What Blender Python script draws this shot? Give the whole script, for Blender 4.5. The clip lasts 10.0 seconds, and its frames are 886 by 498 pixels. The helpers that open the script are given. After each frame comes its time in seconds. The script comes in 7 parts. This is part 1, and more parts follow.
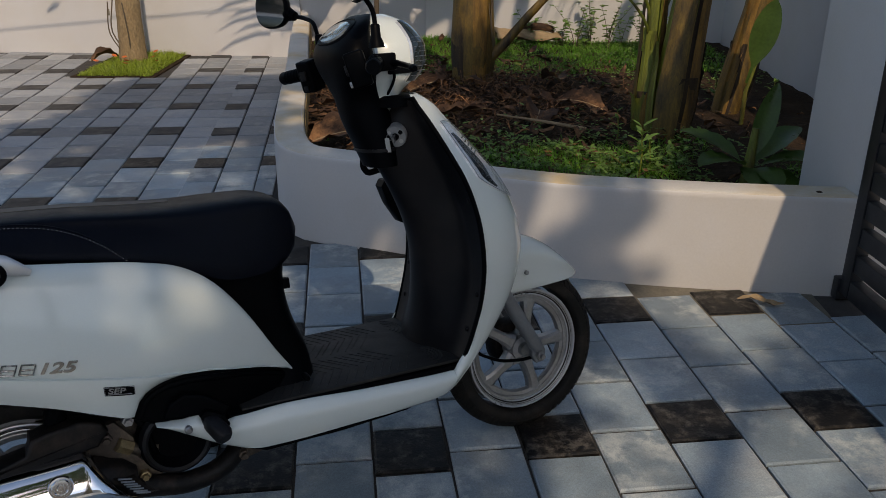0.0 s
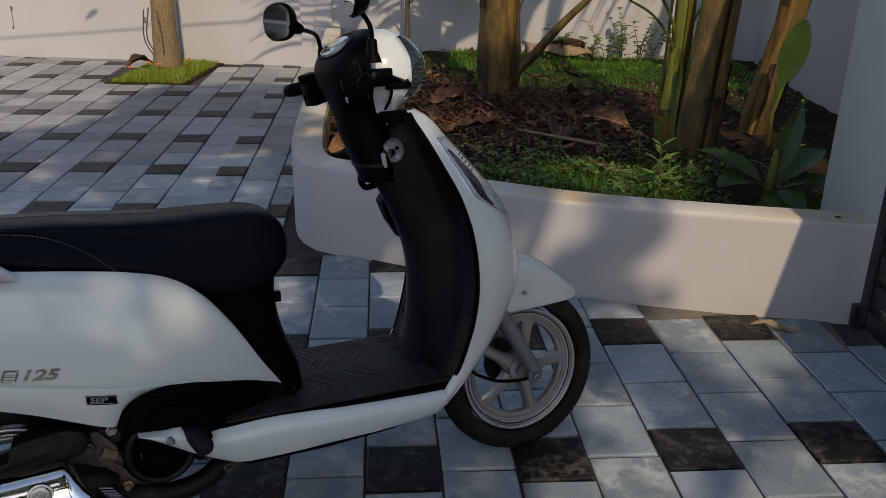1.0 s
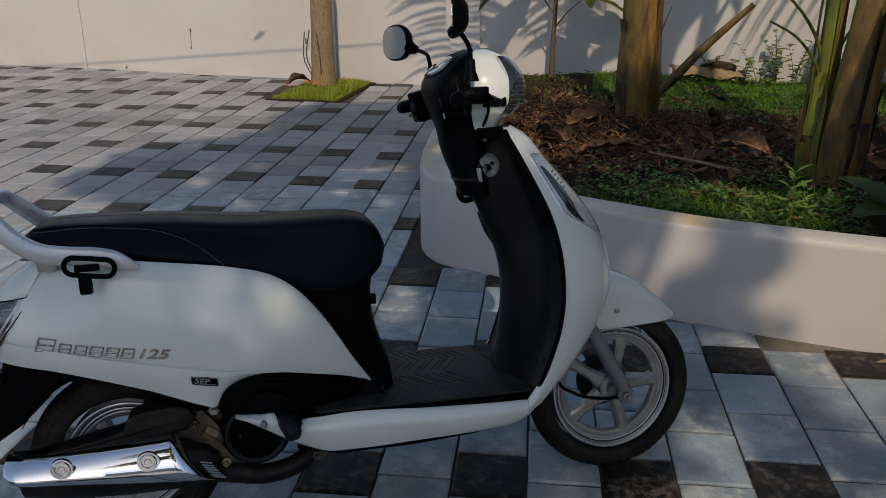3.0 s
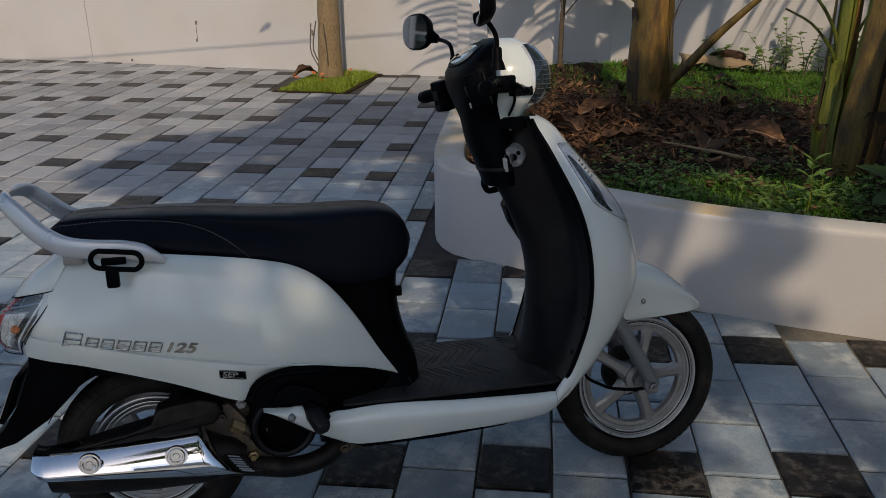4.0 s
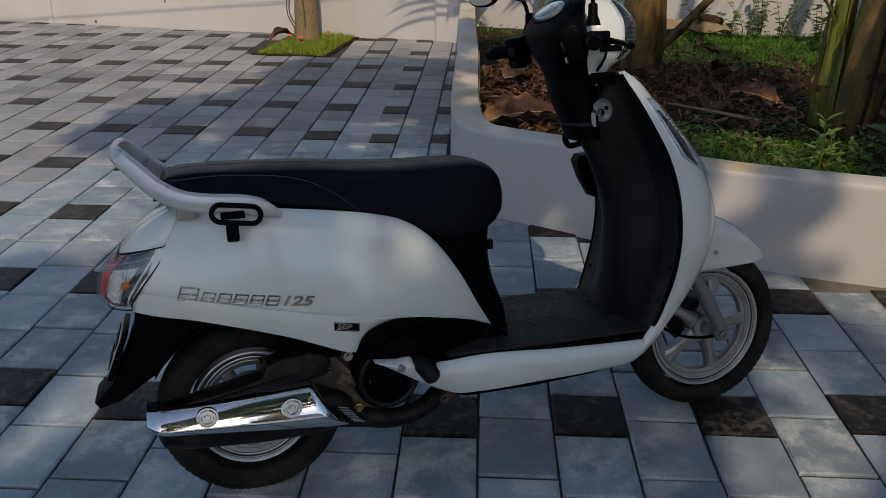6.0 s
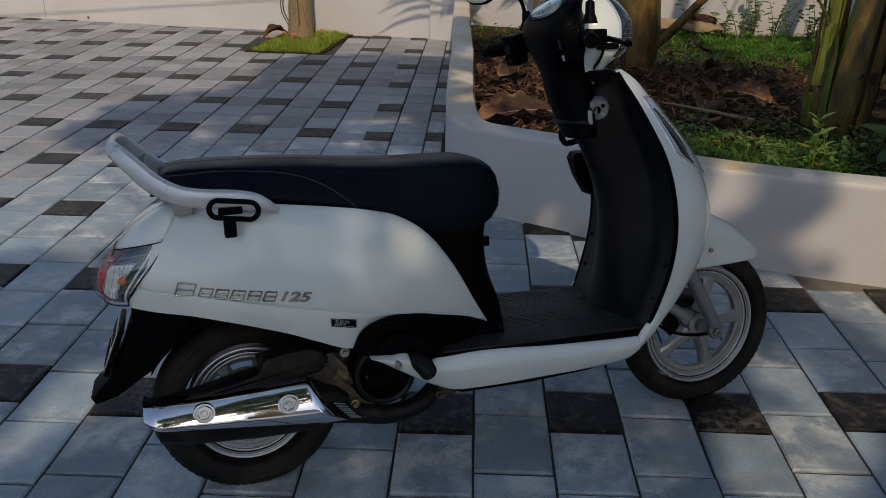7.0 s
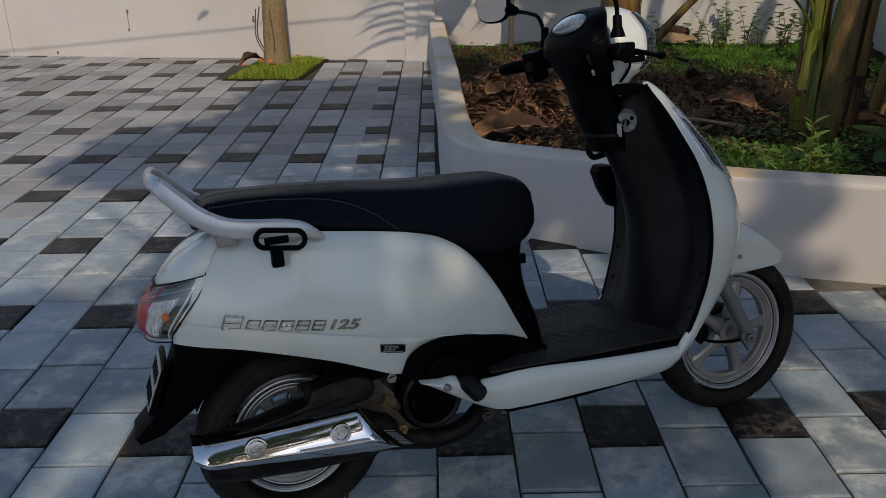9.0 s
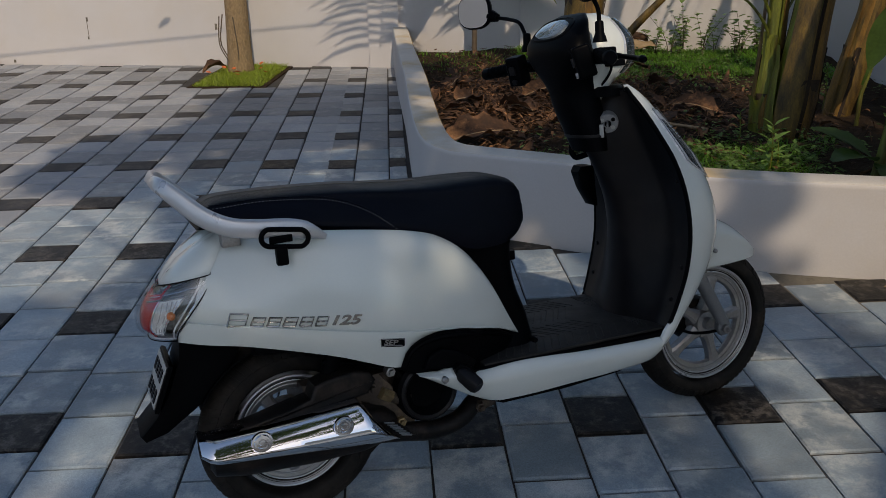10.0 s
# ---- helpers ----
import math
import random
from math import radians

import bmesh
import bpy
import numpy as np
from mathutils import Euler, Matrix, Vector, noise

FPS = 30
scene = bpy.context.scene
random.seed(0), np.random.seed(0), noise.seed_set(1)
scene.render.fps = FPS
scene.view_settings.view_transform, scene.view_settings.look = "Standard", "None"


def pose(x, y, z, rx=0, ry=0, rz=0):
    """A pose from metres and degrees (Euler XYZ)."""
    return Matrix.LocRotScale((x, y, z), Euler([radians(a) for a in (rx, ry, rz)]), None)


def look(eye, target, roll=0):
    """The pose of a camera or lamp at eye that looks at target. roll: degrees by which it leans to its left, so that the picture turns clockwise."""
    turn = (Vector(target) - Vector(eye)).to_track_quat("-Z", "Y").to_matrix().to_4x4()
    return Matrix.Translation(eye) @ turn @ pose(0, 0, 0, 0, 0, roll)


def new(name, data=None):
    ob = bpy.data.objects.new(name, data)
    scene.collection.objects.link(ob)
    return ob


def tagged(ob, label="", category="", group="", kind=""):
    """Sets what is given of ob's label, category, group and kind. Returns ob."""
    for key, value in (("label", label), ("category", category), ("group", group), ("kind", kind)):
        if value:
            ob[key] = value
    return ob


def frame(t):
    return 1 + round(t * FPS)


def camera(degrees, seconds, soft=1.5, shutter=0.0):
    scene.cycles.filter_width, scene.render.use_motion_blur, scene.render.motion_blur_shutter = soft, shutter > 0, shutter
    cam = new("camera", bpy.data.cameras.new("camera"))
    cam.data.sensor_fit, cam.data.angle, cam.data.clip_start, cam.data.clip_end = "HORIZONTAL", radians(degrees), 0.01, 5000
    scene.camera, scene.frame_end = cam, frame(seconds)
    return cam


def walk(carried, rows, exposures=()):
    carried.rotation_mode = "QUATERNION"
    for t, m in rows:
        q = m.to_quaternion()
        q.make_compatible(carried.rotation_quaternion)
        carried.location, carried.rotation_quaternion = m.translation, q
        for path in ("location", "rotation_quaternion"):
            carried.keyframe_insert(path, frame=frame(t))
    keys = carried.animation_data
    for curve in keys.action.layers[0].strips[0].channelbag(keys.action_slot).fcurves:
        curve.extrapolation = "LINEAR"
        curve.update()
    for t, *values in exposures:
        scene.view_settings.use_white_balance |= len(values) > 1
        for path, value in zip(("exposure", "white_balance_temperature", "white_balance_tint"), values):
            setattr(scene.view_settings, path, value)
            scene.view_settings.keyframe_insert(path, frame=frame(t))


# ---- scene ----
cam = camera(55.6, 10.0, soft=0.6)
METRES, EYE, TILT, LEAN, TURN = 1.141, 1.37, 0.0, -0.95, 0.0
ROWS = [
    (0.0, 0.0, 0.0, 0.0, -0.28, -22.37, 0.68),
    (0.5, 0.0223, 0.0112, 0.0045, 0.66, -22.02, 0.37),
    (1.0, 0.0842, 0.0229, 0.0049, 2.51, -21.58, 0.05),
    (1.5, 0.1277, 0.014, 0.0045, 5.09, -21.14, -0.12),
    (2.0, 0.1593, -0.0024, 0.0025, 8.08, -20.7, 0.05),
    (2.5, 0.1989, -0.0145, 0.0046, 10.91, -20.31, 0.5),
    (3.0, 0.2205, -0.028, 0.0084, 13.16, -20.05, 1.04),
    (4.5, 0.0757, -0.0235, -0.0058, 12.92, -21.22, 1.7),
    (5.0, -0.0536, -0.0622, -0.0128, 11.36, -22.01, 1.44),
    (5.5, -0.1191, -0.1131, -0.0078, 10.02, -22.68, 1.0),
    (7.0, -0.1474, -0.1345, -0.0104, 8.97, -22.98, 0.18),
    (7.5, -0.1271, -0.0885, -0.0048, 9.03, -22.6, 0.47),
    (8.0, -0.1252, -0.0787, -0.007, 8.63, -22.24, 1.03),
    (8.5, -0.1955, -0.1013, -0.0059, 7.52, -21.92, 1.6),
    (9.0, -0.2953, -0.1412, -0.0108, 5.94, -21.71, 1.96),
    (9.5, -0.3474, -0.1845, -0.0065, 4.27, -21.48, 1.98),
    (10.0, -0.3652, -0.2112, -0.0042, 2.95, -21.33, 1.72),
]
walk(cam, [(t, pose(0, 0, EYE, TILT, LEAN, TURN) @ pose(METRES * x, METRES * y, METRES * z, 90 + pitch, roll, yaw)) for t, x, y, z, yaw, pitch, roll in ROWS],
     exposures=[(0.0, -0.33, 7100, 9), (2.5, -0.43, 7050, 9), (10.0, -0.48, 6950, 9)])

# ---------------------------------------------------------------- light
TO_SUN = Vector((0.22, -0.95, 1.0))          # from the ground towards the sun, per metre of height
sky_world = bpy.data.worlds.new("daylight")
scene.world = sky_world
sky_world.use_nodes = True
wn = sky_world.node_tree.nodes
sky = wn.new("ShaderNodeTexSky")
sky.sky_type, sky.sun_disc = "NISHITA", False
sky.sun_elevation = math.atan2(1.0, math.hypot(0.22, 0.95))
sky.sun_rotation = math.atan2(0.22, -0.95)
wn["Background"].inputs["Strength"].default_value = 0.182
sky_world.node_tree.links.new(sky.outputs["Color"], wn["Background"].inputs["Color"])
sun_data = bpy.data.lights.new("sun", "SUN")
sun_data.energy, sun_data.angle, sun_data.color = 3.5, radians(0.53), (1.0, 0.83, 0.66)
sun = new("sun", sun_data)
sun.matrix_world = look(TO_SUN * 20, (0, 0, 0))

# ---------------------------------------------------------------- materials


def surface(name, base, rough=0.5, metal=0.0, var=0.15, scale=6.0, fine=60.0, bump=0.15, depth=0.002, coat=0.0,
            vary="", spread=0.0, tint=None, tint_amount=0.0, tint_scale=3.0, stretch=(1, 1, 1), transmit=0.0, spec=0.5, rough_var=0.12):
    """A node material: base colour broken up by broad and fine noise, an optional second colour in blotches, fine relief."""
    m = bpy.data.materials.new(name)
    m.use_nodes = True
    nodes, links = m.node_tree.nodes, m.node_tree.links
    bsdf = nodes["Principled BSDF"]
    coord = nodes.new("ShaderNodeTexCoord")
    mapping = nodes.new("ShaderNodeMapping")
    mapping.inputs["Scale"].default_value = stretch
    links.new(coord.outputs["Object"], mapping.inputs["Vector"])
    vec = mapping.outputs["Vector"]
    rnd = None
    if vary == "object":
        info = nodes.new("ShaderNodeObjectInfo")
        rnd = info.outputs["Random"]
    elif vary == "island":
        info = nodes.new("ShaderNodeNewGeometry")
        rnd = info.outputs["Random Per Island"]
    if rnd:
        shift = nodes.new("ShaderNodeVectorMath")
        shift.operation = "MULTIPLY_ADD"
        shift.inputs[0].default_value = (37.0, 53.0, 71.0)
        links.new(rnd, shift.inputs[1])
        links.new(vec, shift.inputs[2])
        vec = shift.outputs[0]

    def noise_at(s, detail=4.0, rgh=0.6):
        n = nodes.new("ShaderNodeTexNoise")
        n.inputs["Scale"].default_value, n.inputs["Detail"].default_value, n.inputs["Roughness"].default_value = s, detail, rgh
        links.new(vec, n.inputs["Vector"])
        return n.outputs["Fac"]

    def span(sock, lo, hi, a=0.25, b=0.75):
        r = nodes.new("ShaderNodeMapRange")
        r.inputs["From Min"].default_value, r.inputs["From Max"].default_value = a, b
        r.inputs["To Min"].default_value, r.inputs["To Max"].default_value = lo, hi
        links.new(sock, r.inputs["Value"])
        return r.outputs["Result"]

    def product(a, b):
        p = nodes.new("ShaderNodeMath")
        p.operation = "MULTIPLY"
        links.new(a, p.inputs[0]), links.new(b, p.inputs[1])
        return p.outputs[0]

    broad, small = noise_at(scale), noise_at(fine, 3.0)
    gain = product(span(broad, 1 - var, 1 + var), span(small, 1 - var * 0.6, 1 + var * 0.6))
    if rnd and spread:
        gain = product(gain, span(rnd, 1 - spread, 1 + spread, 0.0, 1.0))
    colour = nodes.new("ShaderNodeMix")
    colour.data_type = "RGBA"
    colour.inputs["A"].default_value = (*base, 1)
    colour.inputs["B"].default_value = (*(tint or base), 1)
    if tint:
        links.new(span(noise_at(tint_scale, 5.0, 0.65), 0.0, tint_amount, 0.47, 0.68), colour.inputs["Factor"])
    else:
        colour.inputs["Factor"].default_value = 0.0
    scaled = nodes.new("ShaderNodeVectorMath")
    scaled.operation = "SCALE"
    links.new(colour.outputs["Result"], scaled.inputs[0])
    links.new(gain, scaled.inputs["Scale"])
    links.new(scaled.outputs[0], bsdf.inputs["Base Color"])
    links.new(span(broad, max(0.02, rough - rough_var), min(1.0, rough + rough_var)), bsdf.inputs["Roughness"])
    bsdf.inputs["Metallic"].default_value = metal
    bsdf.inputs["Specular IOR Level"].default_value = spec
    bsdf.inputs["Coat Weight"].default_value = coat
    bsdf.inputs["Coat Roughness"].default_value = 0.06
    bsdf.inputs["Transmission Weight"].default_value = transmit
    if bump:
        b = nodes.new("ShaderNodeBump")
        b.inputs["Strength"].default_value, b.inputs["Distance"].default_value = bump, depth
        links.new(small, b.inputs["Height"])
        links.new(b.outputs["Normal"], bsdf.inputs["Normal"])
    return m


def leafy(name, base, var=0.3, through_light=0.35, rough=0.45, tint=None, amount=0.6):
    """Foliage: a gloss layer over a mix of diffuse and translucent light, each leaf a little different."""
    m = surface(name, base, rough, var=var, scale=9, fine=70, bump=0.2, vary="island", spread=0.35, tint=tint, tint_amount=amount, tint_scale=5, spec=0.4)
    nodes, links = m.node_tree.nodes, m.node_tree.links
    bsdf, out = nodes["Principled BSDF"], nodes["Material Output"]
    tr = nodes.new("ShaderNodeBsdfTranslucent")
    links.new(bsdf.inputs["Base Color"].links[0].from_socket, tr.inputs["Color"])
    mix = nodes.new("ShaderNodeMixShader")
    mix.inputs["Fac"].default_value = through_light
    links.new(bsdf.outputs[0], mix.inputs[1]), links.new(tr.outputs[0], mix.inputs[2])
    links.new(mix.outputs[0], out.inputs["Surface"])
    return m


def bloomed(m, colour, amount, scale=13.0):
    """Lay pale lime bloom with ragged edges, and fine grit, over a paver's colour."""
    nodes, links = m.node_tree.nodes, m.node_tree.links
    bsdf = nodes["Principled BSDF"]
    source = bsdf.inputs["Base Color"].links[0].from_socket
    vec = next(n for n in nodes if n.type == "TEX_NOISE").inputs["Vector"].links[0].from_socket
    masks = []
    for s, detail, lo, hi in ((scale, 9.0, 0.46, 0.60), (scale * 0.3, 3.0, 0.42, 0.58), (330.0, 2.0, 0.30, 0.70)):
        n = nodes.new("ShaderNodeTexNoise")
        n.inputs["Scale"].default_value, n.inputs["Detail"].default_value, n.inputs["Roughness"].default_value = s, detail, 0.72
        links.new(vec, n.inputs["Vector"])
        r = nodes.new("ShaderNodeMapRange")
        r.inputs["From Min"].default_value, r.inputs["From Max"].default_value = lo, hi
        links.new(n.outputs["Fac"], r.inputs["Value"])
        masks.append(r)
    masks[1].inputs["To Max"].default_value = amount
    both = nodes.new("ShaderNodeMath")
    both.operation = "MULTIPLY"
    links.new(masks[0].outputs["Result"], both.inputs[0]), links.new(masks[1].outputs["Result"], both.inputs[1])
    mix = nodes.new("ShaderNodeMix")
    mix.data_type = "RGBA"
    mix.inputs["B"].default_value = (*colour, 1)
    links.new(both.outputs[0], mix.inputs["Factor"]), links.new(source, mix.inputs["A"])
    masks[2].inputs["To Min"].default_value, masks[2].inputs["To Max"].default_value = 0.80, 1.20
    grit = nodes.new("ShaderNodeVectorMath")
    grit.operation = "SCALE"
    links.new(mix.outputs["Result"], grit.inputs[0]), links.new(masks[2].outputs["Result"], grit.inputs["Scale"])
    links.new(grit.outputs[0], bsdf.inputs["Base Color"])
    return m


PAINT = surface("white_scooter_paint", (0.60, 0.64, 0.61), 0.22, var=0.03, scale=3, fine=300, bump=0.02, depth=0.0004, coat=0.7, rough_var=0.05)
BLACK = surface("black_grained_plastic", (0.0018, 0.0021, 0.0028), 0.40, var=0.25, scale=5, fine=900, bump=0.2, depth=0.0004, spec=0.03)
SHIELD = surface("black_satin_plastic", (0.0062, 0.0062, 0.0074), 0.36, var=0.35, scale=4, fine=700, bump=0.2, depth=0.0004, tint=(0.021, 0.018, 0.017), tint_amount=0.7, tint_scale=3, spec=0.17)
VINYL = surface("seat_vinyl", (0.0028, 0.0040, 0.0080), 0.40, var=0.3, scale=7, fine=420, bump=0.6, depth=0.0012, tint=(0.008, 0.0085, 0.010), tint_amount=0.3, tint_scale=4, spec=0.08)
# tan of dust plus the sunlight on the seat's crown, both in the colour
DUSTY_SUNLIT = surface("dusty_sunlit_vinyl", (0.12, 0.10, 0.08), 0.7, var=0.25, scale=9, fine=300, bump=0.4, depth=0.001)
THREAD = surface("seam_thread", (0.16, 0.16, 0.17), 0.8, var=0.2)
MAT = surface("floor_mat_rubber", (0.012, 0.0115, 0.011), 0.6, var=0.4, scale=14, fine=240, bump=0.5, depth=0.001, tint=(0.05, 0.042, 0.035), tint_amount=0.6, tint_scale=8, spec=0.3)
RUBBER = surface("tyre_rubber", (0.010, 0.009, 0.008), 0.7, var=0.35, scale=12, fine=180, bump=0.4, depth=0.001, tint=(0.05, 0.040, 0.031), tint_amount=0.45, tint_scale=10, spec=0.2)
ALLOY = surface("silver_wheel_paint", (0.30, 0.30, 0.30), 0.34, 0.6, var=0.18, scale=10, fine=120, bump=0.1, tint=(0.17, 0.155, 0.135), tint_amount=0.5, tint_scale=12)
SILVER = surface("silver_rail_paint", (0.50, 0.51, 0.53), 0.33, 0.5, var=0.06, scale=6, fine=400, bump=0.05, coat=0.3)
FORKGREY = surface("fork_grey_paint", (0.17, 0.18, 0.19), 0.42, 0.4, var=0.15, scale=9, fine=150, bump=0.1)
CHROME = surface("chrome", (0.80, 0.81, 0.83), 0.07, 1.0, var=0.05, scale=8, fine=60, bump=0.03, depth=0.001, rough_var=0.04)
STEEL = surface("dull_steel", (0.30, 0.30, 0.30), 0.42, 0.9, var=0.25, scale=20, fine=200)
ZINC = surface("yellow_zinc", (0.34, 0.25, 0.13), 0.45, 0.8, var=0.35, scale=30, fine=200)
CASTING = surface("dirty_engine_casting", (0.060, 0.046, 0.036), 0.55, 0.5, var=0.45, scale=16, fine=160, bump=0.5, tint=(0.20, 0.15, 0.10), tint_amount=0.7, tint_scale=14)
HOTBLACK = surface("black_exhaust_paint", (0.007, 0.0065, 0.0065), 0.5, 0.2, var=0.4, scale=14, fine=140, bump=0.3, tint=(0.050, 0.036, 0.028), tint_amount=0.6, tint_scale=12, spec=0.2)
LENS = surface("clear_lens", (0.92, 0.93, 0.94), 0.05, var=0.02, bump=0.0, transmit=0.92, rough_var=0.02)
for _m in (LENS,):
    _n, _l = _m.node_tree.nodes, _m.node_tree.links
    _clear, _gloss, _mix = _n.new("ShaderNodeBsdfTransparent"), _n.new("ShaderNodeBsdfGlossy"), _n.new("ShaderNodeMixShader")
    _gloss.inputs["Roughness"].default_value, _mix.inputs["Fac"].default_value = 0.04, 0.08
    _clear.inputs["Color"].default_value = (0.93, 0.94, 0.95, 1)
    _l.new(_clear.outputs[0], _mix.inputs[1]), _l.new(_gloss.outputs[0], _mix.inputs[2])
    _l.new(_mix.outputs[0], _n["Material Output"].inputs["Surface"])
SMOKE = surface("dark_windscreen", (0.012, 0.016, 0.015), 0.12, var=0.05, bump=0.0, coat=0.9, spec=0.5, rough_var=0.03)
DIALGREY = surface("lock_dial", (0.24, 0.245, 0.25), 0.35, 0.3, var=0.15, scale=30, fine=300, bump=0.1)
# the grey base stands in for the sky mirrored in the instrument glass
SKYGREY_GLASS = surface("sky_grey_instrument_glass", (0.10, 0.115, 0.12), 0.10, var=0.25, scale=14, fine=90, bump=0.0, coat=1.0)
RED = surface("red_lens", (0.46, 0.006, 0.010), 0.2, var=0.1, scale=30, fine=500, bump=0.3, coat=0.15, spec=0.3)
AMBER = surface("amber_bulb", (0.75, 0.17, 0.005), 0.2, var=0.1, coat=0.6)
LAMPSILVER = surface("silvered_lamp", (0.85, 0.86, 0.85), 0.2, 0.15, var=0.35, scale=35, fine=200, bump=0.6)
BADGE = surface("badge_metal", (0.30, 0.30, 0.29), 0.22, 0.9, var=0.3, scale=60, fine=200, bump=0.2)
LAMPGREY = surface("lamp_housing", (0.16, 0.165, 0.14), 0.25, 0.3, var=0.4, scale=25, fine=160, bump=0.4)
REFLECTOR = surface("lamp_reflector", (0.85, 0.85, 0.83), 0.22, 0.6, var=0.15, scale=40, fine=220, bump=0.5)
MIRROR = surface("mirror_glass", (0.78, 0.79, 0.80), 0.02, 1.0, var=0.01, bump=0.0, rough_var=0.01)
PLATEWHITE = surface("plate_face", (0.40, 0.40, 0.38), 0.5, var=0.1, scale=20)
WALLPAINT = surface("white_wall_paint", (0.52, 0.505, 0.50), 0.85, var=0.05, scale=1.3, fine=120, bump=0.12, depth=0.003, tint=(0.50, 0.44, 0.35), tint_amount=0.25, tint_scale=1.1, spec=0.2)
EDGEPAINT = surface("stained_cap_paint", (0.54, 0.515, 0.47), 0.85, var=0.08, scale=4, fine=120, bump=0.2, depth=0.003, tint=(0.46, 0.34, 0.17), tint_amount=0.8, tint_scale=1.7, spec=0.2)
MUDSTAIN = surface("mud_stained_plaster", (0.30, 0.21, 0.10), 0.9, var=0.3, scale=5, fine=70, bump=0.4, depth=0.004, tint=(0.10, 0.065, 0.03), tint_amount=0.8, tint_scale=4, spec=0.1)
GATEPAINT = surface("black_gate_paint", (0.018, 0.019, 0.022), 0.4, 0.2, var=0.2, scale=9, fine=200)
CONCRETE = surface("stained_concrete", (0.15, 0.135, 0.108), 0.9, var=0.25, scale=5, fine=90, bump=0.5, depth=0.004, tint=(0.085, 0.08, 0.06), tint_amount=0.7, tint_scale=6, spec=0.2)
JOINT = surface("joint_sand", (0.055, 0.052, 0.05), 0.95, var=0.35, scale=10, fine=200, bump=0.5, depth=0.003, spec=0.1)
STREET = surface("pale_street", (0.50, 0.47, 0.43), 0.95, var=0.25, scale=0.4, fine=30, bump=0.3, depth=0.01, spec=0.2)
# same paver as GREYFAR, with the blue of the shade put into its base
GREYPAVER_SHADE = bloomed(surface("grey_paver", (0.215, 0.272, 0.315), 0.46, var=0.26, scale=5, fine=150, bump=0.30, depth=0.002, vary="object", spread=0.24, tint=(0.30, 0.30, 0.285), tint_amount=0.6, tint_scale=2.2, spec=0.4), (0.56, 0.58, 0.56), 0.62, 9.0)
DARKPAVER = bloomed(surface("black_paver", (0.010, 0.010, 0.0105), 0.45, var=0.3, scale=8, fine=170, bump=0.4, depth=0.002, vary="object", spread=0.25, tint=(0.05, 0.043, 0.034), tint_amount=0.6, tint_scale=9, spec=0.16), (0.20, 0.18, 0.155), 0.38, 34)
GREYFAR = bloomed(surface("grey_paver_far", (0.225, 0.240, 0.258), 0.60, var=0.14, scale=6, fine=90, bump=0.3, depth=0.002, vary="island", spread=0.28, tint=(0.30, 0.285, 0.265), tint_amount=0.6, tint_scale=3.0, spec=0.4), (0.40, 0.39, 0.375), 0.35)
DARKFAR = surface("black_paver_far", (0.022, 0.021, 0.021), 0.6, var=0.3, scale=8, fine=90, bump=0.3, depth=0.002, vary="island", spread=0.25, tint=(0.12, 0.105, 0.085), tint_amount=0.5, tint_scale=9, spec=0.4)
SOIL = surface("dark_soil", (0.032, 0.021, 0.013), 0.95, var=0.45, scale=5, fine=60, bump=0.9, depth=0.02, tint=(0.065, 0.045, 0.028), tint_amount=0.7, tint_scale=7, spec=0.1)
GRASS = leafy("grass_blades", (0.105, 0.265, 0.024), through_light=0.4, tint=(0.15, 0.20, 0.03))
LAWN = leafy("lawn_tuft", (0.27, 0.36, 0.04), through_light=0.4, tint=(0.30, 0.30, 0.06))
BANANALEAF = leafy("banana_leaf", (0.055, 0.10, 0.020), var=0.25, through_light=0.35, rough=0.35)
YELLOWLEAF = leafy("yellowing_leaf", (0.22, 0.23, 0.03), through_light=0.45)
WEED = leafy("weed_leaf", (0.13, 0.22, 0.05), through_light=0.35)
DRYLEAF = leafy("dry_leaf", (0.050, 0.024, 0.011), var=0.55, through_light=0.12, rough=0.8, tint=(0.34, 0.17, 0.075), amount=0.8)
CANOPYLEAF = leafy("canopy_leaf", (0.05, 0.10, 0.02), through_light=0.15)
STEM = surface("banana_stem", (0.125, 0.078, 0.013), 0.55, var=0.45, scale=5, fine=40, bump=0.5, depth=0.006, stretch=(6, 6, 1.4), tint=(0.020, 0.011, 0.006), tint_amount=1.0, tint_scale=2.2)
GREENSTEM = surface("green_banana_stem", (0.130, 0.145, 0.016), 0.5, var=0.45, scale=5, fine=40, bump=0.4, depth=0.005, stretch=(9, 9, 0.8), tint=(0.040, 0.022, 0.008), tint_amount=1.0, tint_scale=1.9)
DARKSHEATH = surface("rotten_sheath", (0.022, 0.013, 0.007), 0.75, var=0.5, scale=6, fine=50, bump=0.6, depth=0.006, stretch=(6, 6, 1.2), tint=(0.07, 0.045, 0.018), tint_amount=0.6, tint_scale=2.5)
HUSKDARK = surface("brown_sheath", (0.21, 0.115, 0.022), 0.7, var=0.45, scale=6, fine=50, bump=0.6, depth=0.006, stretch=(6, 6, 1.0), tint=(0.03, 0.018, 0.009), tint_amount=0.9, tint_scale=2.2)
HUSK = surface("dry_sheath", (0.30, 0.215, 0.12), 0.8, var=0.3, scale=6, fine=60, bump=0.5, depth=0.006, stretch=(1, 6, 6), tint=(0.12, 0.07, 0.035), tint_amount=0.7)
BARK = surface("tan_bark", (0.30, 0.215, 0.12), 0.9, var=0.4, scale=12, fine=45, bump=0.9, depth=0.02, stretch=(1.6, 1.6, 0.7), tint=(0.11, 0.085, 0.055), tint_amount=0.7, tint_scale=12, spec=0.15)
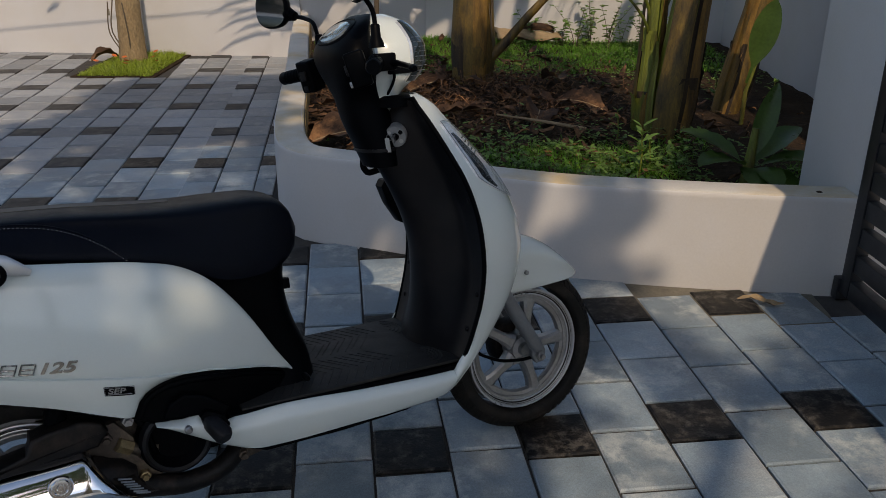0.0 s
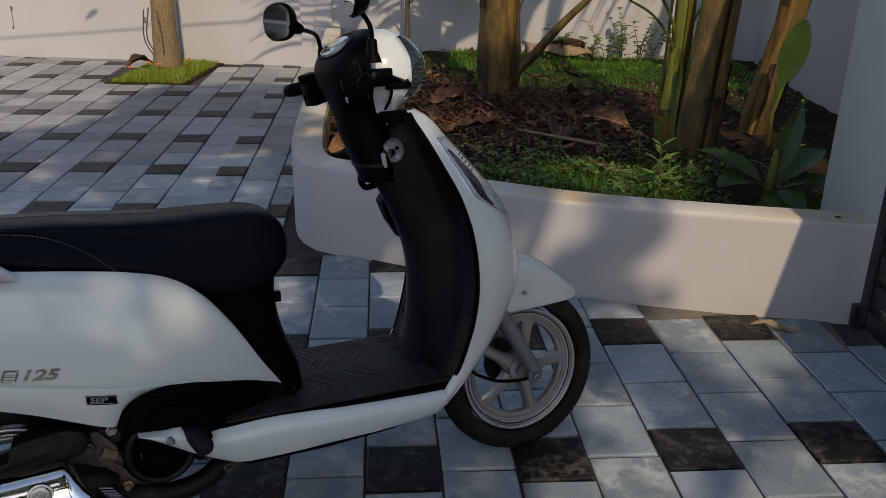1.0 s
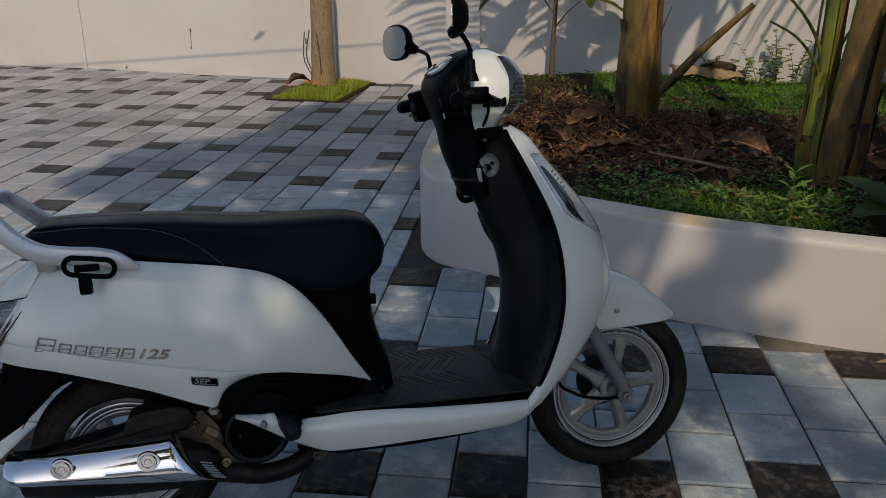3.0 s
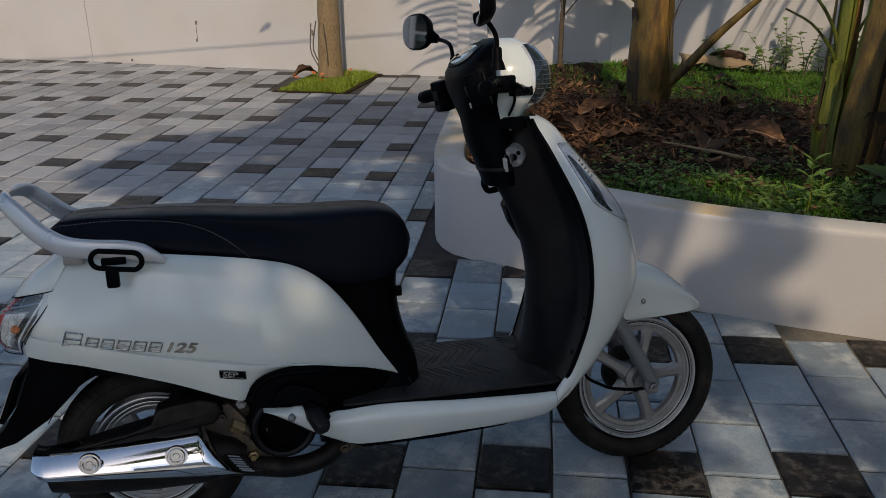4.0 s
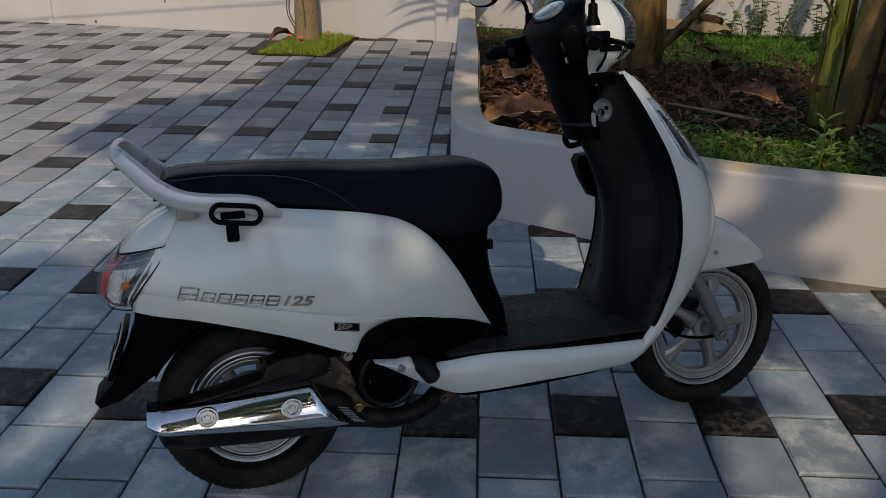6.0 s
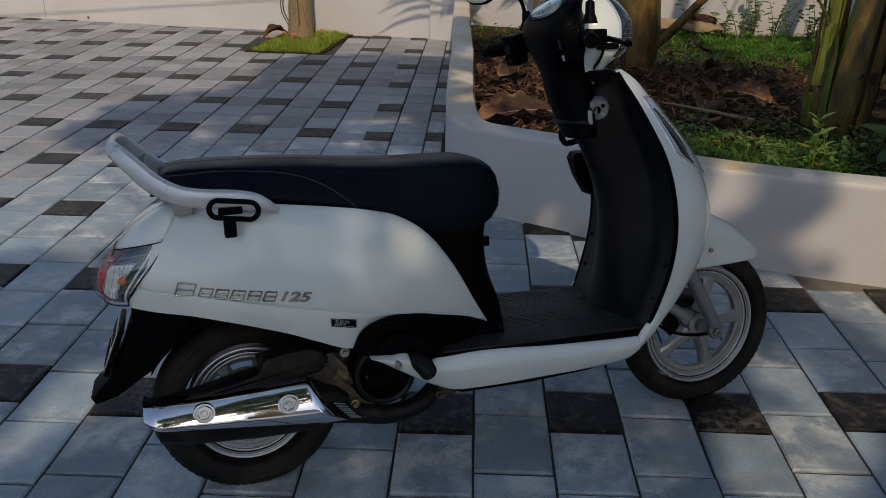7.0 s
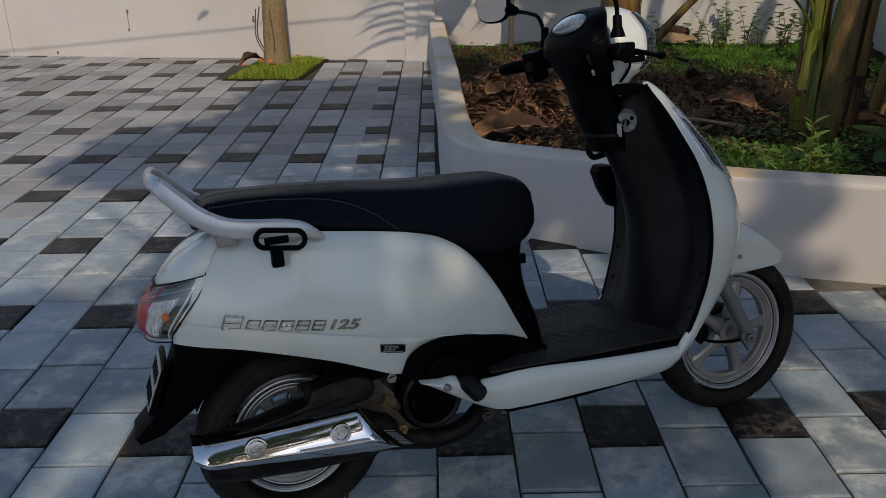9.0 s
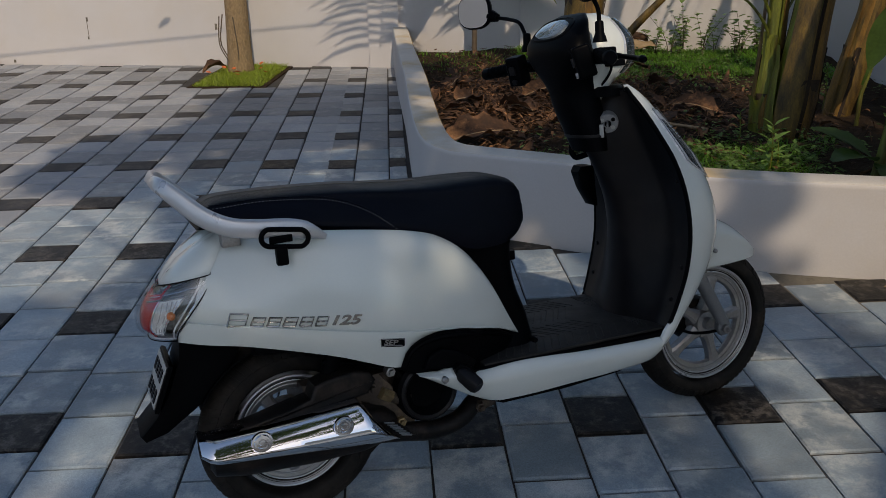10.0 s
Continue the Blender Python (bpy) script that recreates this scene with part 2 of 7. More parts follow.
TWIG = surface("twig_bark", (0.10, 0.075, 0.05), 0.9, var=0.3, scale=20, fine=120)
FLOWER = surface("orange_petals", (0.55, 0.13, 0.03), 0.6, var=0.3, scale=30)

# ---------------------------------------------------------------- mesh helpers


def finish(name, bm, material, parent=None, label="", smooth=True, crease=40):
    bmesh.ops.remove_doubles(bm, verts=bm.verts, dist=1e-5)
    bmesh.ops.recalc_face_normals(bm, faces=bm.faces)
    for f in bm.faces:
        f.smooth = smooth
    for e in bm.edges:
        if len(e.link_faces) == 2 and e.calc_face_angle(0) > radians(crease):
            e.smooth = False
    me = bpy.data.meshes.new(name)
    bm.to_mesh(me)
    bm.free()
    me.materials.append(material)
    ob = new(name, me)
    if parent:
        ob.parent = parent
    if label:
        ob["label"] = label
    return ob


def part(name, bm, material, parent, label="", smooth=True, crease=40):
    return finish(name, bm, material, parent, label, smooth, crease)


def quick(name, verts, faces, material, parent=None, smooth=False, label=""):
    """A mesh straight from generated lists, for leaves and other stuff."""
    me = bpy.data.meshes.new(name)
    me.from_pydata(verts, [], faces)
    me.materials.append(material)
    if smooth:
        me.polygons.foreach_set("use_smooth", [True] * len(me.polygons))
    me.update()
    ob = new(name, me)
    if parent:
        ob.parent = parent
    if label:
        ob["label"] = label
    return ob


def thing(name, label, category, m=None, group="", kind=""):
    ob = new(name)
    ob.empty_display_size = 0.1
    if m is not None:
        ob.matrix_world = m
    return tagged(ob, label, category, group, kind)


def spline(xs, ys):
    """A smooth curve through points, xs rising."""
    xs, ys = np.array(xs, float), np.array(ys, float)
    d = np.diff(ys) / np.diff(xs)
    m = np.concatenate(([d[0]], (d[:-1] + d[1:]) / 2, [d[-1]]))
    for i in range(1, len(m) - 1):
        if d[i - 1] * d[i] <= 0:
            m[i] = 0

    def f(x):
        x = min(max(x, xs[0]), xs[-1])
        i = min(int(np.searchsorted(xs, x, "right")) - 1, len(xs) - 2)
        h = xs[i + 1] - xs[i]
        t = (x - xs[i]) / h
        return float((2 * t**3 - 3 * t**2 + 1) * ys[i] + (t**3 - 2 * t**2 + t) * h * m[i] + (3 * t**2 - 2 * t**3) * ys[i + 1] + (t**3 - t**2) * h * m[i + 1])
    return f


def path_through(points, n):
    """n + 1 points along a smooth line through the given ones."""
    p = np.array(points, float)
    s = np.concatenate(([0], np.cumsum(np.linalg.norm(np.diff(p, axis=0), axis=1))))
    fs = [spline(s, p[:, k]) for k in range(p.shape[1])]
    return [tuple(f(s[-1] * i / n) for f in fs) for i in range(n + 1)]


def loft(rings, closed=True, caps=True, bm=None):
    bm = bm or bmesh.new()
    rows = [[bm.verts.new(p) for p in ring] for ring in rings]
    n = len(rows[0])
    for a, b in zip(rows, rows[1:]):
        for i in range(n if closed else n - 1):
            j = (i + 1) % n
            bm.faces.new((a[i], a[j], b[j], b[i]))
    if caps and closed:
        bm.faces.new(rows[0][::-1])
        bm.faces.new(rows[-1])
    return bm


def tube(points, radius, n=10, flat=1.0, bm=None, caps=True, up=(0, 0, 1), sq=1.0):
    """A tube along points; radius one number or one for each point; flat squeezes it across, sq below 1 squares its section."""
    pts = [Vector(p) for p in points]
    radii = radius if isinstance(radius, (list, tuple)) else [radius] * len(pts)
    rings, side = [], None
    for i, p in enumerate(pts):
        d = (pts[min(i + 1, len(pts) - 1)] - pts[max(i - 1, 0)]).normalized()
        if side is None:
            ref = Vector(up) if abs(d.dot(Vector(up))) < 0.95 else Vector((1, 0, 0))
            side = d.cross(ref).normalized()
        side = (side - d * side.dot(d)).normalized()
        upv = side.cross(d)
        rings.append([p + (side * math.copysign(abs(math.cos(a)) ** sq, math.cos(a)) * flat + upv * math.copysign(abs(math.sin(a)) ** sq, math.sin(a))) * radii[i] for a in [2 * math.pi * k / n for k in range(n)]])
    return loft(rings, True, caps, bm)


def lathe(profile, n=32, centre=(0, 0, 0), axis="y", bm=None, closed=False):
    """Turn (radius, along) pairs round an axis through centre."""
    bm = bm or bmesh.new()
    c = Vector(centre)
    rows = []
    for r, h in profile:
        ring = []
        for k in range(n):
            a = 2 * math.pi * k / n
            u, v = r * math.cos(a), r * math.sin(a)
            ring.append(bm.verts.new(c + Vector({"y": (u, h, v), "z": (u, v, h), "x": (h, u, v)}[axis])))
        rows.append(ring)
    pairs = list(zip(rows, rows[1:])) + ([(rows[-1], rows[0])] if closed else [])
    for a, b in pairs:
        for i in range(n):
            j = (i + 1) % n
            bm.faces.new((a[i], a[j], b[j], b[i]))
    if not closed:
        if profile[0][0] > 1e-4:
            bm.faces.new(rows[0][::-1])
        if profile[-1][0] > 1e-4:
            bm.faces.new(rows[-1])
    return bm


def box(lo, hi, bevel=0.0, bm=None, segs=2):
    b = bmesh.new()
    bmesh.ops.create_cube(b, size=1.0)
    lo, hi = Vector(lo), Vector(hi)
    for v in b.verts:
        v.co = Vector([(lo[k] + hi[k]) / 2 + v.co[k] * (hi[k] - lo[k]) for k in range(3)])
    if bevel:
        bmesh.ops.bevel(b, geom=b.edges[:], offset=bevel, segments=segs, affect="EDGES", profile=0.6)
    if bm is None:
        return b
    return join(bm, b)


def join(bm, other):
    vs = {v: bm.verts.new(v.co) for v in other.verts}
    for f in other.faces:
        bm.faces.new([vs[v] for v in f.verts])
    other.free()
    return bm


def moved(bm, m):
    bmesh.ops.transform(bm, matrix=m, verts=bm.verts)
    return bm


def plate(poly, y0, y1, bevel=0.004, segs=2):
    """A polygon in x, z made into a slab from y0 to y1, its rims rounded."""
    bm = bmesh.new()
    face = bm.faces.new([bm.verts.new((x, y0, z)) for x, z in poly])
    ext = bmesh.ops.extrude_face_region(bm, geom=[face])
    for v in ext["geom"]:
        if isinstance(v, bmesh.types.BMVert):
            v.co.y = y1
    if bevel:
        rims = [e for e in bm.edges if abs(e.verts[0].co.y - e.verts[1].co.y) < 1e-6]
        bmesh.ops.bevel(bm, geom=rims, offset=bevel, segments=segs, affect="EDGES", profile=0.6)
    return bm


def shell(fn, us, vs, thick):
    """A sheet of points fn(u, v) with thickness; thick is a vector or a function of the point."""
    bm = bmesh.new()
    outer = [[Vector(fn(u, v)) for v in vs] for u in us]
    inner = [[p + Vector(thick(p) if callable(thick) else thick) for p in row] for row in outer]
    A = [[bm.verts.new(p) for p in row] for row in outer]
    B = [[bm.verts.new(p) for p in row] for row in inner]
    n, m = len(us), len(vs)
    for i in range(n - 1):
        for j in range(m - 1):
            bm.faces.new((A[i][j], A[i + 1][j], A[i + 1][j + 1], A[i][j + 1]))
            bm.faces.new((B[i][j], B[i][j + 1], B[i + 1][j + 1], B[i + 1][j]))
    for i in range(n - 1):
        bm.faces.new((A[i][0], B[i][0], B[i + 1][0], A[i + 1][0]))
        bm.faces.new((A[i][-1], A[i + 1][-1], B[i + 1][-1], B[i][-1]))
    for j in range(m - 1):
        bm.faces.new((A[0][j], A[0][j + 1], B[0][j + 1], B[0][j]))
        bm.faces.new((A[-1][j], B[-1][j], B[-1][j + 1], A[-1][j + 1]))
    return bm


def steps(a, b, n):
    return [a + (b - a) * i / n for i in range(n + 1)]


def lettering(body, size, depth, bold=0.0):
    """Raised writing in the built-in font, as a bmesh in x, y with its back at z = 0."""
    cu = bpy.data.curves.new("writing", "FONT")
    cu.body, cu.size, cu.extrude, cu.offset = body, size, depth, bold
    ob = new("writing", cu)
    me = bpy.data.meshes.new_from_object(ob.evaluated_get(bpy.context.evaluated_depsgraph_get()))
    bm = bmesh.new()
    bm.from_mesh(me)
    bpy.data.objects.remove(ob)
    bpy.data.curves.remove(cu)
    bpy.data.meshes.remove(me)
    return bm

# ---------------------------------------------------------------- the setting


def back_y(x):
    """The foot of the back wall."""
    return 8.2 - (x + 1.45) * 0.0725


ground = finish("ground", box((-150, -150, -0.30), (150, 150, -0.03)), STREET)
tagged(ground, "pale sandy ground reaching to the horizon", "ground", kind="structure")

pave_dir = radians(6.6)
PU, PV = Vector((math.cos(pave_dir), math.sin(pave_dir), 0)), Vector((-math.sin(pave_dir), math.cos(pave_dir), 0))

bed = bmesh.new()
bed_outline = [(-9.5, -6.0), (1.66, -6.0), (1.64, 2.9), (1.6, 3.2), (1.6, 8.3), (-9.5, 8.8)]
face = bed.faces.new([bed.verts.new((x, y, -0.030)) for x, y in bed_outline])
for g in bmesh.ops.extrude_face_region(bed, geom=[face])["geom"]:
    if isinstance(g, bmesh.types.BMVert):
        g.co.z = -0.010
pavement = finish("pavement", bed, JOINT, smooth=False)
tagged(pavement, "courtyard of square grey concrete pavers dotted with black ones", "pavement", kind="structure")

# planter: outer foot line from the gate post round the corner to the back wall
OUTER = path_through([(1.53, 2.885), (1.15, 2.925), (0.74, 2.99), (0.5, 3.04), (0.0, 3.215), (-0.27, 3.325), (-0.47, 3.40), (-0.60, 3.465), (-0.69, 3.58), (-0.74, 3.72),
                      (-0.795, 4.0), (-0.865, 4.5), (-0.99, 5.5), (-1.16, 6.69), (-1.36, 8.2)], 70)
RIM = 0.385
RUST = (1.41, 2.945)


def planter_line(off, z):
    """The planter's line pushed in by off, at height z."""
    out = []
    for i, p in enumerate(OUTER):
        a, b = OUTER[max(i - 1, 0)], OUTER[min(i + 1, len(OUTER) - 1)]
        d = Vector((b[0] - a[0], b[1] - a[1])).normalized()
        n = Vector((d.y, -d.x))
        out.append(Vector((p[0] + n.x * off, p[1] + n.y * off, z)))
    return out


THICK = 0.145
profile = [(0.0, -0.03), (0.0, RIM - 0.02), (0.001, RIM - 0.006), (0.007, RIM)]
profile += [(THICK - 0.012, RIM), (THICK - 0.004, RIM - 0.010), (THICK, RIM - 0.03), (THICK, -0.03)]
lines = [planter_line(o, z) for o, z in profile]
planter_wall = finish("planter_wall", loft([[ln[i] for ln in lines] for i in range(len(OUTER))], True, True), WALLPAINT, crease=60)
tagged(planter_wall, "low white-painted masonry planter wall with a rounded corner", "planter wall", kind="structure")
cap = [planter_line(o, z) for o, z in [(0.004, RIM - 0.004), (0.007, RIM + 0.0015), (0.014, RIM + 0.004), (0.03, RIM + 0.005), (THICK - 0.02, RIM + 0.004), (THICK - 0.002, RIM - 0.006), (THICK + 0.002, 0.15), (THICK - 0.01, 0.15)]]
part("coping", loft([[ln[i] for ln in cap] for i in range(len(OUTER))], True, True), EDGEPAINT, planter_wall, "rain-stained yellowed coping")

lining = [planter_line(o, z) for o, z in [(THICK + 0.003, 0.12), (THICK + 0.003, RIM - 0.022), (THICK + 0.007, RIM - 0.022), (THICK + 0.007, 0.12)]]
part("inner_face", loft([[ln[i] for ln in lining] for i in range(2, len(OUTER) - 1)], True, True), MUDSTAIN, planter_wall, "mud-stained inner face")

# stained strip of concrete along the foot of the planter
strip = bmesh.new()
near = [strip.verts.new((p[0], p[1] + 0.02, -0.005)) for p in OUTER[1:13]]
wide = [0.30 if i < 7 else 0.30 - 0.05 * (i - 6) for i in range(12)]
front = [strip.verts.new((p[0] - 0.01, p[1] - wide[i], -0.006)) for i, p in enumerate(OUTER[1:13])]
for i in range(11):
    strip.faces.new((near[i], near[i + 1], front[i + 1], front[i]))
tagged(finish("plinth_strip", strip, CONCRETE), "mossy stained concrete strip along the planter foot", "concrete strip", kind="structure")


def wall_run(name, a, b, height, thick, label, material=WALLPAINT, z0=-0.03):
    """An upright wall whose seen face runs from a to b; the body lies to the left of that line."""
    a, b = Vector((*a, 0)), Vector((*b, 0))
    d = (b - a).normalized()
    n = Vector((-d.y, d.x, 0))
    bm = loft([[p + o for o in (Vector((0, 0, z0)), Vector((0, 0, height)), n * thick + Vector((0, 0, height)), n * thick + Vector((0, 0, z0)))] for p in (a, b)])
    return tagged(finish(name, bm, material, smooth=False), label, "wall", kind="structure")


def on_back(x, off=0.0):
    return (x + off * 0.0723, back_y(x) - off * 0.997)


wall_north = wall_run("wall_north", on_back(2.75), on_back(-9.6), 2.0, -0.2, "white-painted compound wall with leaf shadows")
for x, w, d in ((-5.95, 0.055, 0.012), (-2.98, 0.30, 0.035), (-1.45, 0.30, 0.04), (0.03, 0.30, 0.05)):
    a, b = on_back(x - w / 2, d), on_back(x + w / 2, d)
    p = [Vector((*a, -0.02)), Vector((*b, -0.02)), Vector((*on_back(x + w / 2, -0.02), -0.02)), Vector((*on_back(x - w / 2, -0.02), -0.02))]
    part("pilaster", loft([p, [q + Vector((0, 0, 2.01)) for q in p]]), WALLPAINT, wall_north, smooth=False)
# small weather marks: a scuff with a thin run on the wall, a rust spot on the coping
for x, z0, z1, w in ((-4.525, 0.440, 0.482, 0.010), (-4.530, 0.285, 0.445, 0.003), (-4.538, 0.262, 0.290, 0.008), (-3.16, 0.36, 0.42, 0.012), (-5.4, 0.02, 0.05, 0.012)):
    a, b = on_back(x - w, 0.003), on_back(x + w, 0.003)
    a2, b2 = on_back(x - w, -0.01), on_back(x + w, -0.01)
    part("scuff_mark", loft([[Vector((*a, z)), Vector((*b, z)), Vector((*b2, z)), Vector((*a2, z))] for z in (z0, z1)]), CONCRETE, wall_north, smooth=False)
part("rust_spot", lathe([(0, 0.0025), (0.011, 0.0025), (0.013, 0.0)], 14, (RUST[0], RUST[1], RIM + 0.0035), "z"), SOIL, planter_wall)
wall_run("wall_east", (2.30, 3.0), (2.62, 8.0), 2.0, -0.2, "white-painted side wall behind the planter")
wall_run("wall_west", (-9.5, -6.0), (-9.5, 8.8), 2.0, 0.2, "white-painted compound wall")
west_window = finish("window_1", box((-9.5, 1.35, 0.45), (-9.46, 2.35, 1.65), 0.006), WALLPAINT)
tagged(west_window, "small dark window with pale glazing bars in a white wall", "window", kind="structure")
for y in (1.42, 1.87):
    for z in (0.52, 0.90, 1.28):
        part("pane", box((-9.475, y, z), (-9.45, y + 0.41, z + 0.34), 0.004), SMOKE, west_window)
wall_run("wall_south", (-9.5, -9.0), (9.0, -9.0), 3.0, -0.2, "plain white house wall")

# gate post and gate
post = finish("gate_post", box((1.532, 2.888, -0.02), (1.95, 3.40, 2.1), 0.008), WALLPAINT)
tagged(post, "square white-painted masonry gate post", "gate post", kind="structure")


def gate_leaf():
    g = thing("metal_gate", "open black steel gate with close horizontal slats", "gate", pose(1.527, 2.845, 0, 0, 0, -88))
    L, Ht = 3.0, 1.62
    part("hinge_stile", box((0.0, -0.025, 0.03), (0.06, 0.025, Ht), 0.004), GATEPAINT, g)
    part("meeting_stile", box((L - 0.06, -0.025, 0.03), (L, 0.025, Ht), 0.004), GATEPAINT, g)
    rail = part("bottom_rail", box((0.062, -0.024, 0.03), (L - 0.062, 0.024, 0.10), 0.004), GATEPAINT, g)
    part("top_rail", box((0.062, -0.024, Ht - 0.07), (L - 0.062, 0.024, Ht), 0.004), GATEPAINT, g)
    z = 0.135
    slat = None
    while z < Ht - 0.12:
        if slat is None:
            slat = part("slat", box((0.062, -0.02, 0), (L - 0.062, 0.02, 0.068), 0.004), GATEPAINT, g)
            slat.location.z = z
        else:
            s = slat.copy()
            scene.collection.objects.link(s)
            s.location.z = z
        z += 0.104
    part("hinge_block", box((-0.035, -0.035, 0.0), (0.004, 0.035, 0.085), 0.005), GATEPAINT, g)
    return g


gate_leaf()

# soil of the planter bed, heaped a little, inside the walls
verts, faces = [], []
nx, ny = 60, 70


def soil_z(x, y):
    v = Vector((x * 1.3, y * 1.3, 0.3))
    return 0.19 + 0.05 * noise.noise(v) + 0.05 * math.exp(-((x - 0.45) ** 2 + (y - 5.0) ** 2) / 0.8) + 0.02 * noise.noise(v * 5)


for i in range(nx + 1):
    for j in range(ny + 1):
        x, y = -1.45 + 4.05 * i / nx, 2.95 + 5.25 * j / ny
        verts.append((x, y, soil_z(x, y)))


def inside_bed(x, y, margin=0.12):
    """Within the planter, that far from its outer line."""
    if y > back_y(x) - 0.02 or x > 2.30 + (y - 3) * 0.064:
        return False
    for i in range(len(OUTER) - 1):
        a, b = OUTER[i], OUTER[i + 1]
        dx, dy = b[0] - a[0], b[1] - a[1]
        t = min(1, max(0, ((x - a[0]) * dx + (y - a[1]) * dy) / (dx * dx + dy * dy)))
        px, py = a[0] + t * dx - x, a[1] + t * dy - y
        if px * px + py * py < margin * margin:
            return False
    side = [p for p in OUTER if p[1] > 3.5]
    edge = float(np.interp(y, [p[1] for p in side], [p[0] for p in side]))
    if y < 3.5:
        fr = sorted((p for p in OUTER if p[1] <= 3.5), key=lambda p: p[0])
        return y > float(np.interp(x, [p[0] for p in fr], [p[1] for p in fr])) and x > fr[0][0]
    return x > edge


for i in range(nx):
    for j in range(ny):
        k = i * (ny + 1) + j
        cx, cy = verts[k][0] + 0.03, verts[k][1] + 0.03
        if inside_bed(cx, cy, 0.05) or (cx > 1.45 and cy > 3.0 and cx < 2.5):
            faces.append((k, k + ny + 1, k + ny + 2, k + 1))
soil = quick("soil", verts, faces, SOIL, smooth=True)
tagged(soil, "dark heaped garden soil inside the planter", "soil", kind="structure")

# ---------------------------------------------------------------- the scooter (its own x forward, y left, z up)
SCOOTER = pose(-0.9123, 1.4548, 0, 0, 0, 27) @ pose(0, 0, 0, -9.3, 0, 0)
scooter = thing("scooter", "white motor scooter with black seat leaning on its side stand", "scooter", SCOOTER)

FRONT, REAR = Vector((1.297, 0, 0.226)), Vector((0.037, 0, 0.207))


def wheel(name, c, r_tyre, r_rim, half, spokes, turn, label):
    hub = thing(name, "", "")
    hub.parent = scooter
    hub["label"] = label
    # tyre: rounded section from bead to crown
    prof = []
    for a in steps(-115, 115, 22):
        t = radians(a)
        h = (r_tyre - r_rim) / 2 + 0.006
        prof.append((r_rim + h - 0.006 + h * math.cos(t) ** (1 if a == 0 else 1), half * math.sin(t) / math.sin(radians(90))))
    tyre = part("tyre", lathe(prof, 72, c, closed=True), RUBBER, hub, "dusty black tyre", crease=80)
    blocks = bmesh.new()
    n = 66
    for k in range(n):
        for s in (-1, 1):
            a0 = 2 * math.pi * (k + (0.25 if s > 0 else 0)) / n
            rings = []
            for f in (0.08, 0.35, 0.60, 0.78, 0.90, 0.96):
                crown = r_tyre + 0.006 - h * (1 - math.sqrt(1 - f * f))
                rings.append([(x + 0.35 * f * half, s * f * half * q, crown + z) for x, z, q in ((-0.0075, -0.004, 0.96), (0.0075, -0.004, 0.96), (0.0070, 0.0016, 1.025), (-0.0070, 0.0016, 1.025))])
            b = loft(rings)
            moved(b, Matrix.Translation(c) @ Matrix.Rotation(a0, 4, "Y"))
            join(blocks, b)
    part("tread", blocks, RUBBER, tyre)
    w = half * 0.60
    rp = [(r_rim + 0.004, -w), (r_rim + 0.006, -w + 0.005), (r_rim - 0.004, -w + 0.009), (r_rim - 0.012, -w + 0.013), (r_rim - 0.021, -w * 0.45), (r_rim - 0.025, 0)]
    rp = rp + [(r, -y) for r, y in rp[-2::-1]] + [(r - 0.005, y) for r, y in [(r_rim, w - 0.003), (r_rim - 0.008, w - 0.012), (r_rim - 0.029, w * 0.4), (r_rim - 0.033, 0), (r_rim - 0.029, -w * 0.4), (r_rim - 0.008, -w + 0.012), (r_rim, -w + 0.003)]]
    rim = part("rim", lathe(rp, 64, c, closed=True), ALLOY, hub, "brake-dusted silver cast rim", crease=35)
    for rr, yy, th in ((r_rim + 0.003, -w - 0.001, 0.0030), (r_rim - 0.011, -w + 0.008, 0.0022), (r_rim - 0.022, -w * 0.5, 0.0026)):
        bead = [(rr + th * math.cos(a), yy + th * math.sin(a)) for a in [2 * math.pi * i / 8 for i in range(8)]]
        part("rim_bead", lathe(bead, 64, c, closed=True), SILVER if rr > r_rim - 0.015 else ALLOY, rim, "bright rim edge")
    part("rim_groove", lathe([(r_rim - 0.0045, -w + 0.003), (r_rim - 0.003, -w + 0.002), (r_rim - 0.0085, -w + 0.0065), (r_rim - 0.010, -w + 0.0075)], 64, c, closed=True), RUBBER, rim)
    for k in range(spokes):
        b = bmesh.new()
        rings = []
        for t in steps(0, 1, 5):
            r = 0.036 + (r_rim - 0.028 - 0.036) * t
            wd = 0.0190 - 0.005 * math.sin(t * math.pi) + (0.004 if t in (0, 1) else 0)
            dp = 0.016 - 0.004 * t
            y0 = -0.010 * (1 - t)
            rings.append([(-wd, y0 - dp * 0.6, r), (-wd * 0.55, y0 - dp, r), (wd * 0.55, y0 - dp, r), (wd, y0 - dp * 0.6, r), (wd, y0 + dp, r), (-wd, y0 + dp, r)])
        loft(rings, bm=b)
        moved(b, Matrix.Translation(c) @ Matrix.Rotation(radians(turn) + 2 * math.pi * k / spokes, 4, "Y"))
        part("spoke", b, ALLOY, rim, crease=30)
    part("hub", lathe([(0.0, -0.045), (0.018, -0.045), (0.02, -0.03), (0.034, -0.026), (0.04, -0.012), (0.04, 0.03), (0.0, 0.03)], 24, c), ALLOY, hub)
    return hub


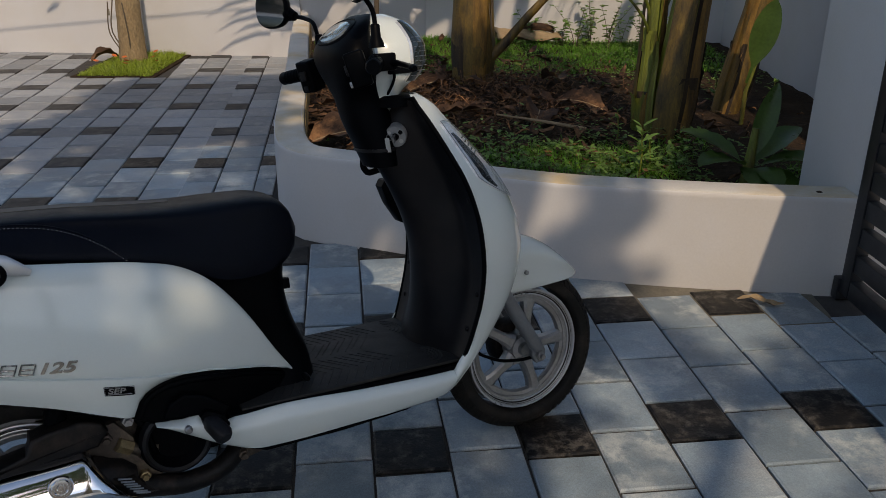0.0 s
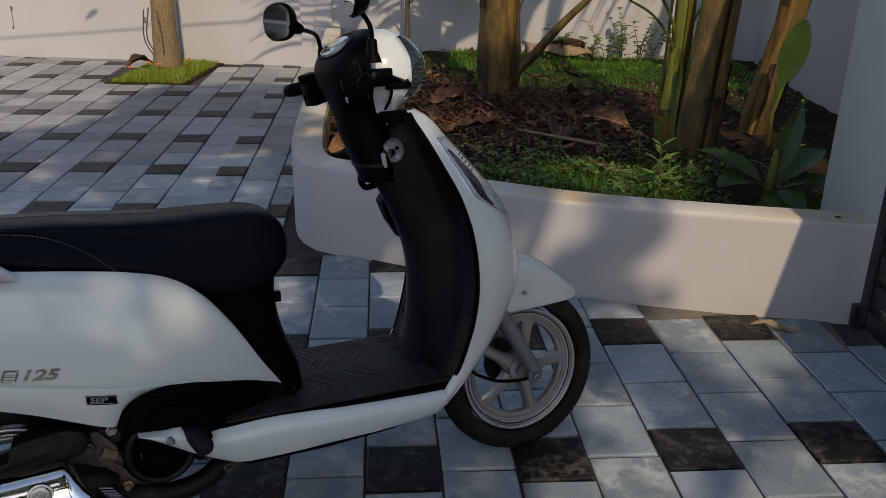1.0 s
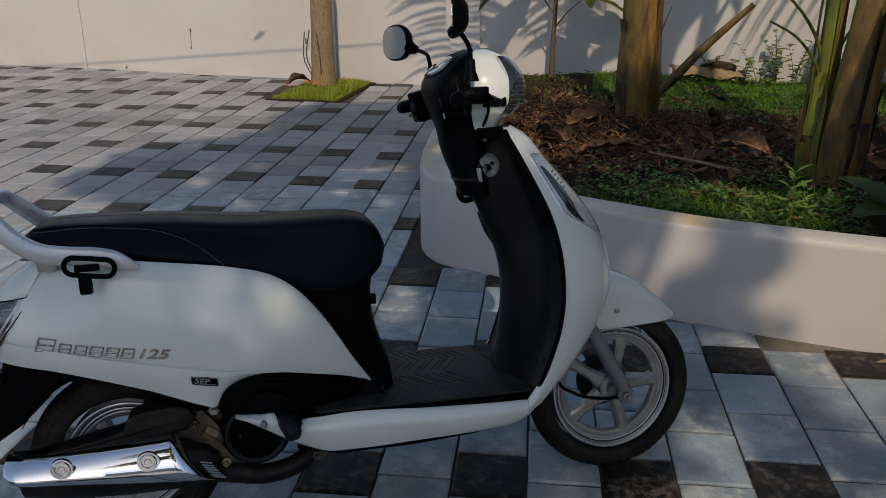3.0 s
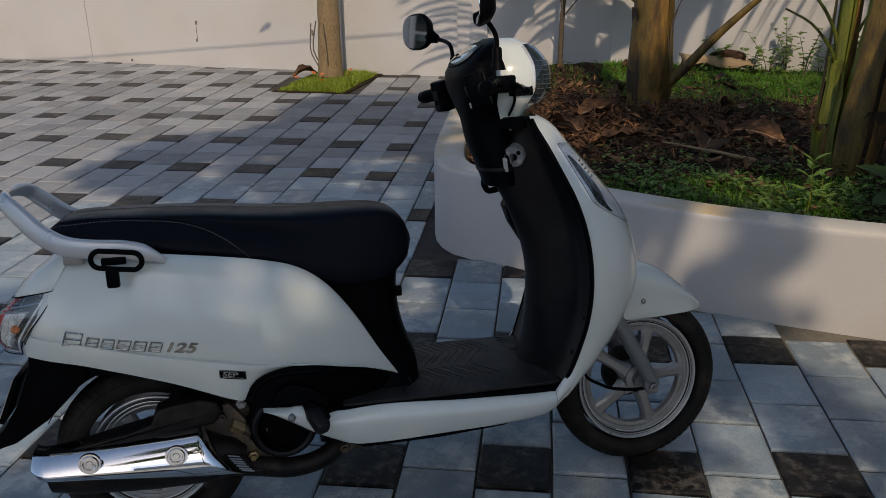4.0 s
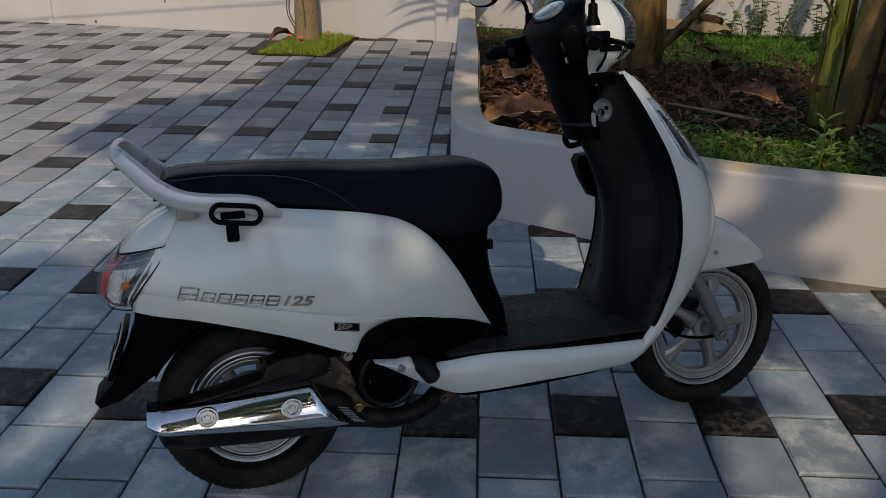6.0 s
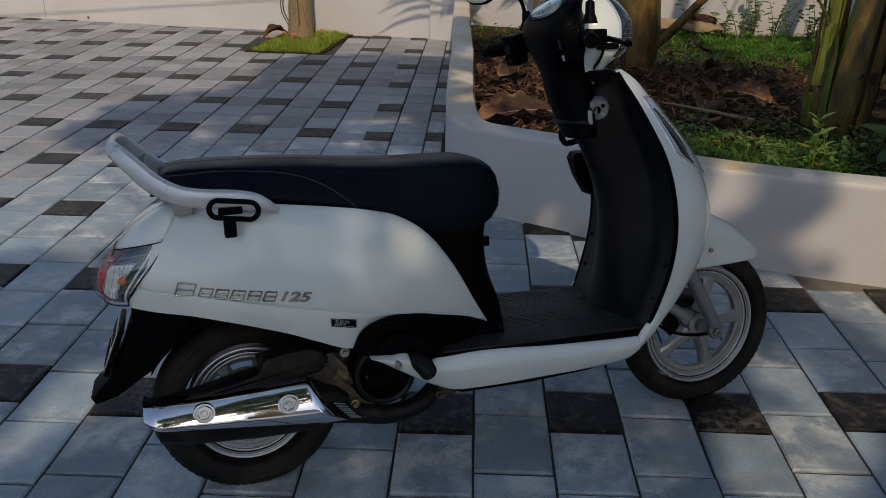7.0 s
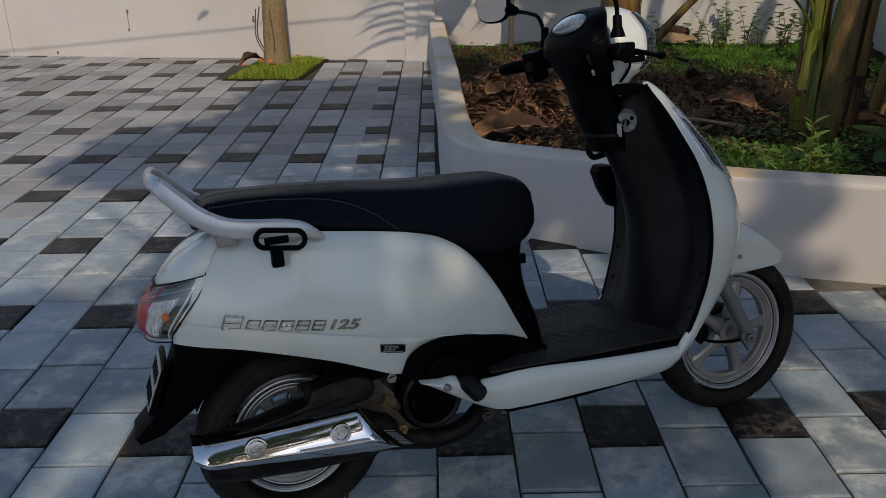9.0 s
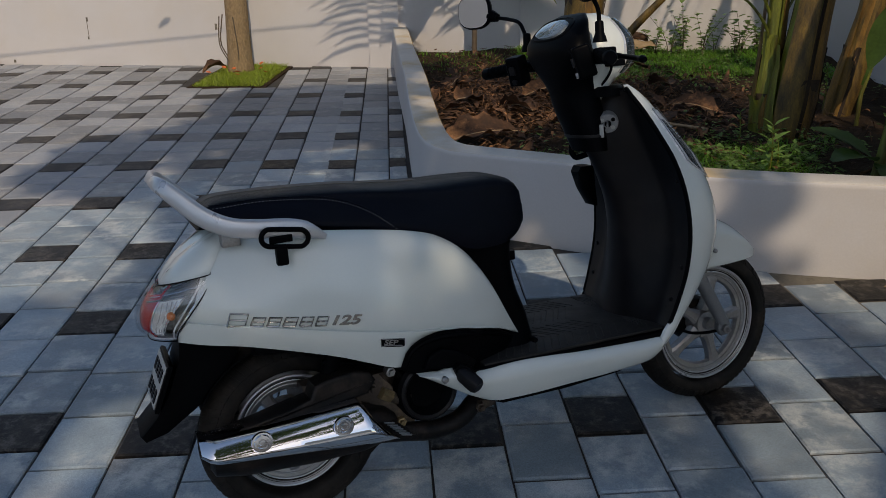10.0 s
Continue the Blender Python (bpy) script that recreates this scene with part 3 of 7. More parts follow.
front_wheel = wheel("front_wheel", FRONT, 0.226, 0.166, 0.044, 5, 17, "front wheel with five silver spokes")
part("brake_drum", lathe([(0.0, 0.022), (0.062, 0.022), (0.070, 0.034), (0.070, 0.062), (0.0, 0.066)], 32, FRONT), HOTBLACK, front_wheel, "dark brake drum")
rear_wheel = wheel("rear_wheel", REAR, 0.217, 0.137, 0.046, 5, 40, "rear wheel with silver spokes")
part("brake_drum", lathe([(0.0, 0.02), (0.055, 0.02), (0.062, 0.06), (0.0, 0.066)], 28, REAR), CASTING, rear_wheel, "dark brake drum")

# fork legs
for s in (-1, 1):
    fork = part("fork_leg", tube([(1.165, s * 0.083, 0.50), (1.20, s * 0.084, 0.435), (1.262, s * 0.085, 0.322), (1.305, s * 0.085, 0.245)], [0.0185, 0.0195, 0.0195, 0.018], 14), FORKGREY, scooter, "grey telescopic fork leg")
    lug = plate([(1.288, 0.262), (1.316, 0.262), (1.328, 0.236), (1.322, 0.205), (1.298, 0.203), (1.284, 0.226)], s * 0.072, s * 0.092, 0.004)
    part("axle_lug", lug, FORKGREY, fork)
    part("axle_nut", lathe([(0.0, s * 0.115), (0.007, s * 0.115), (0.007, s * 0.104), (0.0125, s * 0.103), (0.0125, s * 0.092), (0.016, s * 0.0915)], 6, (1.306, 0, 0.225)), STEEL, fork)
cable = tube(path_through([(1.115, -0.06, 0.30), (1.134, -0.070, 0.263), (1.156, -0.072, 0.249), (1.194, -0.074, 0.230), (1.232, -0.074, 0.221), (1.271, -0.074, 0.216), (1.300, -0.074, 0.216)], 18), 0.0045, 8)
part("brake_cable", cable, BLACK, scooter)
part("brake_arm", plate([(1.235, 0.205), (1.30, 0.218), (1.302, 0.226), (1.24, 0.22)], -0.072, -0.066, 0.001), STEEL, scooter)

# front mudguard: arched shell with a pointed tip
fz = spline([1.12, 1.18, 1.248, 1.30, 1.37, 1.43, 1.46, 1.489], [0.515, 0.545, 0.556, 0.552, 0.522, 0.472, 0.440, 0.415])
fb = spline([1.12, 1.19, 1.23, 1.30, 1.355, 1.42, 1.489], [0.43, 0.424, 0.415, 0.413, 0.413, 0.4125, 0.4115])
fw = spline([1.12, 1.25, 1.38, 1.44, 1.47, 1.489], [0.074, 0.078, 0.071, 0.058, 0.038, 0.012])


def fender_point(x, a):
    top, bot, w = fz(x), fb(x), fw(x)
    t = abs(a)
    if t > 0.55:
        k = (t - 0.55) / 0.45
        z = bot + (top - bot) * 0.62 * (1 - k)
        y = w * (1 - 0.03 * math.sin(k * math.pi)) if top - bot > 0.03 else w
    else:
        k = t / 0.55 * math.pi / 2
        z = bot + (top - bot) * (0.62 + 0.38 * math.cos(k))
        y = w * math.sin(k) ** 0.85 if k > 0 else 0
    return (x, math.copysign(y, a), z)


fender = part("front_mudguard", shell(fender_point, steps(1.12, 1.488, 28), steps(-1, 1, 28), lambda p: (0, -math.copysign(0.003, p.y) if abs(p.y) > 0.004 else 0, -0.003)), PAINT, scooter, "white front mudguard", crease=50)
part("mudguard_bolt", lathe([(0, -0.0845), (0.004, -0.084), (0.0062, -0.082), (0.0062, -0.076), (0, -0.076)], 12, (1.287, 0, 0.458)), STEEL, fender)

# front apron: white outer shell
ZS = [0.268, 0.30, 0.34, 0.40, 0.46, 0.56, 0.66, 0.75, 0.82, 0.89, 0.935, 0.953]
ax_e = spline(ZS, [1.002, 1.013, 1.032, 1.055, 1.074, 1.087, 1.082, 1.062, 1.035, 1.008, 0.992, 0.990])
ax_w = spline(ZS, [0.190, 0.200, 0.205, 0.211, 0.215, 0.217, 0.209, 0.192, 0.168, 0.133, 0.098, 0.082])
ax_f = spline(ZS, [1.075, 1.11, 1.15, 1.20, 1.238, 1.268, 1.248, 1.198, 1.140, 1.088, 1.052, 1.022])
ax_s = spline(ZS, [0.30, 0.33, 0.38, 0.46, 0.60, 1.0, 1.0, 1.0, 1.0, 1.0, 1.0, 1.0])


def apron_point(z, s):
    """s from -1 (rim on the bike's near side) over 0 (nose) to 1."""
    k = (1 - abs(s)) * ax_s(z)
    a = k * math.pi / 2
    y = ax_w(z) * math.cos(a) ** 0.8 if k < 0.999 else 0.0
    x = ax_e(z) + (ax_f(z) - ax_e(z)) * math.sin(a) ** 0.95
    if k > 0.5:
        x += 0.006 * math.sin((k - 0.5) * 2 * math.pi / 2) ** 2
    return (x, math.copysign(y, s), z)


apron_rows = steps(0.268, 0.953, 44)
for s in (-1, 1):
    cols = [s * v for v in steps(1, 0.0, 22)]
    half = shell(lambda z, v: apron_point(z, v if v else s * 1e-9), apron_rows, cols, lambda p: (-0.004, -math.copysign(0.002, p.y), 0))
    apron = part("apron_half", half, PAINT, scooter, "white leg-shield apron", crease=50)
    # indicator lamp let into the upper apron
    def lamp_point(u, v):
        z = 0.690 + 0.192 * u
        k0, k1 = 0.145 + 0.03 * u + 0.40 * max(0, (0.32 - u) / 0.32) ** 1.3, 0.62 + 0.02 * u
        if u > 0.8:
            k1 -= (u - 0.8) * 0.9
        x, y, zz = apron_point(z, s * (1 - (k0 + (k1 - k0) * v)))
        return (x + 0.002, y * 1.004 + s * 0.001, zz)
    ind = part("front_indicator", shell(lamp_point, steps(0, 1, 14), steps(0, 1, 8), (-0.006, 0, 0)), LAMPSILVER, apron, "silvery indicator lamp")
    part("lamp_cover", shell(lambda u, v: tuple(Vector(lamp_point(u, v)) + Vector((0.003, s * 0.002, 0))), steps(-0.02, 1.02, 14), steps(0, 1, 8), (-0.002, 0, 0)), LENS, ind, "clear lamp cover")
    border = [lamp_point(u, -0.02) for u in steps(-0.03, 1.03, 12)] + [lamp_point(1.03, v) for v in steps(0, 1, 6)] + [lamp_point(u, 1.02) for u in steps(1.03, -0.03, 12)] + [lamp_point(-0.03, v) for v in steps(1, 0, 6)]
    part("lamp_trim", tube([Vector(q) + Vector((0.003, s * 0.001, 0)) for q in border], 0.0008, 6), FORKGREY, ind)
    part("lamp_shade", shell(lambda u, v: tuple(Vector(lamp_point(0.16 + 0.72 * u, 0.14 + (0.10 + 0.26 * math.sin(u * 3.0)) * v)) + Vector((0.0015, s * 0.001, 0))), steps(0, 1, 12), steps(0, 1, 3), (-0.002, 0, 0)), SMOKE, ind, "dark inner edge of the lamp")
    for k in range(5):
        u = 0.58 + 0.050 * k
        part("lamp_rib", tube([Vector(lamp_point(u + 0.07 * (v - 0.3), v)) + Vector((0.002, 0, 0)) for v in (0.52, 0.60, 0.70)], 0.0020, 6), SMOKE, ind)

# black inner leg shield, bulging towards the rider along the steering column
INZ = [0.285, 0.32, 0.41, 0.54, 0.62, 0.70, 0.75, 0.80, 0.86, 0.90, 0.935]
in_c = spline(INZ, [0.955, 0.965, 0.985, 0.995, 0.985, 0.958, 0.936, 0.915, 0.925, 0.95, 0.965])
in_b = spline(INZ, [0.13, 0.13, 0.125, 0.12, 0.11, 0.09, 0.08, 0.075, 0.075, 0.075, 0.07])


def inner_point(z, y):
    w = ax_w(z) - 0.004
    yy = y * w
    e = ax_e(z) - 0.006
    t = min(1, abs(yy) / (in_b(z) * 1.35))
    bulge = (0.5 + 0.5 * math.cos(math.pi * t)) ** 0.8
    return (e - (e - in_c(z)) * bulge, yy, z)


inner = part("inner_leg_shield", shell(inner_point, steps(0.285, 0.938, 40), steps(-1, 1, 36), (0.004, 0, 0)), SHIELD, scooter, "black inner leg shield", crease=60)
for s in (-1, 1):
    part("edge_trim", tube([(ax_e(z) - 0.003, s * (ax_w(z) + 0.001), z) for z in steps(0.29, 0.945, 30)], 0.0058, 8), BLACK, inner)
    for z, f in ((0.70, 0.93), (0.47, 0.93), (0.385, 0.90)):
        p = Vector(inner_point(z, s * f))
        part("screw", lathe([(0, -0.004), (0.005, -0.004), (0.0065, 0.0), (0.0065, 0.004)], 10, p, "x"), SHIELD, inner)
part("top_collar", loft([[(0.97 + 0.055 * math.cos(a) * k, 0.075 * math.sin(a) * k, z + 0.0 * math.cos(a)) for a in [2 * math.pi * i / 24 for i in range(24)]] for z, k in ((0.925, 1.0), (0.945, 0.98), (0.952, 0.85))]), BLACK, inner)

# ignition lock with its ring of markings, and the key on its tag
lock_at = Matrix.Translation((0.957, -0.050, 0.858)) @ Matrix.Rotation(radians(52), 4, "Z") @ Matrix.Rotation(radians(-16), 4, "Y")
lock = part("ignition_lock", moved(lathe([(0, -0.010), (0.0255, -0.010), (0.027, -0.007), (0.027, 0.02), (0, 0.02)], 36, (0, 0, 0), "x"), lock_at), DIALGREY, inner, "grey dial with white markings")
part("key_barrel", moved(lathe([(0, -0.016), (0.008, -0.016), (0.009, -0.010), (0.009, -0.006)], 16, (0, 0, 0), "x"), lock_at), BLACK, lock)
for k, (y, z) in enumerate(((0.014, 0.010), (-0.014, 0.011), (-0.013, -0.011), (0.012, -0.013))):
    part("mark", moved(lathe([(0, -0.0112), (0.0055, -0.0112), (0.0055, -0.0095)], 10, (0, y, z), "x"), lock_at), PLATEWHITE if k in (0, 2) else BLACK, lock)
part("key", moved(box((-0.035, -0.002, -0.008), (-0.014, 0.002, 0.008), 0.001), lock_at), STEEL, lock)
part("key_tag", moved(box((-0.032, 0.010, -0.030), (-0.028, 0.021, 0.006), 0.001), lock_at), PLATEWHITE, lock, "pale key tag")
part("key_ring", moved(tube([(-0.030, 0.008 + 0.008 * math.cos(a), 0.008 + 0.008 * math.sin(a)) for a in steps(0, 2 * math.pi, 14)], 0.0008, 6), lock_at), STEEL, lock)

# bag hook and glove pocket
part("bag_hook", tube(path_through([(0.945, 0.040, 0.768), (0.916, 0.048, 0.762), (0.906, 0.052, 0.774), (0.903, 0.055, 0.798)], 12), [0.008] * 10 + [0.007, 0.006, 0.004], 10), BLACK, inner)
pocket = loft([[(x0 - d * c, 0.186 + 0.030 * y, z) for c, y in ((0, -1), (0.75, -0.95), (1, -0.7), (1, 0.7), (0.75, 0.95), (0, 1))] for z, x0, d in ((0.716, 1.04, 0.036), (0.70, 1.042, 0.048), (0.65, 1.045, 0.034), (0.595, 1.05, 0.006))])
part("glove_pocket", pocket, BLACK, inner, "open black glove pocket")

# floorboard: rubber mat on a black tray, white side covers below
part("floor_tray", plate([(0.45, 0.327), (1.005, 0.308), (1.005, 0.290), (0.90, 0.262), (0.45, 0.262)], -0.203, 0.203, 0.006), BLACK, scooter, "black footboard tray")
mat_board = part("floor_mat", box((0.48, -0.194, 0.3185), (1.012, 0.194, 0.3275), 0.003), MAT, scooter, "ribbed black rubber floor mat")
moved_mat = Matrix.Rotation(radians(1.2), 4, "Y")
mat_board.matrix_local = Matrix.Translation((0.632, 0, 0.322)) @ moved_mat @ Matrix.Translation((-0.632, 0, -0.322))
for s in (-1, 1):
    for k in range(-7, 10):
        x = 0.655 + 0.020 * k
        y0, y1 = (0.012, 0.092) if k % 2 else (0.02, 0.10)
        part("rib", tube([(x, s * y0, 0.3278), (x + 0.05, s * y1, 0.3278)], 0.0012, 6), MAT, mat_board)
    for k in range(-8, 9):
        x = 0.70 + 0.022 * k
        part("rib", tube([(x + 0.04, s * 0.105, 0.3278), (x, s * 0.182, 0.3278)], 0.0012, 6), MAT, mat_board)
    for k in range(4):
        r = 0.02 + 0.014 * k
        part("rib", tube([(0.95 + r * 0.7 * math.cos(a), s * (0.12 + r * math.sin(a)), 0.327) for a in steps(-1.2, 1.4, 8)], 0.0022, 6), MAT, mat_board)

lt = spline([0.300, 0.333, 0.356, 0.374, 0.392, 0.415, 0.441, 0.456, 0.480, 0.556, 0.66, 0.736, 0.815, 0.95, 1.01], [0.352, 0.348, 0.345, 0.348, 0.346, 0.330, 0.316, 0.322, 0.321, 0.323, 0.317, 0.310, 0.305, 0.298, 0.297])
lb = spline([0.300, 0.372, 0.438, 0.480, 0.510, 0.540, 0.62, 0.70, 0.844, 0.90, 0.944, 0.972, 0.995], [0.350, 0.306, 0.264, 0.243, 0.235, 0.233, 0.231, 0.232, 0.233, 0.235, 0.238, 0.243, 0.254])
for s in (-1, 1):
    def low_point(x, v):
        t, b = lt(x), lb(x)
        z = b + (t - b) * v
        y = 0.206 + (0.018 * (1 - (1 - v / 0.68) ** 2) if v < 0.68 else 0.018 - 0.016 * ((v - 0.68) / 0.32) ** 1.5) - 0.012 * max(0, (x - 0.90) / 0.11) ** 3
        if x < 0.46:
            y += 0.010 * min(1, (0.46 - x) / 0.06) * (1 - v)
        return (x, s * y, z)
    side = part("side_cover", shell(low_point, steps(0.300, 0.991, 60), steps(0, 1, 12), (0, -s * 0.006, 0)), PAINT, scooter, "white lower side cover running back to a point", crease=55)
    part("cover_bolt", lathe([(0, s * 0.2375), (0.005, s * 0.237), (0.0085, s * 0.233), (0.0085, s * 0.218)], 12, (0.360, 0, 0.330)), STEEL, side)
    part("cover_clip", lathe([(0, s * 0.212), (0.009, s * 0.212), (0.010, s * 0.205), (0.006, s * 0.204)], 12, (0.955, 0, 0.262)), STEEL, side)
    # corner where the apron sweeps back to meet the side cover
    inner_x, inner_z = spline([0, 0.25, 0.6, 1], [0.992, 1.030, 1.059, 1.086]), spline([0, 0.25, 0.6, 1], [0.297, 0.345, 0.405, 0.470])
    outer_x, outer_z = spline([0, 0.25, 0.6, 1], [0.994, 1.042, 1.080, 1.114]), spline([0, 0.25, 0.6, 1], [0.254, 0.303, 0.372, 0.450])
    def corner_point(u, v):
        x, z = inner_x(u) + (outer_x(u) - inner_x(u)) * v, inner_z(u) + (outer_z(u) - inner_z(u)) * v
        y = (0.2065 + 0.006 * u + 0.010 * (1 - u) ** 2 * math.sin(min(1, v * 1.1) * math.pi) - 0.006 * v * v * (1 - 0.5 * u))
        return (x, s * y, z)
    part("apron_corner", shell(corner_point, steps(0, 1, 20), steps(0, 1, 8), (0, -s * 0.006, 0)), PAINT, scooter, "white corner joining apron and side cover", crease=50)
    peg = part("passenger_footrest", tube([(0.402, s * 0.212, 0.338), (0.410, s * 0.232, 0.330), (0.424, s * 0.262, 0.312), (0.427, s * 0.268, 0.308)], [0.0145, 0.0175, 0.0175, 0.0135], 16, sq=0.55), SHIELD, scooter, "folded black rubber footrest")
    part("footrest_slot", plate([(0.386, 0.350), (0.402, 0.360), (0.436, 0.342), (0.446, 0.318), (0.436, 0.303), (0.414, 0.306), (0.396, 0.326)], s * 0.210, s * 0.2295, 0.005), BLACK, peg)
belly = plate([(0.40, 0.300), (0.47, 0.243), (0.52, 0.222), (0.70, 0.219), (0.86, 0.226), (0.93, 0.244), (0.98, 0.262), (1.01, 0.30), (0.8, 0.31)], -0.203, 0.203, 0.008)
part("underbody", belly, BLACK, scooter)

# black cover behind the floorboard, below the white side panel
for s in (-1, 1):
    poly = [(0.258, 0.370), (0.266, 0.388), (0.280, 0.413), (0.304, 0.431), (0.344, 0.441), (0.388, 0.441), (0.430, 0.434), (0.475, 0.421), (0.54, 0.393), (0.600, 0.360), (0.636, 0.346), (0.640, 0.322), (0.56, 0.318), (0.50, 0.314), (0.43, 0.300), (0.36, 0.325), (0.30, 0.346)]
    slab = plate(poly, s * 0.150, s * 0.2045, 0.012, 3)
    for v in slab.verts:
        v.co.y -= s * (0.52 * max(0.0, v.co.x - 0.42) + 0.05 * max(0.0, 0.335 - v.co.z))
    cov = part("lower_cover", slab, BLACK, scooter, "black moulded lower cover")
    part("cover_rib", tube(path_through([(0.276, s * 0.200, 0.372), (0.292, s * 0.203, 0.404), (0.318, s * 0.204, 0.420), (0.37, s * 0.204, 0.427), (0.43, s * 0.201, 0.420), (0.50, s * 0.158, 0.396), (0.56, s * 0.126, 0.370), (0.60, s * 0.104, 0.350)], 24), 0.007, 10), BLACK, cov)
    part("cover_step", plate([(0.318, 0.358), (0.332, 0.386), (0.365, 0.400), (0.405, 0.388), (0.452, 0.352), (0.440, 0.332), (0.40, 0.345), (0.36, 0.352)], s * 0.198, s * 0.212, 0.007, 3), BLACK, cov)

# panelled post under the seat front
post_f = spline([0.325, 0.381, 0.47, 0.555, 0.625, 0.66], [0.690, 0.685, 0.656, 0.646, 0.656, 0.662])
post_w = spline([0.325, 0.381, 0.47, 0.555, 0.625, 0.66], [0.122, 0.096, 0.096, 0.098, 0.10, 0.095])
post_b = spline([0.325, 0.43, 0.51, 0.60, 0.66], [0.50, 0.50, 0.46, 0.38, 0.33])
rings = []
for z in steps(0.325, 0.66, 16):
    f, w, b = post_f(z), post_w(z), post_b(z)
    ring = [(b, -w * 1.0, z)]
    ring += [(f - 0.075 + 0.075 * math.sin(a), -w * math.cos(a) ** 0.7 if math.cos(a) > 1e-6 else 0.0, z) for a in steps(0.0, math.pi / 2, 8)]
    ring += [(f - 0.075 + 0.075 * math.sin(a), w * math.cos(a) ** 0.7 if math.cos(a) > 1e-6 else 0.0, z) for a in steps(math.pi / 2, 0.0, 8)[1:]]
    ring += [(b, w, z)]
    rings.append(ring)
under = part("under_seat_panel", loft(rings), BLACK, scooter, "black panel below the seat front")
part("latch_tab", box((0.634, -0.052, 0.535), (0.656, -0.034, 0.56), 0.003), BLACK, under)
part("panel_screw", lathe([(0, -0.166), (0.006, -0.166), (0.008, -0.160), (0.008, -0.14)], 10, (0.640, 0, 0.350)), BLACK, under)

# seat: loft of rounded sections
SX = [-0.112, -0.095, -0.025, 0.092, 0.213, 0.324, 0.425, 0.556, 0.617, 0.657, 0.678, 0.684]
s_top = spline(SX, [0.776, 0.788, 0.796, 0.793, 0.786, 0.775, 0.768, 0.766, 0.760, 0.741, 0.706, 0.686])
s_w = spline(SX, [0.085, 0.105, 0.127, 0.146, 0.155, 0.156, 0.148, 0.128, 0.112, 0.092, 0.070, 0.052])
s_bot = spline([-0.112, -0.09, 0.077, 0.121, 0.202, 0.284, 0.356, 0.434, 0.502, 0.56, 0.62, 0.655, 0.678, 0.684], [0.775, 0.764, 0.728, 0.714, 0.698, 0.682, 0.664, 0.630, 0.603, 0.598, 0.606, 0.626, 0.655, 0.676])


s_wt = spline(SX, [0.070, 0.082, 0.092, 0.102, 0.108, 0.112, 0.112, 0.104, 0.094, 0.078, 0.060, 0.046])


def seat_ring(x):
    """Flanks lean in to a rounded shoulder, the crown is nearly flat."""
    t, b, w, v = s_top(x), s_bot(x), s_w(x), s_wt(x)
    h = t - b
    r = [(x, -w * 0.95, b)]
    r += [(x, -(w + (v - w) * k ** 1.5), b + h * 0.80 * k) for k in (0.15, 0.3, 0.5, 0.7, 0.85, 1.0)]
    for k in steps(0, 1, 10)[1:]:
        a = k * math.pi / 2
        r.append((x, -v * math.cos(a) ** 0.5 if k < 1 else 0.0, b + h * (0.80 + 0.20 * math.sin(a) ** 0.75)))
    return r + [(p[0], -p[1], p[2]) for p in r[-2::-1]]


seat = part("seat", loft([seat_ring(x) for x in steps(-0.111, 0.683, 60)]), VINYL, scooter, "black vinyl dual seat with a grey stitched seam", crease=70)


def seat_side(x, z):
    """The half-width of the seat's flank at that height."""
    t, b, w, v = s_top(x), s_bot(x), s_w(x), s_wt(x)
    k = (z - b) / (t - b)
    if k < 0.80:
        return w + (v - w) * max(0, k / 0.80) ** 1.5
    a = math.asin(min(1, max(0, (k - 0.80) / 0.20)) ** (1 / 0.75))
    return v * max(1e-6, math.cos(a)) ** 0.5


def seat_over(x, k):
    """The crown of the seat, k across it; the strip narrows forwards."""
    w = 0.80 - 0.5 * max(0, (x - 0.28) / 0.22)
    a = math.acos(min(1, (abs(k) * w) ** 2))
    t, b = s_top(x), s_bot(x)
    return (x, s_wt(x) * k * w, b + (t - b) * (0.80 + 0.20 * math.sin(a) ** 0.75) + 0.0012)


for s in (-1, 1):
    seam = path_through([(-0.090, 0.781), (0.0, 0.784), (0.075, 0.780), (0.16, 0.769), (0.212, 0.752), (0.260, 0.724), (0.306, 0.684)], 110)
    pts = [Vector((x, s * (seat_side(x, z) + 0.0006), z)) for x, z in seam]
    for i in range(0, 110, 2):
        part("stitch", tube([pts[i], pts[i + 1]], 0.0008, 5), THREAD, seat)
    ridge = [Vector((x - 0.004, s * (seat_side(x - 0.004, z + 0.006) + 0.0006), z + 0.006)) for x, z in seam]
    part("seam_fold", tube(ridge, 0.0016, 6), VINYL, seat)
# pale strip over the black vinyl: dust, with the sun's brightness painted in
part("seat_top", shell(lambda x, k: seat_over(x, k), steps(-0.10, 0.42, 30), steps(0.05, 0.62, 10), (0, 0, -0.004)), DUSTY_SUNLIT, seat, "dusty seat top with sunlight put into its pale colour")
part("seat_base", loft([[(x, -s_w(x) * 0.86, s_bot(x) - 0.012), (x, -s_w(x) * 0.88, s_bot(x) + 0.004), (x, s_w(x) * 0.88, s_bot(x) + 0.004), (x, s_w(x) * 0.86, s_bot(x) - 0.012)] for x in steps(-0.10, 0.62, 30)]), BLACK, seat)

# white rear side panels
def plan_w(x):
    if x < 0.25:
        return 0.229 * math.sqrt(max(0.0, 1 - ((0.25 - x) / 0.492) ** 2))
    return 0.229 - 0.90 * (x - 0.25) ** 2


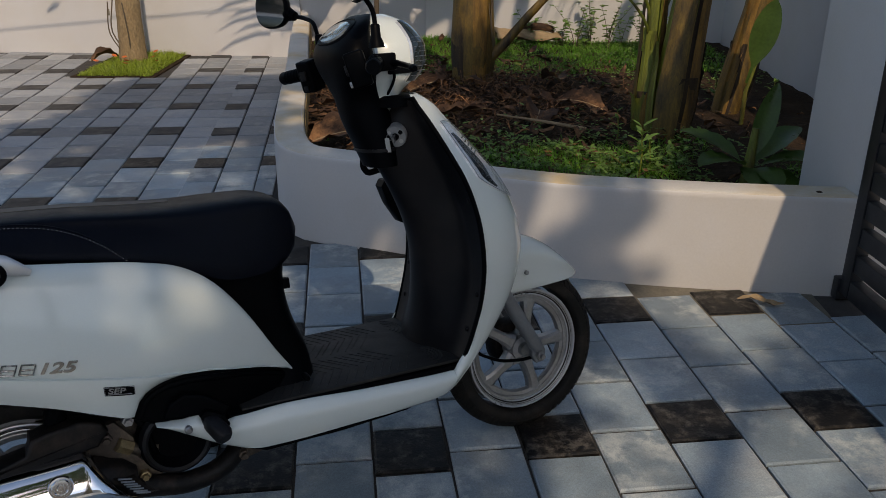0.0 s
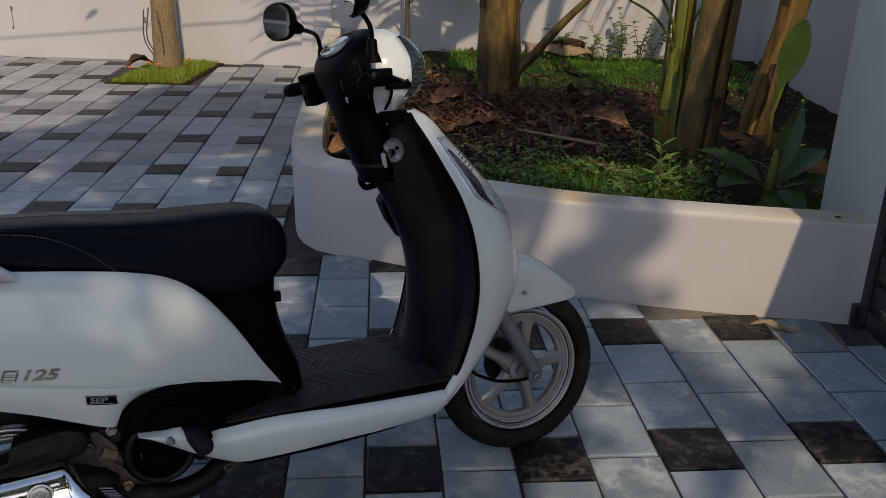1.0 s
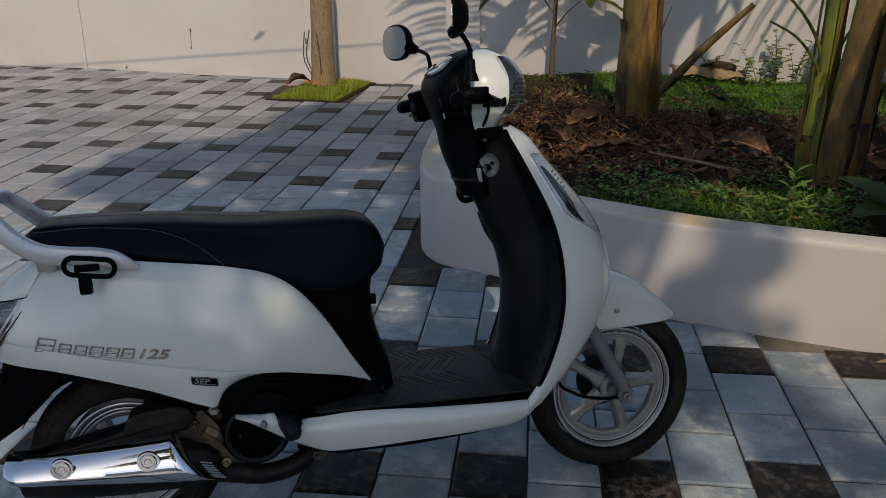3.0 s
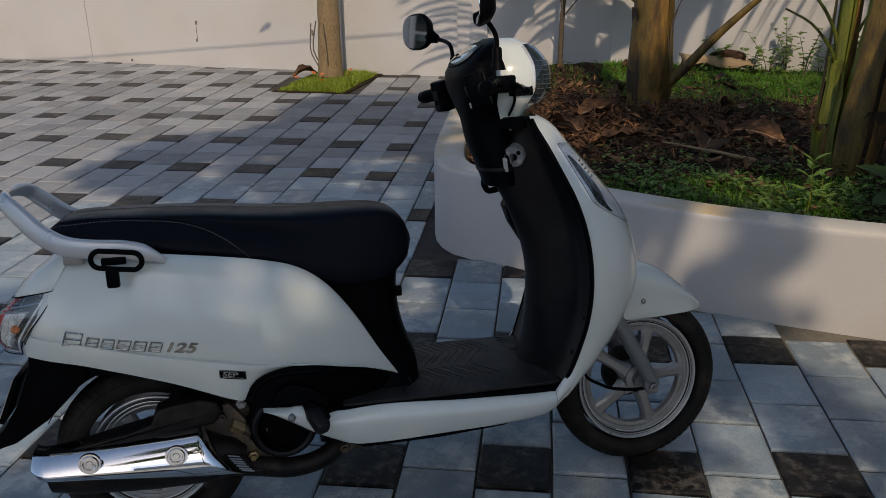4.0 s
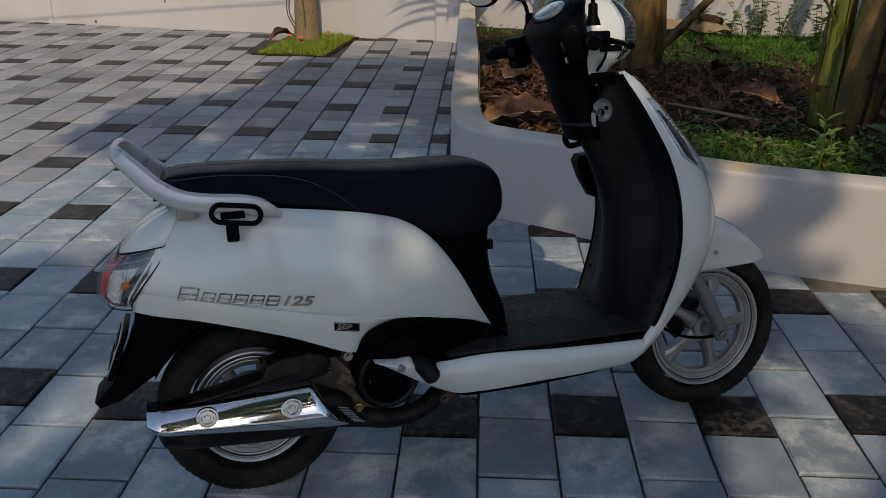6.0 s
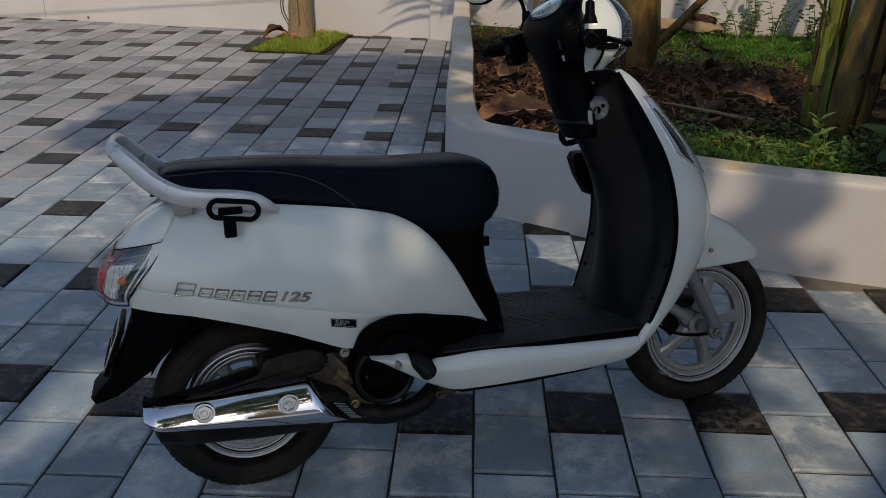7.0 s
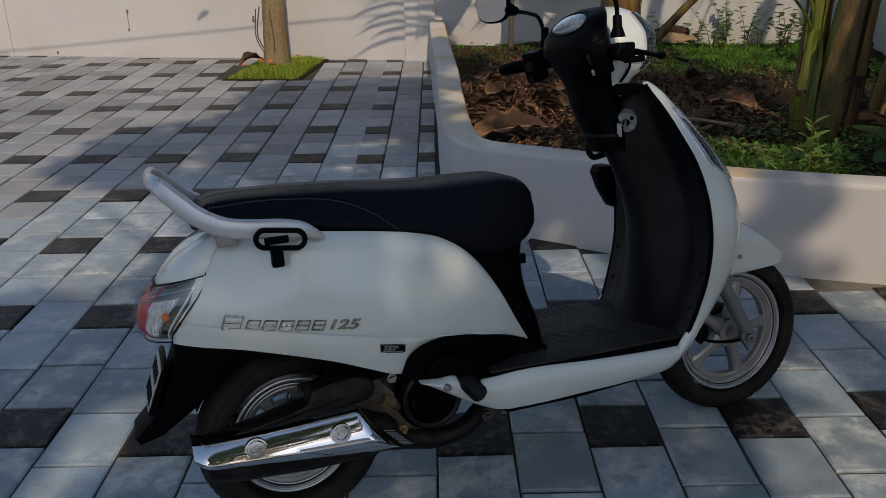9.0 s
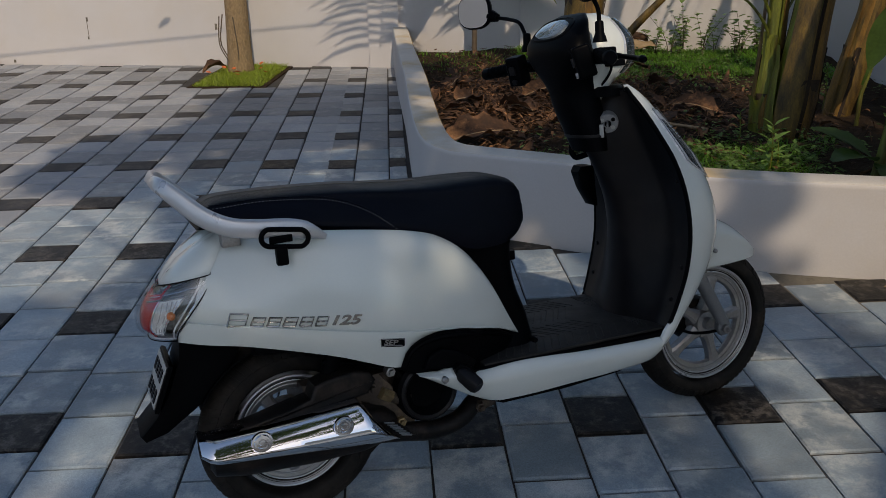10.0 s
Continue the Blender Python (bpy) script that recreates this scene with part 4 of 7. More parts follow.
p_top = spline([-0.20, -0.15, -0.10, -0.05, 0.03, 0.126, 0.248, 0.33, 0.403, 0.467, 0.526, 0.584, 0.626], [0.648, 0.69, 0.722, 0.731, 0.725, 0.712, 0.695, 0.679, 0.654, 0.607, 0.528, 0.425, 0.358])
p_bot = spline([-0.20, -0.154, -0.072, 0.01, 0.06, 0.125, 0.183, 0.24, 0.262, 0.278, 0.303, 0.344, 0.385, 0.485, 0.56, 0.626], [0.500, 0.494, 0.484, 0.465, 0.451, 0.430, 0.406, 0.382, 0.377, 0.408, 0.427, 0.437, 0.438, 0.414, 0.388, 0.353])
p_crease = spline([-0.20, -0.171, -0.023, 0.144, 0.30, 0.38, 0.632], [0.550, 0.546, 0.525, 0.491, 0.459, 0.446, 0.362])


def panel_y(x, z):
    t, b = p_top(x), p_bot(x)
    c = min(max(p_crease(x), b + 0.004), b + 0.5 * (t - b) + 1e-4)
    w = plan_w(x)
    if z >= c:
        k = (z - c) / max(1e-4, t - c)
        flat = 1 - 0.92 * min(1, max(0, (x - 0.42) / 0.14))
        return w * (1 - (0.16 * flat + 0.40 * min(1, max(0, (0.06 - x) / 0.14))) * k**1.7 - 0.10 * flat * max(0, (k - 0.82) / 0.18) ** 2) - 0.0085 * math.exp(-(z - c) / 0.014) * (1 if z > c + 1e-5 else 0) * min(1, (t - b) / 0.1)
    k = (c - z) / max(1e-4, c - b)
    return w * (1 + 0.012 * math.sin(min(1, k * 3) * math.pi / 2) - 0.10 * k**1.3)


def panel_point(x, v, s, grow=0.0):
    t, b = p_top(x), p_bot(x)
    c = min(max(p_crease(x), b + 0.004), b + 0.5 * (t - b) + 1e-4)
    z = b + (c - b) * (v / 0.25) if v <= 0.25 else c + (t - c) * ((v - 0.25) / 0.75)
    return (x, s * (panel_y(x, z) + grow), z)


def lamp_edge(z):
    """Where the tail lamp stops and the panel begins."""
    return -0.112 - 0.092 * max(0, min(1, (0.645 - z) / 0.135))


for s in (-1, 1):
    def clipped(u, v):
        x = -0.20 + 0.826 * u
        p = panel_point(x, v, s)
        if p[2] < 0.648:
            e = lamp_edge(p[2])
            if x < e:
                x2 = e + (x - e) * 0.02
                return panel_point(x2, v, s)
        return p
    us = steps(0, 0.12, 10)[:-1] + steps(0.12, 1, 50)
    panel = part("side_panel", shell(clipped, us, steps(0, 0.25, 5) + [0.256, 0.27, 0.29] + steps(0.31, 1, 14), (0, -s * 0.006, 0)), PAINT, scooter, "glossy white rear side panel", crease=50)
    # script badge: plain slanted chrome shapes, then the displacement figure
    if s < 0:
        def on_panel(X, h, g):
            """A place on the badge's line: X along it, h above its foot, g proud of the panel."""
            Z = 0.5365 - 0.116 * (X + 0.103) + h
            return Vector((X, s * (panel_y(X, Z) + g), Z))
        x = -0.103
        for k, wd in enumerate((0.046, 0.031, 0.031, 0.032, 0.031, 0.030)):
            h = 0.028 if k == 0 else 0.0205
            tip = 0.010 if k == 0 else 0.008
            strokes = [[(0, 0), (tip, h), (wd * 0.90 + tip * 0.5, h), (wd * 0.90 - tip * 0.5, 0), (0, 0)], [(tip * 0.5, h * 0.5), (wd * 0.90, h * 0.5)]]
            for stroke in strokes:
                part("badge_letter", tube([on_panel(x + dx, dz, 0.002) for dx, dz in stroke], 0.0022, 6), BADGE, panel, "plain chrome badge shape")
            x += wd + 0.0015
        fig = lettering("125", 0.036, 0.0018, 0.0010)
        for v in fig.verts:
            g = v.co.z
            v.co = on_panel(x - 0.003 + v.co.x * 1.24 + v.co.y * 0.45, 0.0005 + v.co.y * 0.84, 0.0015 + g)
        part("badge_figure", fig, BADGE, panel, "chrome figure 125", smooth=False)
        bx, bz = 0.243, 0.446
        def badge(dx, dz, g):
            X, Z = bx + dx, bz + dz - dx * 0.18
            return Vector((X, s * (panel_y(X, Z) + g), Z))
        chip = shell(lambda u, v: tuple(badge(u, v, 0.002)), steps(-0.028, 0.028, 8), steps(-0.010, 0.010, 4), (0, -s * 0.003, 0))
        chip_ob = part("badge_plate", chip, BLACK, panel, "small black badge with silver letters")
        word = lettering("SEP", 0.016, 0.0004, 0.0003)
        for v in word.verts:
            v.co = badge(-0.022 + v.co.x * 1.35 + v.co.y * 0.25, -0.004 + v.co.y, 0.0026 + v.co.z)
        part("badge_word", word, STEEL, chip_ob, smooth=False)
        part("badge_line", tube([badge(-0.022, -0.0065, 0.0022), badge(0.022, -0.0065, 0.0022)], 0.0009, 5), STEEL, chip_ob)
        frame_line = [badge(a, b, 0.002) for a, b in ((-0.027, -0.009), (0.027, -0.009), (0.027, 0.009), (-0.027, 0.009), (-0.027, -0.009))]
        part("badge_frame", tube(frame_line, 0.0008, 5), STEEL, chip_ob)

# tail: white hump, wrap-round lamp


hump = []
for z, wide, deep in ((0.646, 0.113, 0.100), (0.654, 0.114, 0.104), (0.675, 0.109, 0.100), (0.70, 0.100, 0.090), (0.722, 0.088, 0.068), (0.738, 0.072, 0.036)):
    front_x = -0.115 + (z - 0.65) * 0.6
    hump.append([(front_x - deep * (math.cos(k * math.pi / 2) ** 0.95 if abs(k) < 1 else 0.0), wide * math.copysign(abs(math.sin(k * math.pi / 2)) ** 0.9, k), z - 0.030 * (1 - abs(k))) for k in steps(-1, 1, 36)])
tail = part("tail_cowl", loft(hump, True, True), PAINT, scooter, "white tail cowl", crease=75)


lamp_deep = spline([0.500, 0.54, 0.58, 0.62, 0.652], [0.160, 0.186, 0.180, 0.156, 0.120])
lamp_wide = spline([0.500, 0.54, 0.58, 0.62, 0.652], [0.098, 0.119, 0.126, 0.120, 0.109])
lamp_end = spline([0.500, 0.54, 0.58, 0.62, 0.652], [50, 62, 72, 80, 84])


def lamp_ring(z, k, grow=0.0):
    """A place on the wrap-round lamp: k from -1 to 1 goes round the back, grow moves it outwards."""
    a = radians(k * lamp_end(z))
    f = (z - 0.505) / 0.145
    deep, wide = lamp_deep(z) + grow, lamp_wide(z) + grow
    return (-0.09 - deep * math.cos(a) ** 0.85, wide * math.copysign(abs(math.sin(a)) ** 0.82, k), z - 0.028 * (1 - abs(k)) * f)


LAMP_ZS = steps(0.503, 0.645, 14)
tail_lamp = part("tail_lamp", shell(lambda z, k: lamp_ring(z, k, 0.003), LAMP_ZS, steps(-1, 1, 44), lambda p: (0.0022, 0, 0)), LENS, scooter, "clear tail lamp cluster with a red inner lens", crease=60)
part("lamp_back", shell(lambda z, k: lamp_ring(z, k, -0.036), LAMP_ZS, steps(-1, 1, 30), (0.004, 0, 0)), LAMPGREY, tail_lamp, "grey lamp housing")
part("red_lens", shell(lambda z, k: lamp_ring(z, k, -0.008), steps(0.522, 0.622, 10), steps(-0.40, 0.40, 28), (0.006, 0, 0)), RED, tail_lamp, "red brake lens")
part("lamp_floor", shell(lambda u, k: lamp_ring(0.506, k, -0.034 * u), steps(0.05, 1, 4), steps(-1, 1, 30), (0, 0, 0.003)), LAMPSILVER, tail_lamp)
for s in (-1, 1):
    def bowl_point(u, v):
        """Hollow silvered bowl beside the red lens, leaning with the lamp's front edge."""
        z = 0.517 + 0.088 * u
        k = s * (0.43 + 0.10 * u * v + 0.26 * v)
        return lamp_ring(z, k, -0.010 - 0.020 * math.sin(u * math.pi) * math.sin(v * math.pi))
    bowl = part("reflector_bowl", shell(bowl_point, steps(0, 1, 10), steps(0, 1, 12), (0.003, 0, 0)), LAMPSILVER, tail_lamp, "silvered indicator bowl", crease=25)
    rim_line = [bowl_point(u, 0) for u in steps(0, 1, 8)] + [bowl_point(1, v) for v in steps(0, 1, 8)] + [bowl_point(u, 1) for u in steps(1, 0, 8)] + [bowl_point(0, v) for v in steps(1, 0, 8)]
    part("bowl_rim", tube(rim_line, 0.0022, 6), CHROME, bowl)
    for j in range(4):
        part("lens_flute", tube([bowl_point(u, 0.2 + 0.2 * j) for u in steps(0.06, 0.94, 8)], 0.0014, 5), REFLECTOR, bowl)
    bulb = lamp_ring(0.566, s * 0.74, -0.010)
    b = bmesh.new()
    bmesh.ops.create_uvsphere(b, u_segments=14, v_segments=9, radius=0.0095)
    part("indicator_bulb", moved(b, Matrix.Translation(bulb)), AMBER, tail_lamp, "amber bulb")
    for j, (k, m_) in enumerate(((0.41, RED), (0.90, LAMPSILVER), (0.97, CHROME))):
        part("lamp_ridge", tube([lamp_ring(z, s * k, -0.004 - 0.004 * (j == 0)) for z in steps(0.510, 0.640, 9)], 0.0024, 6), m_, tail_lamp)
    for j in range(4):
        z = 0.608 + 0.009 * j
        part("upper_flute", tube([lamp_ring(z + 0.012 * (k - 0.4), s * k, -0.006 - 0.003 * j) for k in steps(0.15, 0.93, 12)], 0.0019 - 0.0003 * (j % 2), 6), CHROME if j % 2 else LAMPGREY, tail_lamp)
rim_line = [lamp_ring(z, 1, 0.004) for z in LAMP_ZS] + [lamp_ring(0.645, k, 0.004) for k in steps(1, -1, 30)] + [lamp_ring(z, -1, 0.004) for z in LAMP_ZS[::-1]] + [lamp_ring(0.503, k, 0.004) for k in steps(-1, 1, 30)]
part("lamp_seal", tube(rim_line, 0.0012, 6), BLACK, tail_lamp)

for o in scooter.children_recursive:
    if o.name.startswith(("lamp_cover", "tail_lamp")):
        o.visible_shadow = False

# grab rail: one bent silver tube round the tail
rail_pts = [(0.128, -0.184, 0.702), (0.10, -0.187, 0.717), (0.05, -0.187, 0.733), (-0.02, -0.183, 0.741), (-0.07, -0.170, 0.750), (-0.118, -0.147, 0.775), (-0.158, -0.124, 0.814), (-0.186, -0.104, 0.842), (-0.197, -0.060, 0.850)]
rail_pts = rail_pts + [(-0.199, 0.0, 0.851)] + [(x, -y, z) for x, y, z in rail_pts[::-1]]
line = path_through(rail_pts, 80)
rad = [0.0205 * (1 - 0.42 * math.exp(-((i - 40) / 9) ** 2)) * min(1.0, 0.30 + min(i, 80 - i) / 6) for i in range(81)]
rail = part("grab_rail", tube(line, rad, 20, 0.62, up=(0, 0, 1), sq=0.62), SILVER, scooter, "silver-painted cast grab rail")
for s in (-1, 1):
    ring = []
    for i in range(41):
        a = 2 * math.pi * i / 40
        c, sn = math.cos(a), math.sin(a)
        ring.append((0.034 + 0.030 * (1 if c > 0.001 else -1 if c < -0.001 else 0) + 0.0195 * c, s * 0.209, 0.717 - 0.16 * 0.03 * (1 if c > 0.001 else -1 if c < -0.001 else 0) + 0.0185 * sn))
    loop = part("strap_loop", tube(ring, 0.0056, 8, caps=False), BLACK, rail, "black rubber-coated loop")
    part("loop_stem", box((0.010, s * 0.209 - 0.010, 0.660), (0.036, s * 0.209 + 0.010, 0.701), 0.006), BLACK, loop)
    part("loop_plate", box((0.002, s * 0.199 - 0.004, 0.706), (0.052, s * 0.199 + 0.004, 0.722), 0.003), BLACK, loop)
    part("rail_bracket", box((-0.085, s * 0.12 - 0.012, 0.700), (-0.045, s * 0.12 + 0.03, 0.728), 0.004), STEEL, rail)
part("tail_plate", plate([(-0.13, 0.742), (-0.11, 0.768), (-0.02, 0.752), (-0.02, 0.735)], -0.11, 0.11, 0.006), BLACK, rail)

# rear mudguard with number plate (its characters as plain bars)
flap_poly = [(-0.195, 0.520), (-0.06, 0.505), (-0.070, 0.445), (-0.112, 0.394), (-0.175, 0.335), (-0.250, 0.288), (-0.300, 0.276), (-0.309, 0.292), (-0.270, 0.330), (-0.236, 0.380), (-0.205, 0.455)]
flap = part("rear_mudguard", plate(flap_poly, -0.066, 0.066, 0.010), BLACK, scooter, "black plastic rear mudguard")
plate_m = Matrix.Translation((-0.246, 0, 0.398)) @ Matrix.Rotation(radians(24), 4, "Y")
num = part("number_plate", moved(box((-0.006, -0.085, -0.056), (0.006, 0.085, 0.056), 0.004), plate_m), BLACK, flap, "number plate with plain bars")
part("plate_face", moved(box((-0.0085, -0.078, -0.049), (-0.0062, 0.078, 0.049), 0.001), plate_m), PLATEWHITE, num)
for r, z in enumerate((0.022, -0.026)):
    for k in range(4):
        y = -0.054 + 0.036 * k
        part("plate_bar", moved(box((-0.0105, y - 0.011, z - 0.014), (-0.0088, y + 0.011, z + 0.014), 0.0), plate_m), BLACK, num)
inner_guard = shell(lambda a, y: (REAR.x + 0.245 * math.cos(a), y, REAR.z + 0.245 * math.sin(a)), steps(radians(35), radians(150), 18), steps(-0.075, 0.075, 4), (0, 0, 0.004))
part("inner_mudguard", inner_guard, BLACK, scooter)
part("frame_stub", tube([(-0.055, -0.155, 0.472), (-0.03, -0.15, 0.466), (0.06, -0.13, 0.45)], 0.013, 10), BLACK, scooter)
part("body_core", loft([[(x, -w, zb), (x, -w * 1.02, (zb + zt) / 2), (x, -w * 0.8, zt), (x, w * 0.8, zt), (x, w * 1.02, (zb + zt) / 2), (x, w, zb)] for x, w, zb, zt in ((-0.13, 0.06, 0.54, 0.66), (0.0, 0.15, 0.515, 0.70), (0.2, 0.175, 0.43, 0.68), (0.42, 0.165, 0.42, 0.61), (0.52, 0.12, 0.42, 0.50))]), BLACK, scooter)

# engine, exhaust and swing arm
engine = part("engine_block", loft([[(x, -0.10 * k, 0.20), (x, -0.115 * k, 0.26), (x, -0.09 * k, 0.33), (x, 0.11, 0.33), (x, 0.13, 0.26), (x, 0.11, 0.19)] for x, k in ((0.06, 0.8), (0.14, 1.0), (0.24, 1.05), (0.34, 0.9), (0.40, 0.6))]), CASTING, scooter, "grimy aluminium engine casing")
part("fan_cover", lathe([(0.0, -0.138), (0.048, -0.140), (0.056, -0.150), (0.068, -0.164), (0.078, -0.158), (0.082, -0.13), (0.0, -0.12)], 40, (0.342, 0, 0.285)), BLACK, engine, "round black fan cover")
part("fan_ring", lathe([(0.060, -0.170), (0.066, -0.174), (0.072, -0.170), (0.066, -0.166)], 40, (0.342, 0, 0.285), closed=True), SHIELD, engine)
part("shock_absorber", tube([(0.06, -0.11, 0.235), (0.10, -0.115, 0.32), (0.15, -0.12, 0.46)], 0.022, 12), BLACK, scooter)
bracket = part("muffler_bracket", plate([(0.155, 0.345), (0.225, 0.352), (0.258, 0.310), (0.262, 0.262), (0.290, 0.232), (0.312, 0.222), (0.300, 0.202), (0.255, 0.208), (0.215, 0.232), (0.20, 0.28), (0.165, 0.30)], -0.150, -0.132, 0.004), CASTING, engine, "cast muffler bracket")
for x, z, m in ((0.268, 0.221, ZINC), (0.252, 0.352, STEEL), (0.478, 0.207, CASTING), (0.205, 0.322, CASTING)):
    part("bolt", lathe([(0, -0.172), (0.007, -0.172), (0.008, -0.164), (0.012, -0.163), (0.013, -0.156), (0.013, -0.14), (0, -0.14)], 6, (x, 0, z)), m, bracket)
part("sensor_nut", tube([(0.225, -0.155, 0.305), (0.25, -0.15, 0.288)], [0.016, 0.016], 6), ZINC, bracket)
part("sensor_boss", tube([(0.25, -0.15, 0.288), (0.27, -0.145, 0.275)], [0.012, 0.014], 12), CASTING, bracket)
part("breather_hose", tube(path_through([(0.262, -0.14, 0.36), (0.285, -0.15, 0.32), (0.295, -0.145, 0.27), (0.31, -0.13, 0.225)], 14), 0.007, 8), BLACK, engine)
part("brake_hose", tube(path_through([(0.10, -0.125, 0.40), (0.20, -0.13, 0.372), (0.27, -0.14, 0.345), (0.285, -0.14, 0.28)], 14), 0.005, 8), BLACK, engine)
pipe = part("exhaust_pipe", tube(path_through([(0.10, -0.175, 0.235), (0.20, -0.165, 0.212), (0.27, -0.155, 0.195), (0.36, -0.15, 0.176), (0.43, -0.145, 0.188), (0.485, -0.12, 0.225), (0.50, -0.09, 0.26)], 30), [0.020] * 6 + [0.024] * 20 + [0.020] * 5, 14), HOTBLACK, scooter, "matt black exhaust pipe")
part("pipe_flange", plate([(0.46, 0.190), (0.52, 0.200), (0.53, 0.216), (0.47, 0.222)], -0.15, -0.142, 0.002), CASTING, pipe)

muffler = part("muffler", tube([(-0.172, -0.122, 0.243), (-0.165, -0.123, 0.242), (-0.10, -0.128, 0.240), (0.05, -0.140, 0.236), (0.17, -0.150, 0.232), (0.225, -0.150, 0.226), (0.25, -0.148, 0.222)], [0.034, 0.052, 0.062, 0.064, 0.058, 0.044, 0.026], 22, 0.92), HOTBLACK, scooter, "black muffler body")


def cover_point(u, v):
    """Chrome heat shield: u from tail to front, v round from top to underside."""
    x = -0.196 + 0.408 * u
    top = 0.297 + 0.022 * u - 0.07 * max(0, (u - 0.88) / 0.12) ** 1.3
    bot = 0.238 - 0.034 * u + 0.014 * max(0, (0.10 - u) / 0.10) ** 1.5
    yo = -0.206 - 0.040 * u + 0.012 * (max(0, (u - 0.85) / 0.15) ** 2) + 0.02 * max(0, (0.06 - u) / 0.06) ** 2
    sec = [(0.0, 1.0, 0.082), (0.10, 1.0, 0.056), (0.22, 0.93, 0.036), (0.33, 0.80, 0.0215), (0.45, 0.66, 0.0115), (0.53, 0.54, 0.0045), (0.60, 0.42, 0.0), (0.66, 0.35, 0.001), (0.80, 0.17, 0.012), (0.93, 0.02, 0.030), (1.0, -0.04, 0.060)]
    f = np.interp(v, [s[0] for s in sec], [s[1] for s in sec])
    g = np.interp(v, [s[0] for s in sec], [s[2] for s in sec])
    slant = 0.055 * u ** 6 * (0.7 - f)
    return (x + slant, yo + float(g), bot + (top - bot) * float(f))


shield_us = steps(0, 0.86, 24)[:-1] + steps(0.86, 1, 8)
heat = part("heat_shield", shell(cover_point, shield_us, [0, 0.05, 0.10, 0.16, 0.22, 0.33, 0.45, 0.53, 0.60, 0.63, 0.66, 0.73, 0.80, 0.87, 0.93, 1.0], (0, 0.003, 0)), CHROME, muffler, "polished chrome heat shield", crease=32)
for x, z in ((-0.071, 0.283), (0.108, 0.281)):
    u = (x + 0.196) / 0.408
    y = -0.206 - 0.040 * u + 0.003
    rings = [(0.0, y - 0.006), (0.006, y - 0.006), (0.008, y - 0.003), (0.012, y - 0.003), (0.014, y - 0.008), (0.017, y - 0.008), (0.019, y - 0.004), (0.0225, y - 0.004), (0.0235, y + 0.002)]
    part("shield_cap", lathe(rings, 28, (x, 0, z)), CHROME, heat, "ringed chrome cap")
end_plate = part("end_plate", shell(lambda u, v: tuple(Vector(cover_point(1.0, 0.16 + 0.62 * v)) + Vector((0.006 + 0.042 * u, 0.004 + 0.010 * u, 0.004 - 0.012 * u))), steps(0, 1, 4), steps(0, 1, 10), (0, 0.004, 0)), HOTBLACK, heat, "black louvred end plate")
for k in range(7):
    c = Vector(cover_point(1.0, 0.24 + 0.065 * k))
    part("end_louvre", tube([c + Vector((0.012, 0.003, 0.003)), c + Vector((0.038, 0.008, -0.006))], 0.0022, 6), STEEL, end_plate)
top_guard = plate([(-0.155, 0.289), (-0.12, 0.298), (0.0, 0.320), (0.055, 0.332), (0.068, 0.362), (0.10, 0.372), (0.165, 0.378), (0.20, 0.366), (0.212, 0.345), (0.19, 0.316), (0.0, 0.298), (-0.15, 0.282)], -0.172, -0.105, 0.009, 3)
part("swing_arm_guard", top_guard, HOTBLACK, muffler, "rusty black guard above the muffler")
part("swing_arm", tube([(0.30, -0.115, 0.26), (0.18, -0.12, 0.30), (0.08, -0.115, 0.25), (0.037, -0.11, 0.207)], [0.03, 0.026, 0.022, 0.026], 12), CASTING, engine)
part("centre_stand", plate([(0.14, 0.215), (0.235, 0.222), (0.23, 0.196), (0.175, 0.155), (0.155, 0.158), (0.165, 0.188)], -0.16, -0.150, 0.003), HOTBLACK, scooter, "folded centre stand foot")
stand = part("side_stand", tube([(0.46, 0.13, 0.22), (0.47, 0.22, 0.12), (0.475, 0.285, 0.052)], [0.011, 0.011, 0.011], 10), BLACK, scooter, "extended side stand")
part("stand_foot", box((0.45, 0.262, 0.044), (0.505, 0.315, 0.054), 0.003), BLACK, stand)

# handlebar cowls
def ring_at(z, xb, xf, w, n=28, sq=0.8, lift=0.0):
    out = []
    for i in range(n):
        a = 2 * math.pi * i / n
        c, s = math.cos(a), math.sin(a)
        x = (xb + xf) / 2 + (xf - xb) / 2 * math.copysign(abs(c) ** sq, c)
        out.append((x, w * math.copysign(abs(s) ** sq, s), z + lift * (x - xb)))
    return out


def stacked(rows, n=28, sq=0.8, fine=4):
    zs = [r[0] for r in rows]
    fs = [spline(zs, [r[k] for r in rows]) for k in (1, 2, 3)]
    return loft([ring_at(z, fs[0](z), fs[1](z), fs[2](z), n, sq) for z in steps(zs[0], zs[-1], fine * len(rows))])


nacelle = part("headlamp_cowl", stacked([(0.898, 0.905, 0.955, 0.040), (0.93, 0.89, 0.972, 0.062), (0.965, 0.88, 0.998, 0.085), (0.99, 0.87, 1.03, 0.108), (1.02, 0.865, 1.05, 0.122), (1.06, 0.865, 1.05, 0.125), (1.10, 0.875, 1.03, 0.112), (1.128, 0.892, 1.0, 0.088), (1.142, 0.912, 0.97, 0.055)]), PAINT, scooter, "white headlamp cowl", crease=60)
nf = spline([0.965, 0.99, 1.02, 1.06, 1.10, 1.128, 1.142], [0.998, 1.03, 1.05, 1.05, 1.03, 1.0, 0.97])


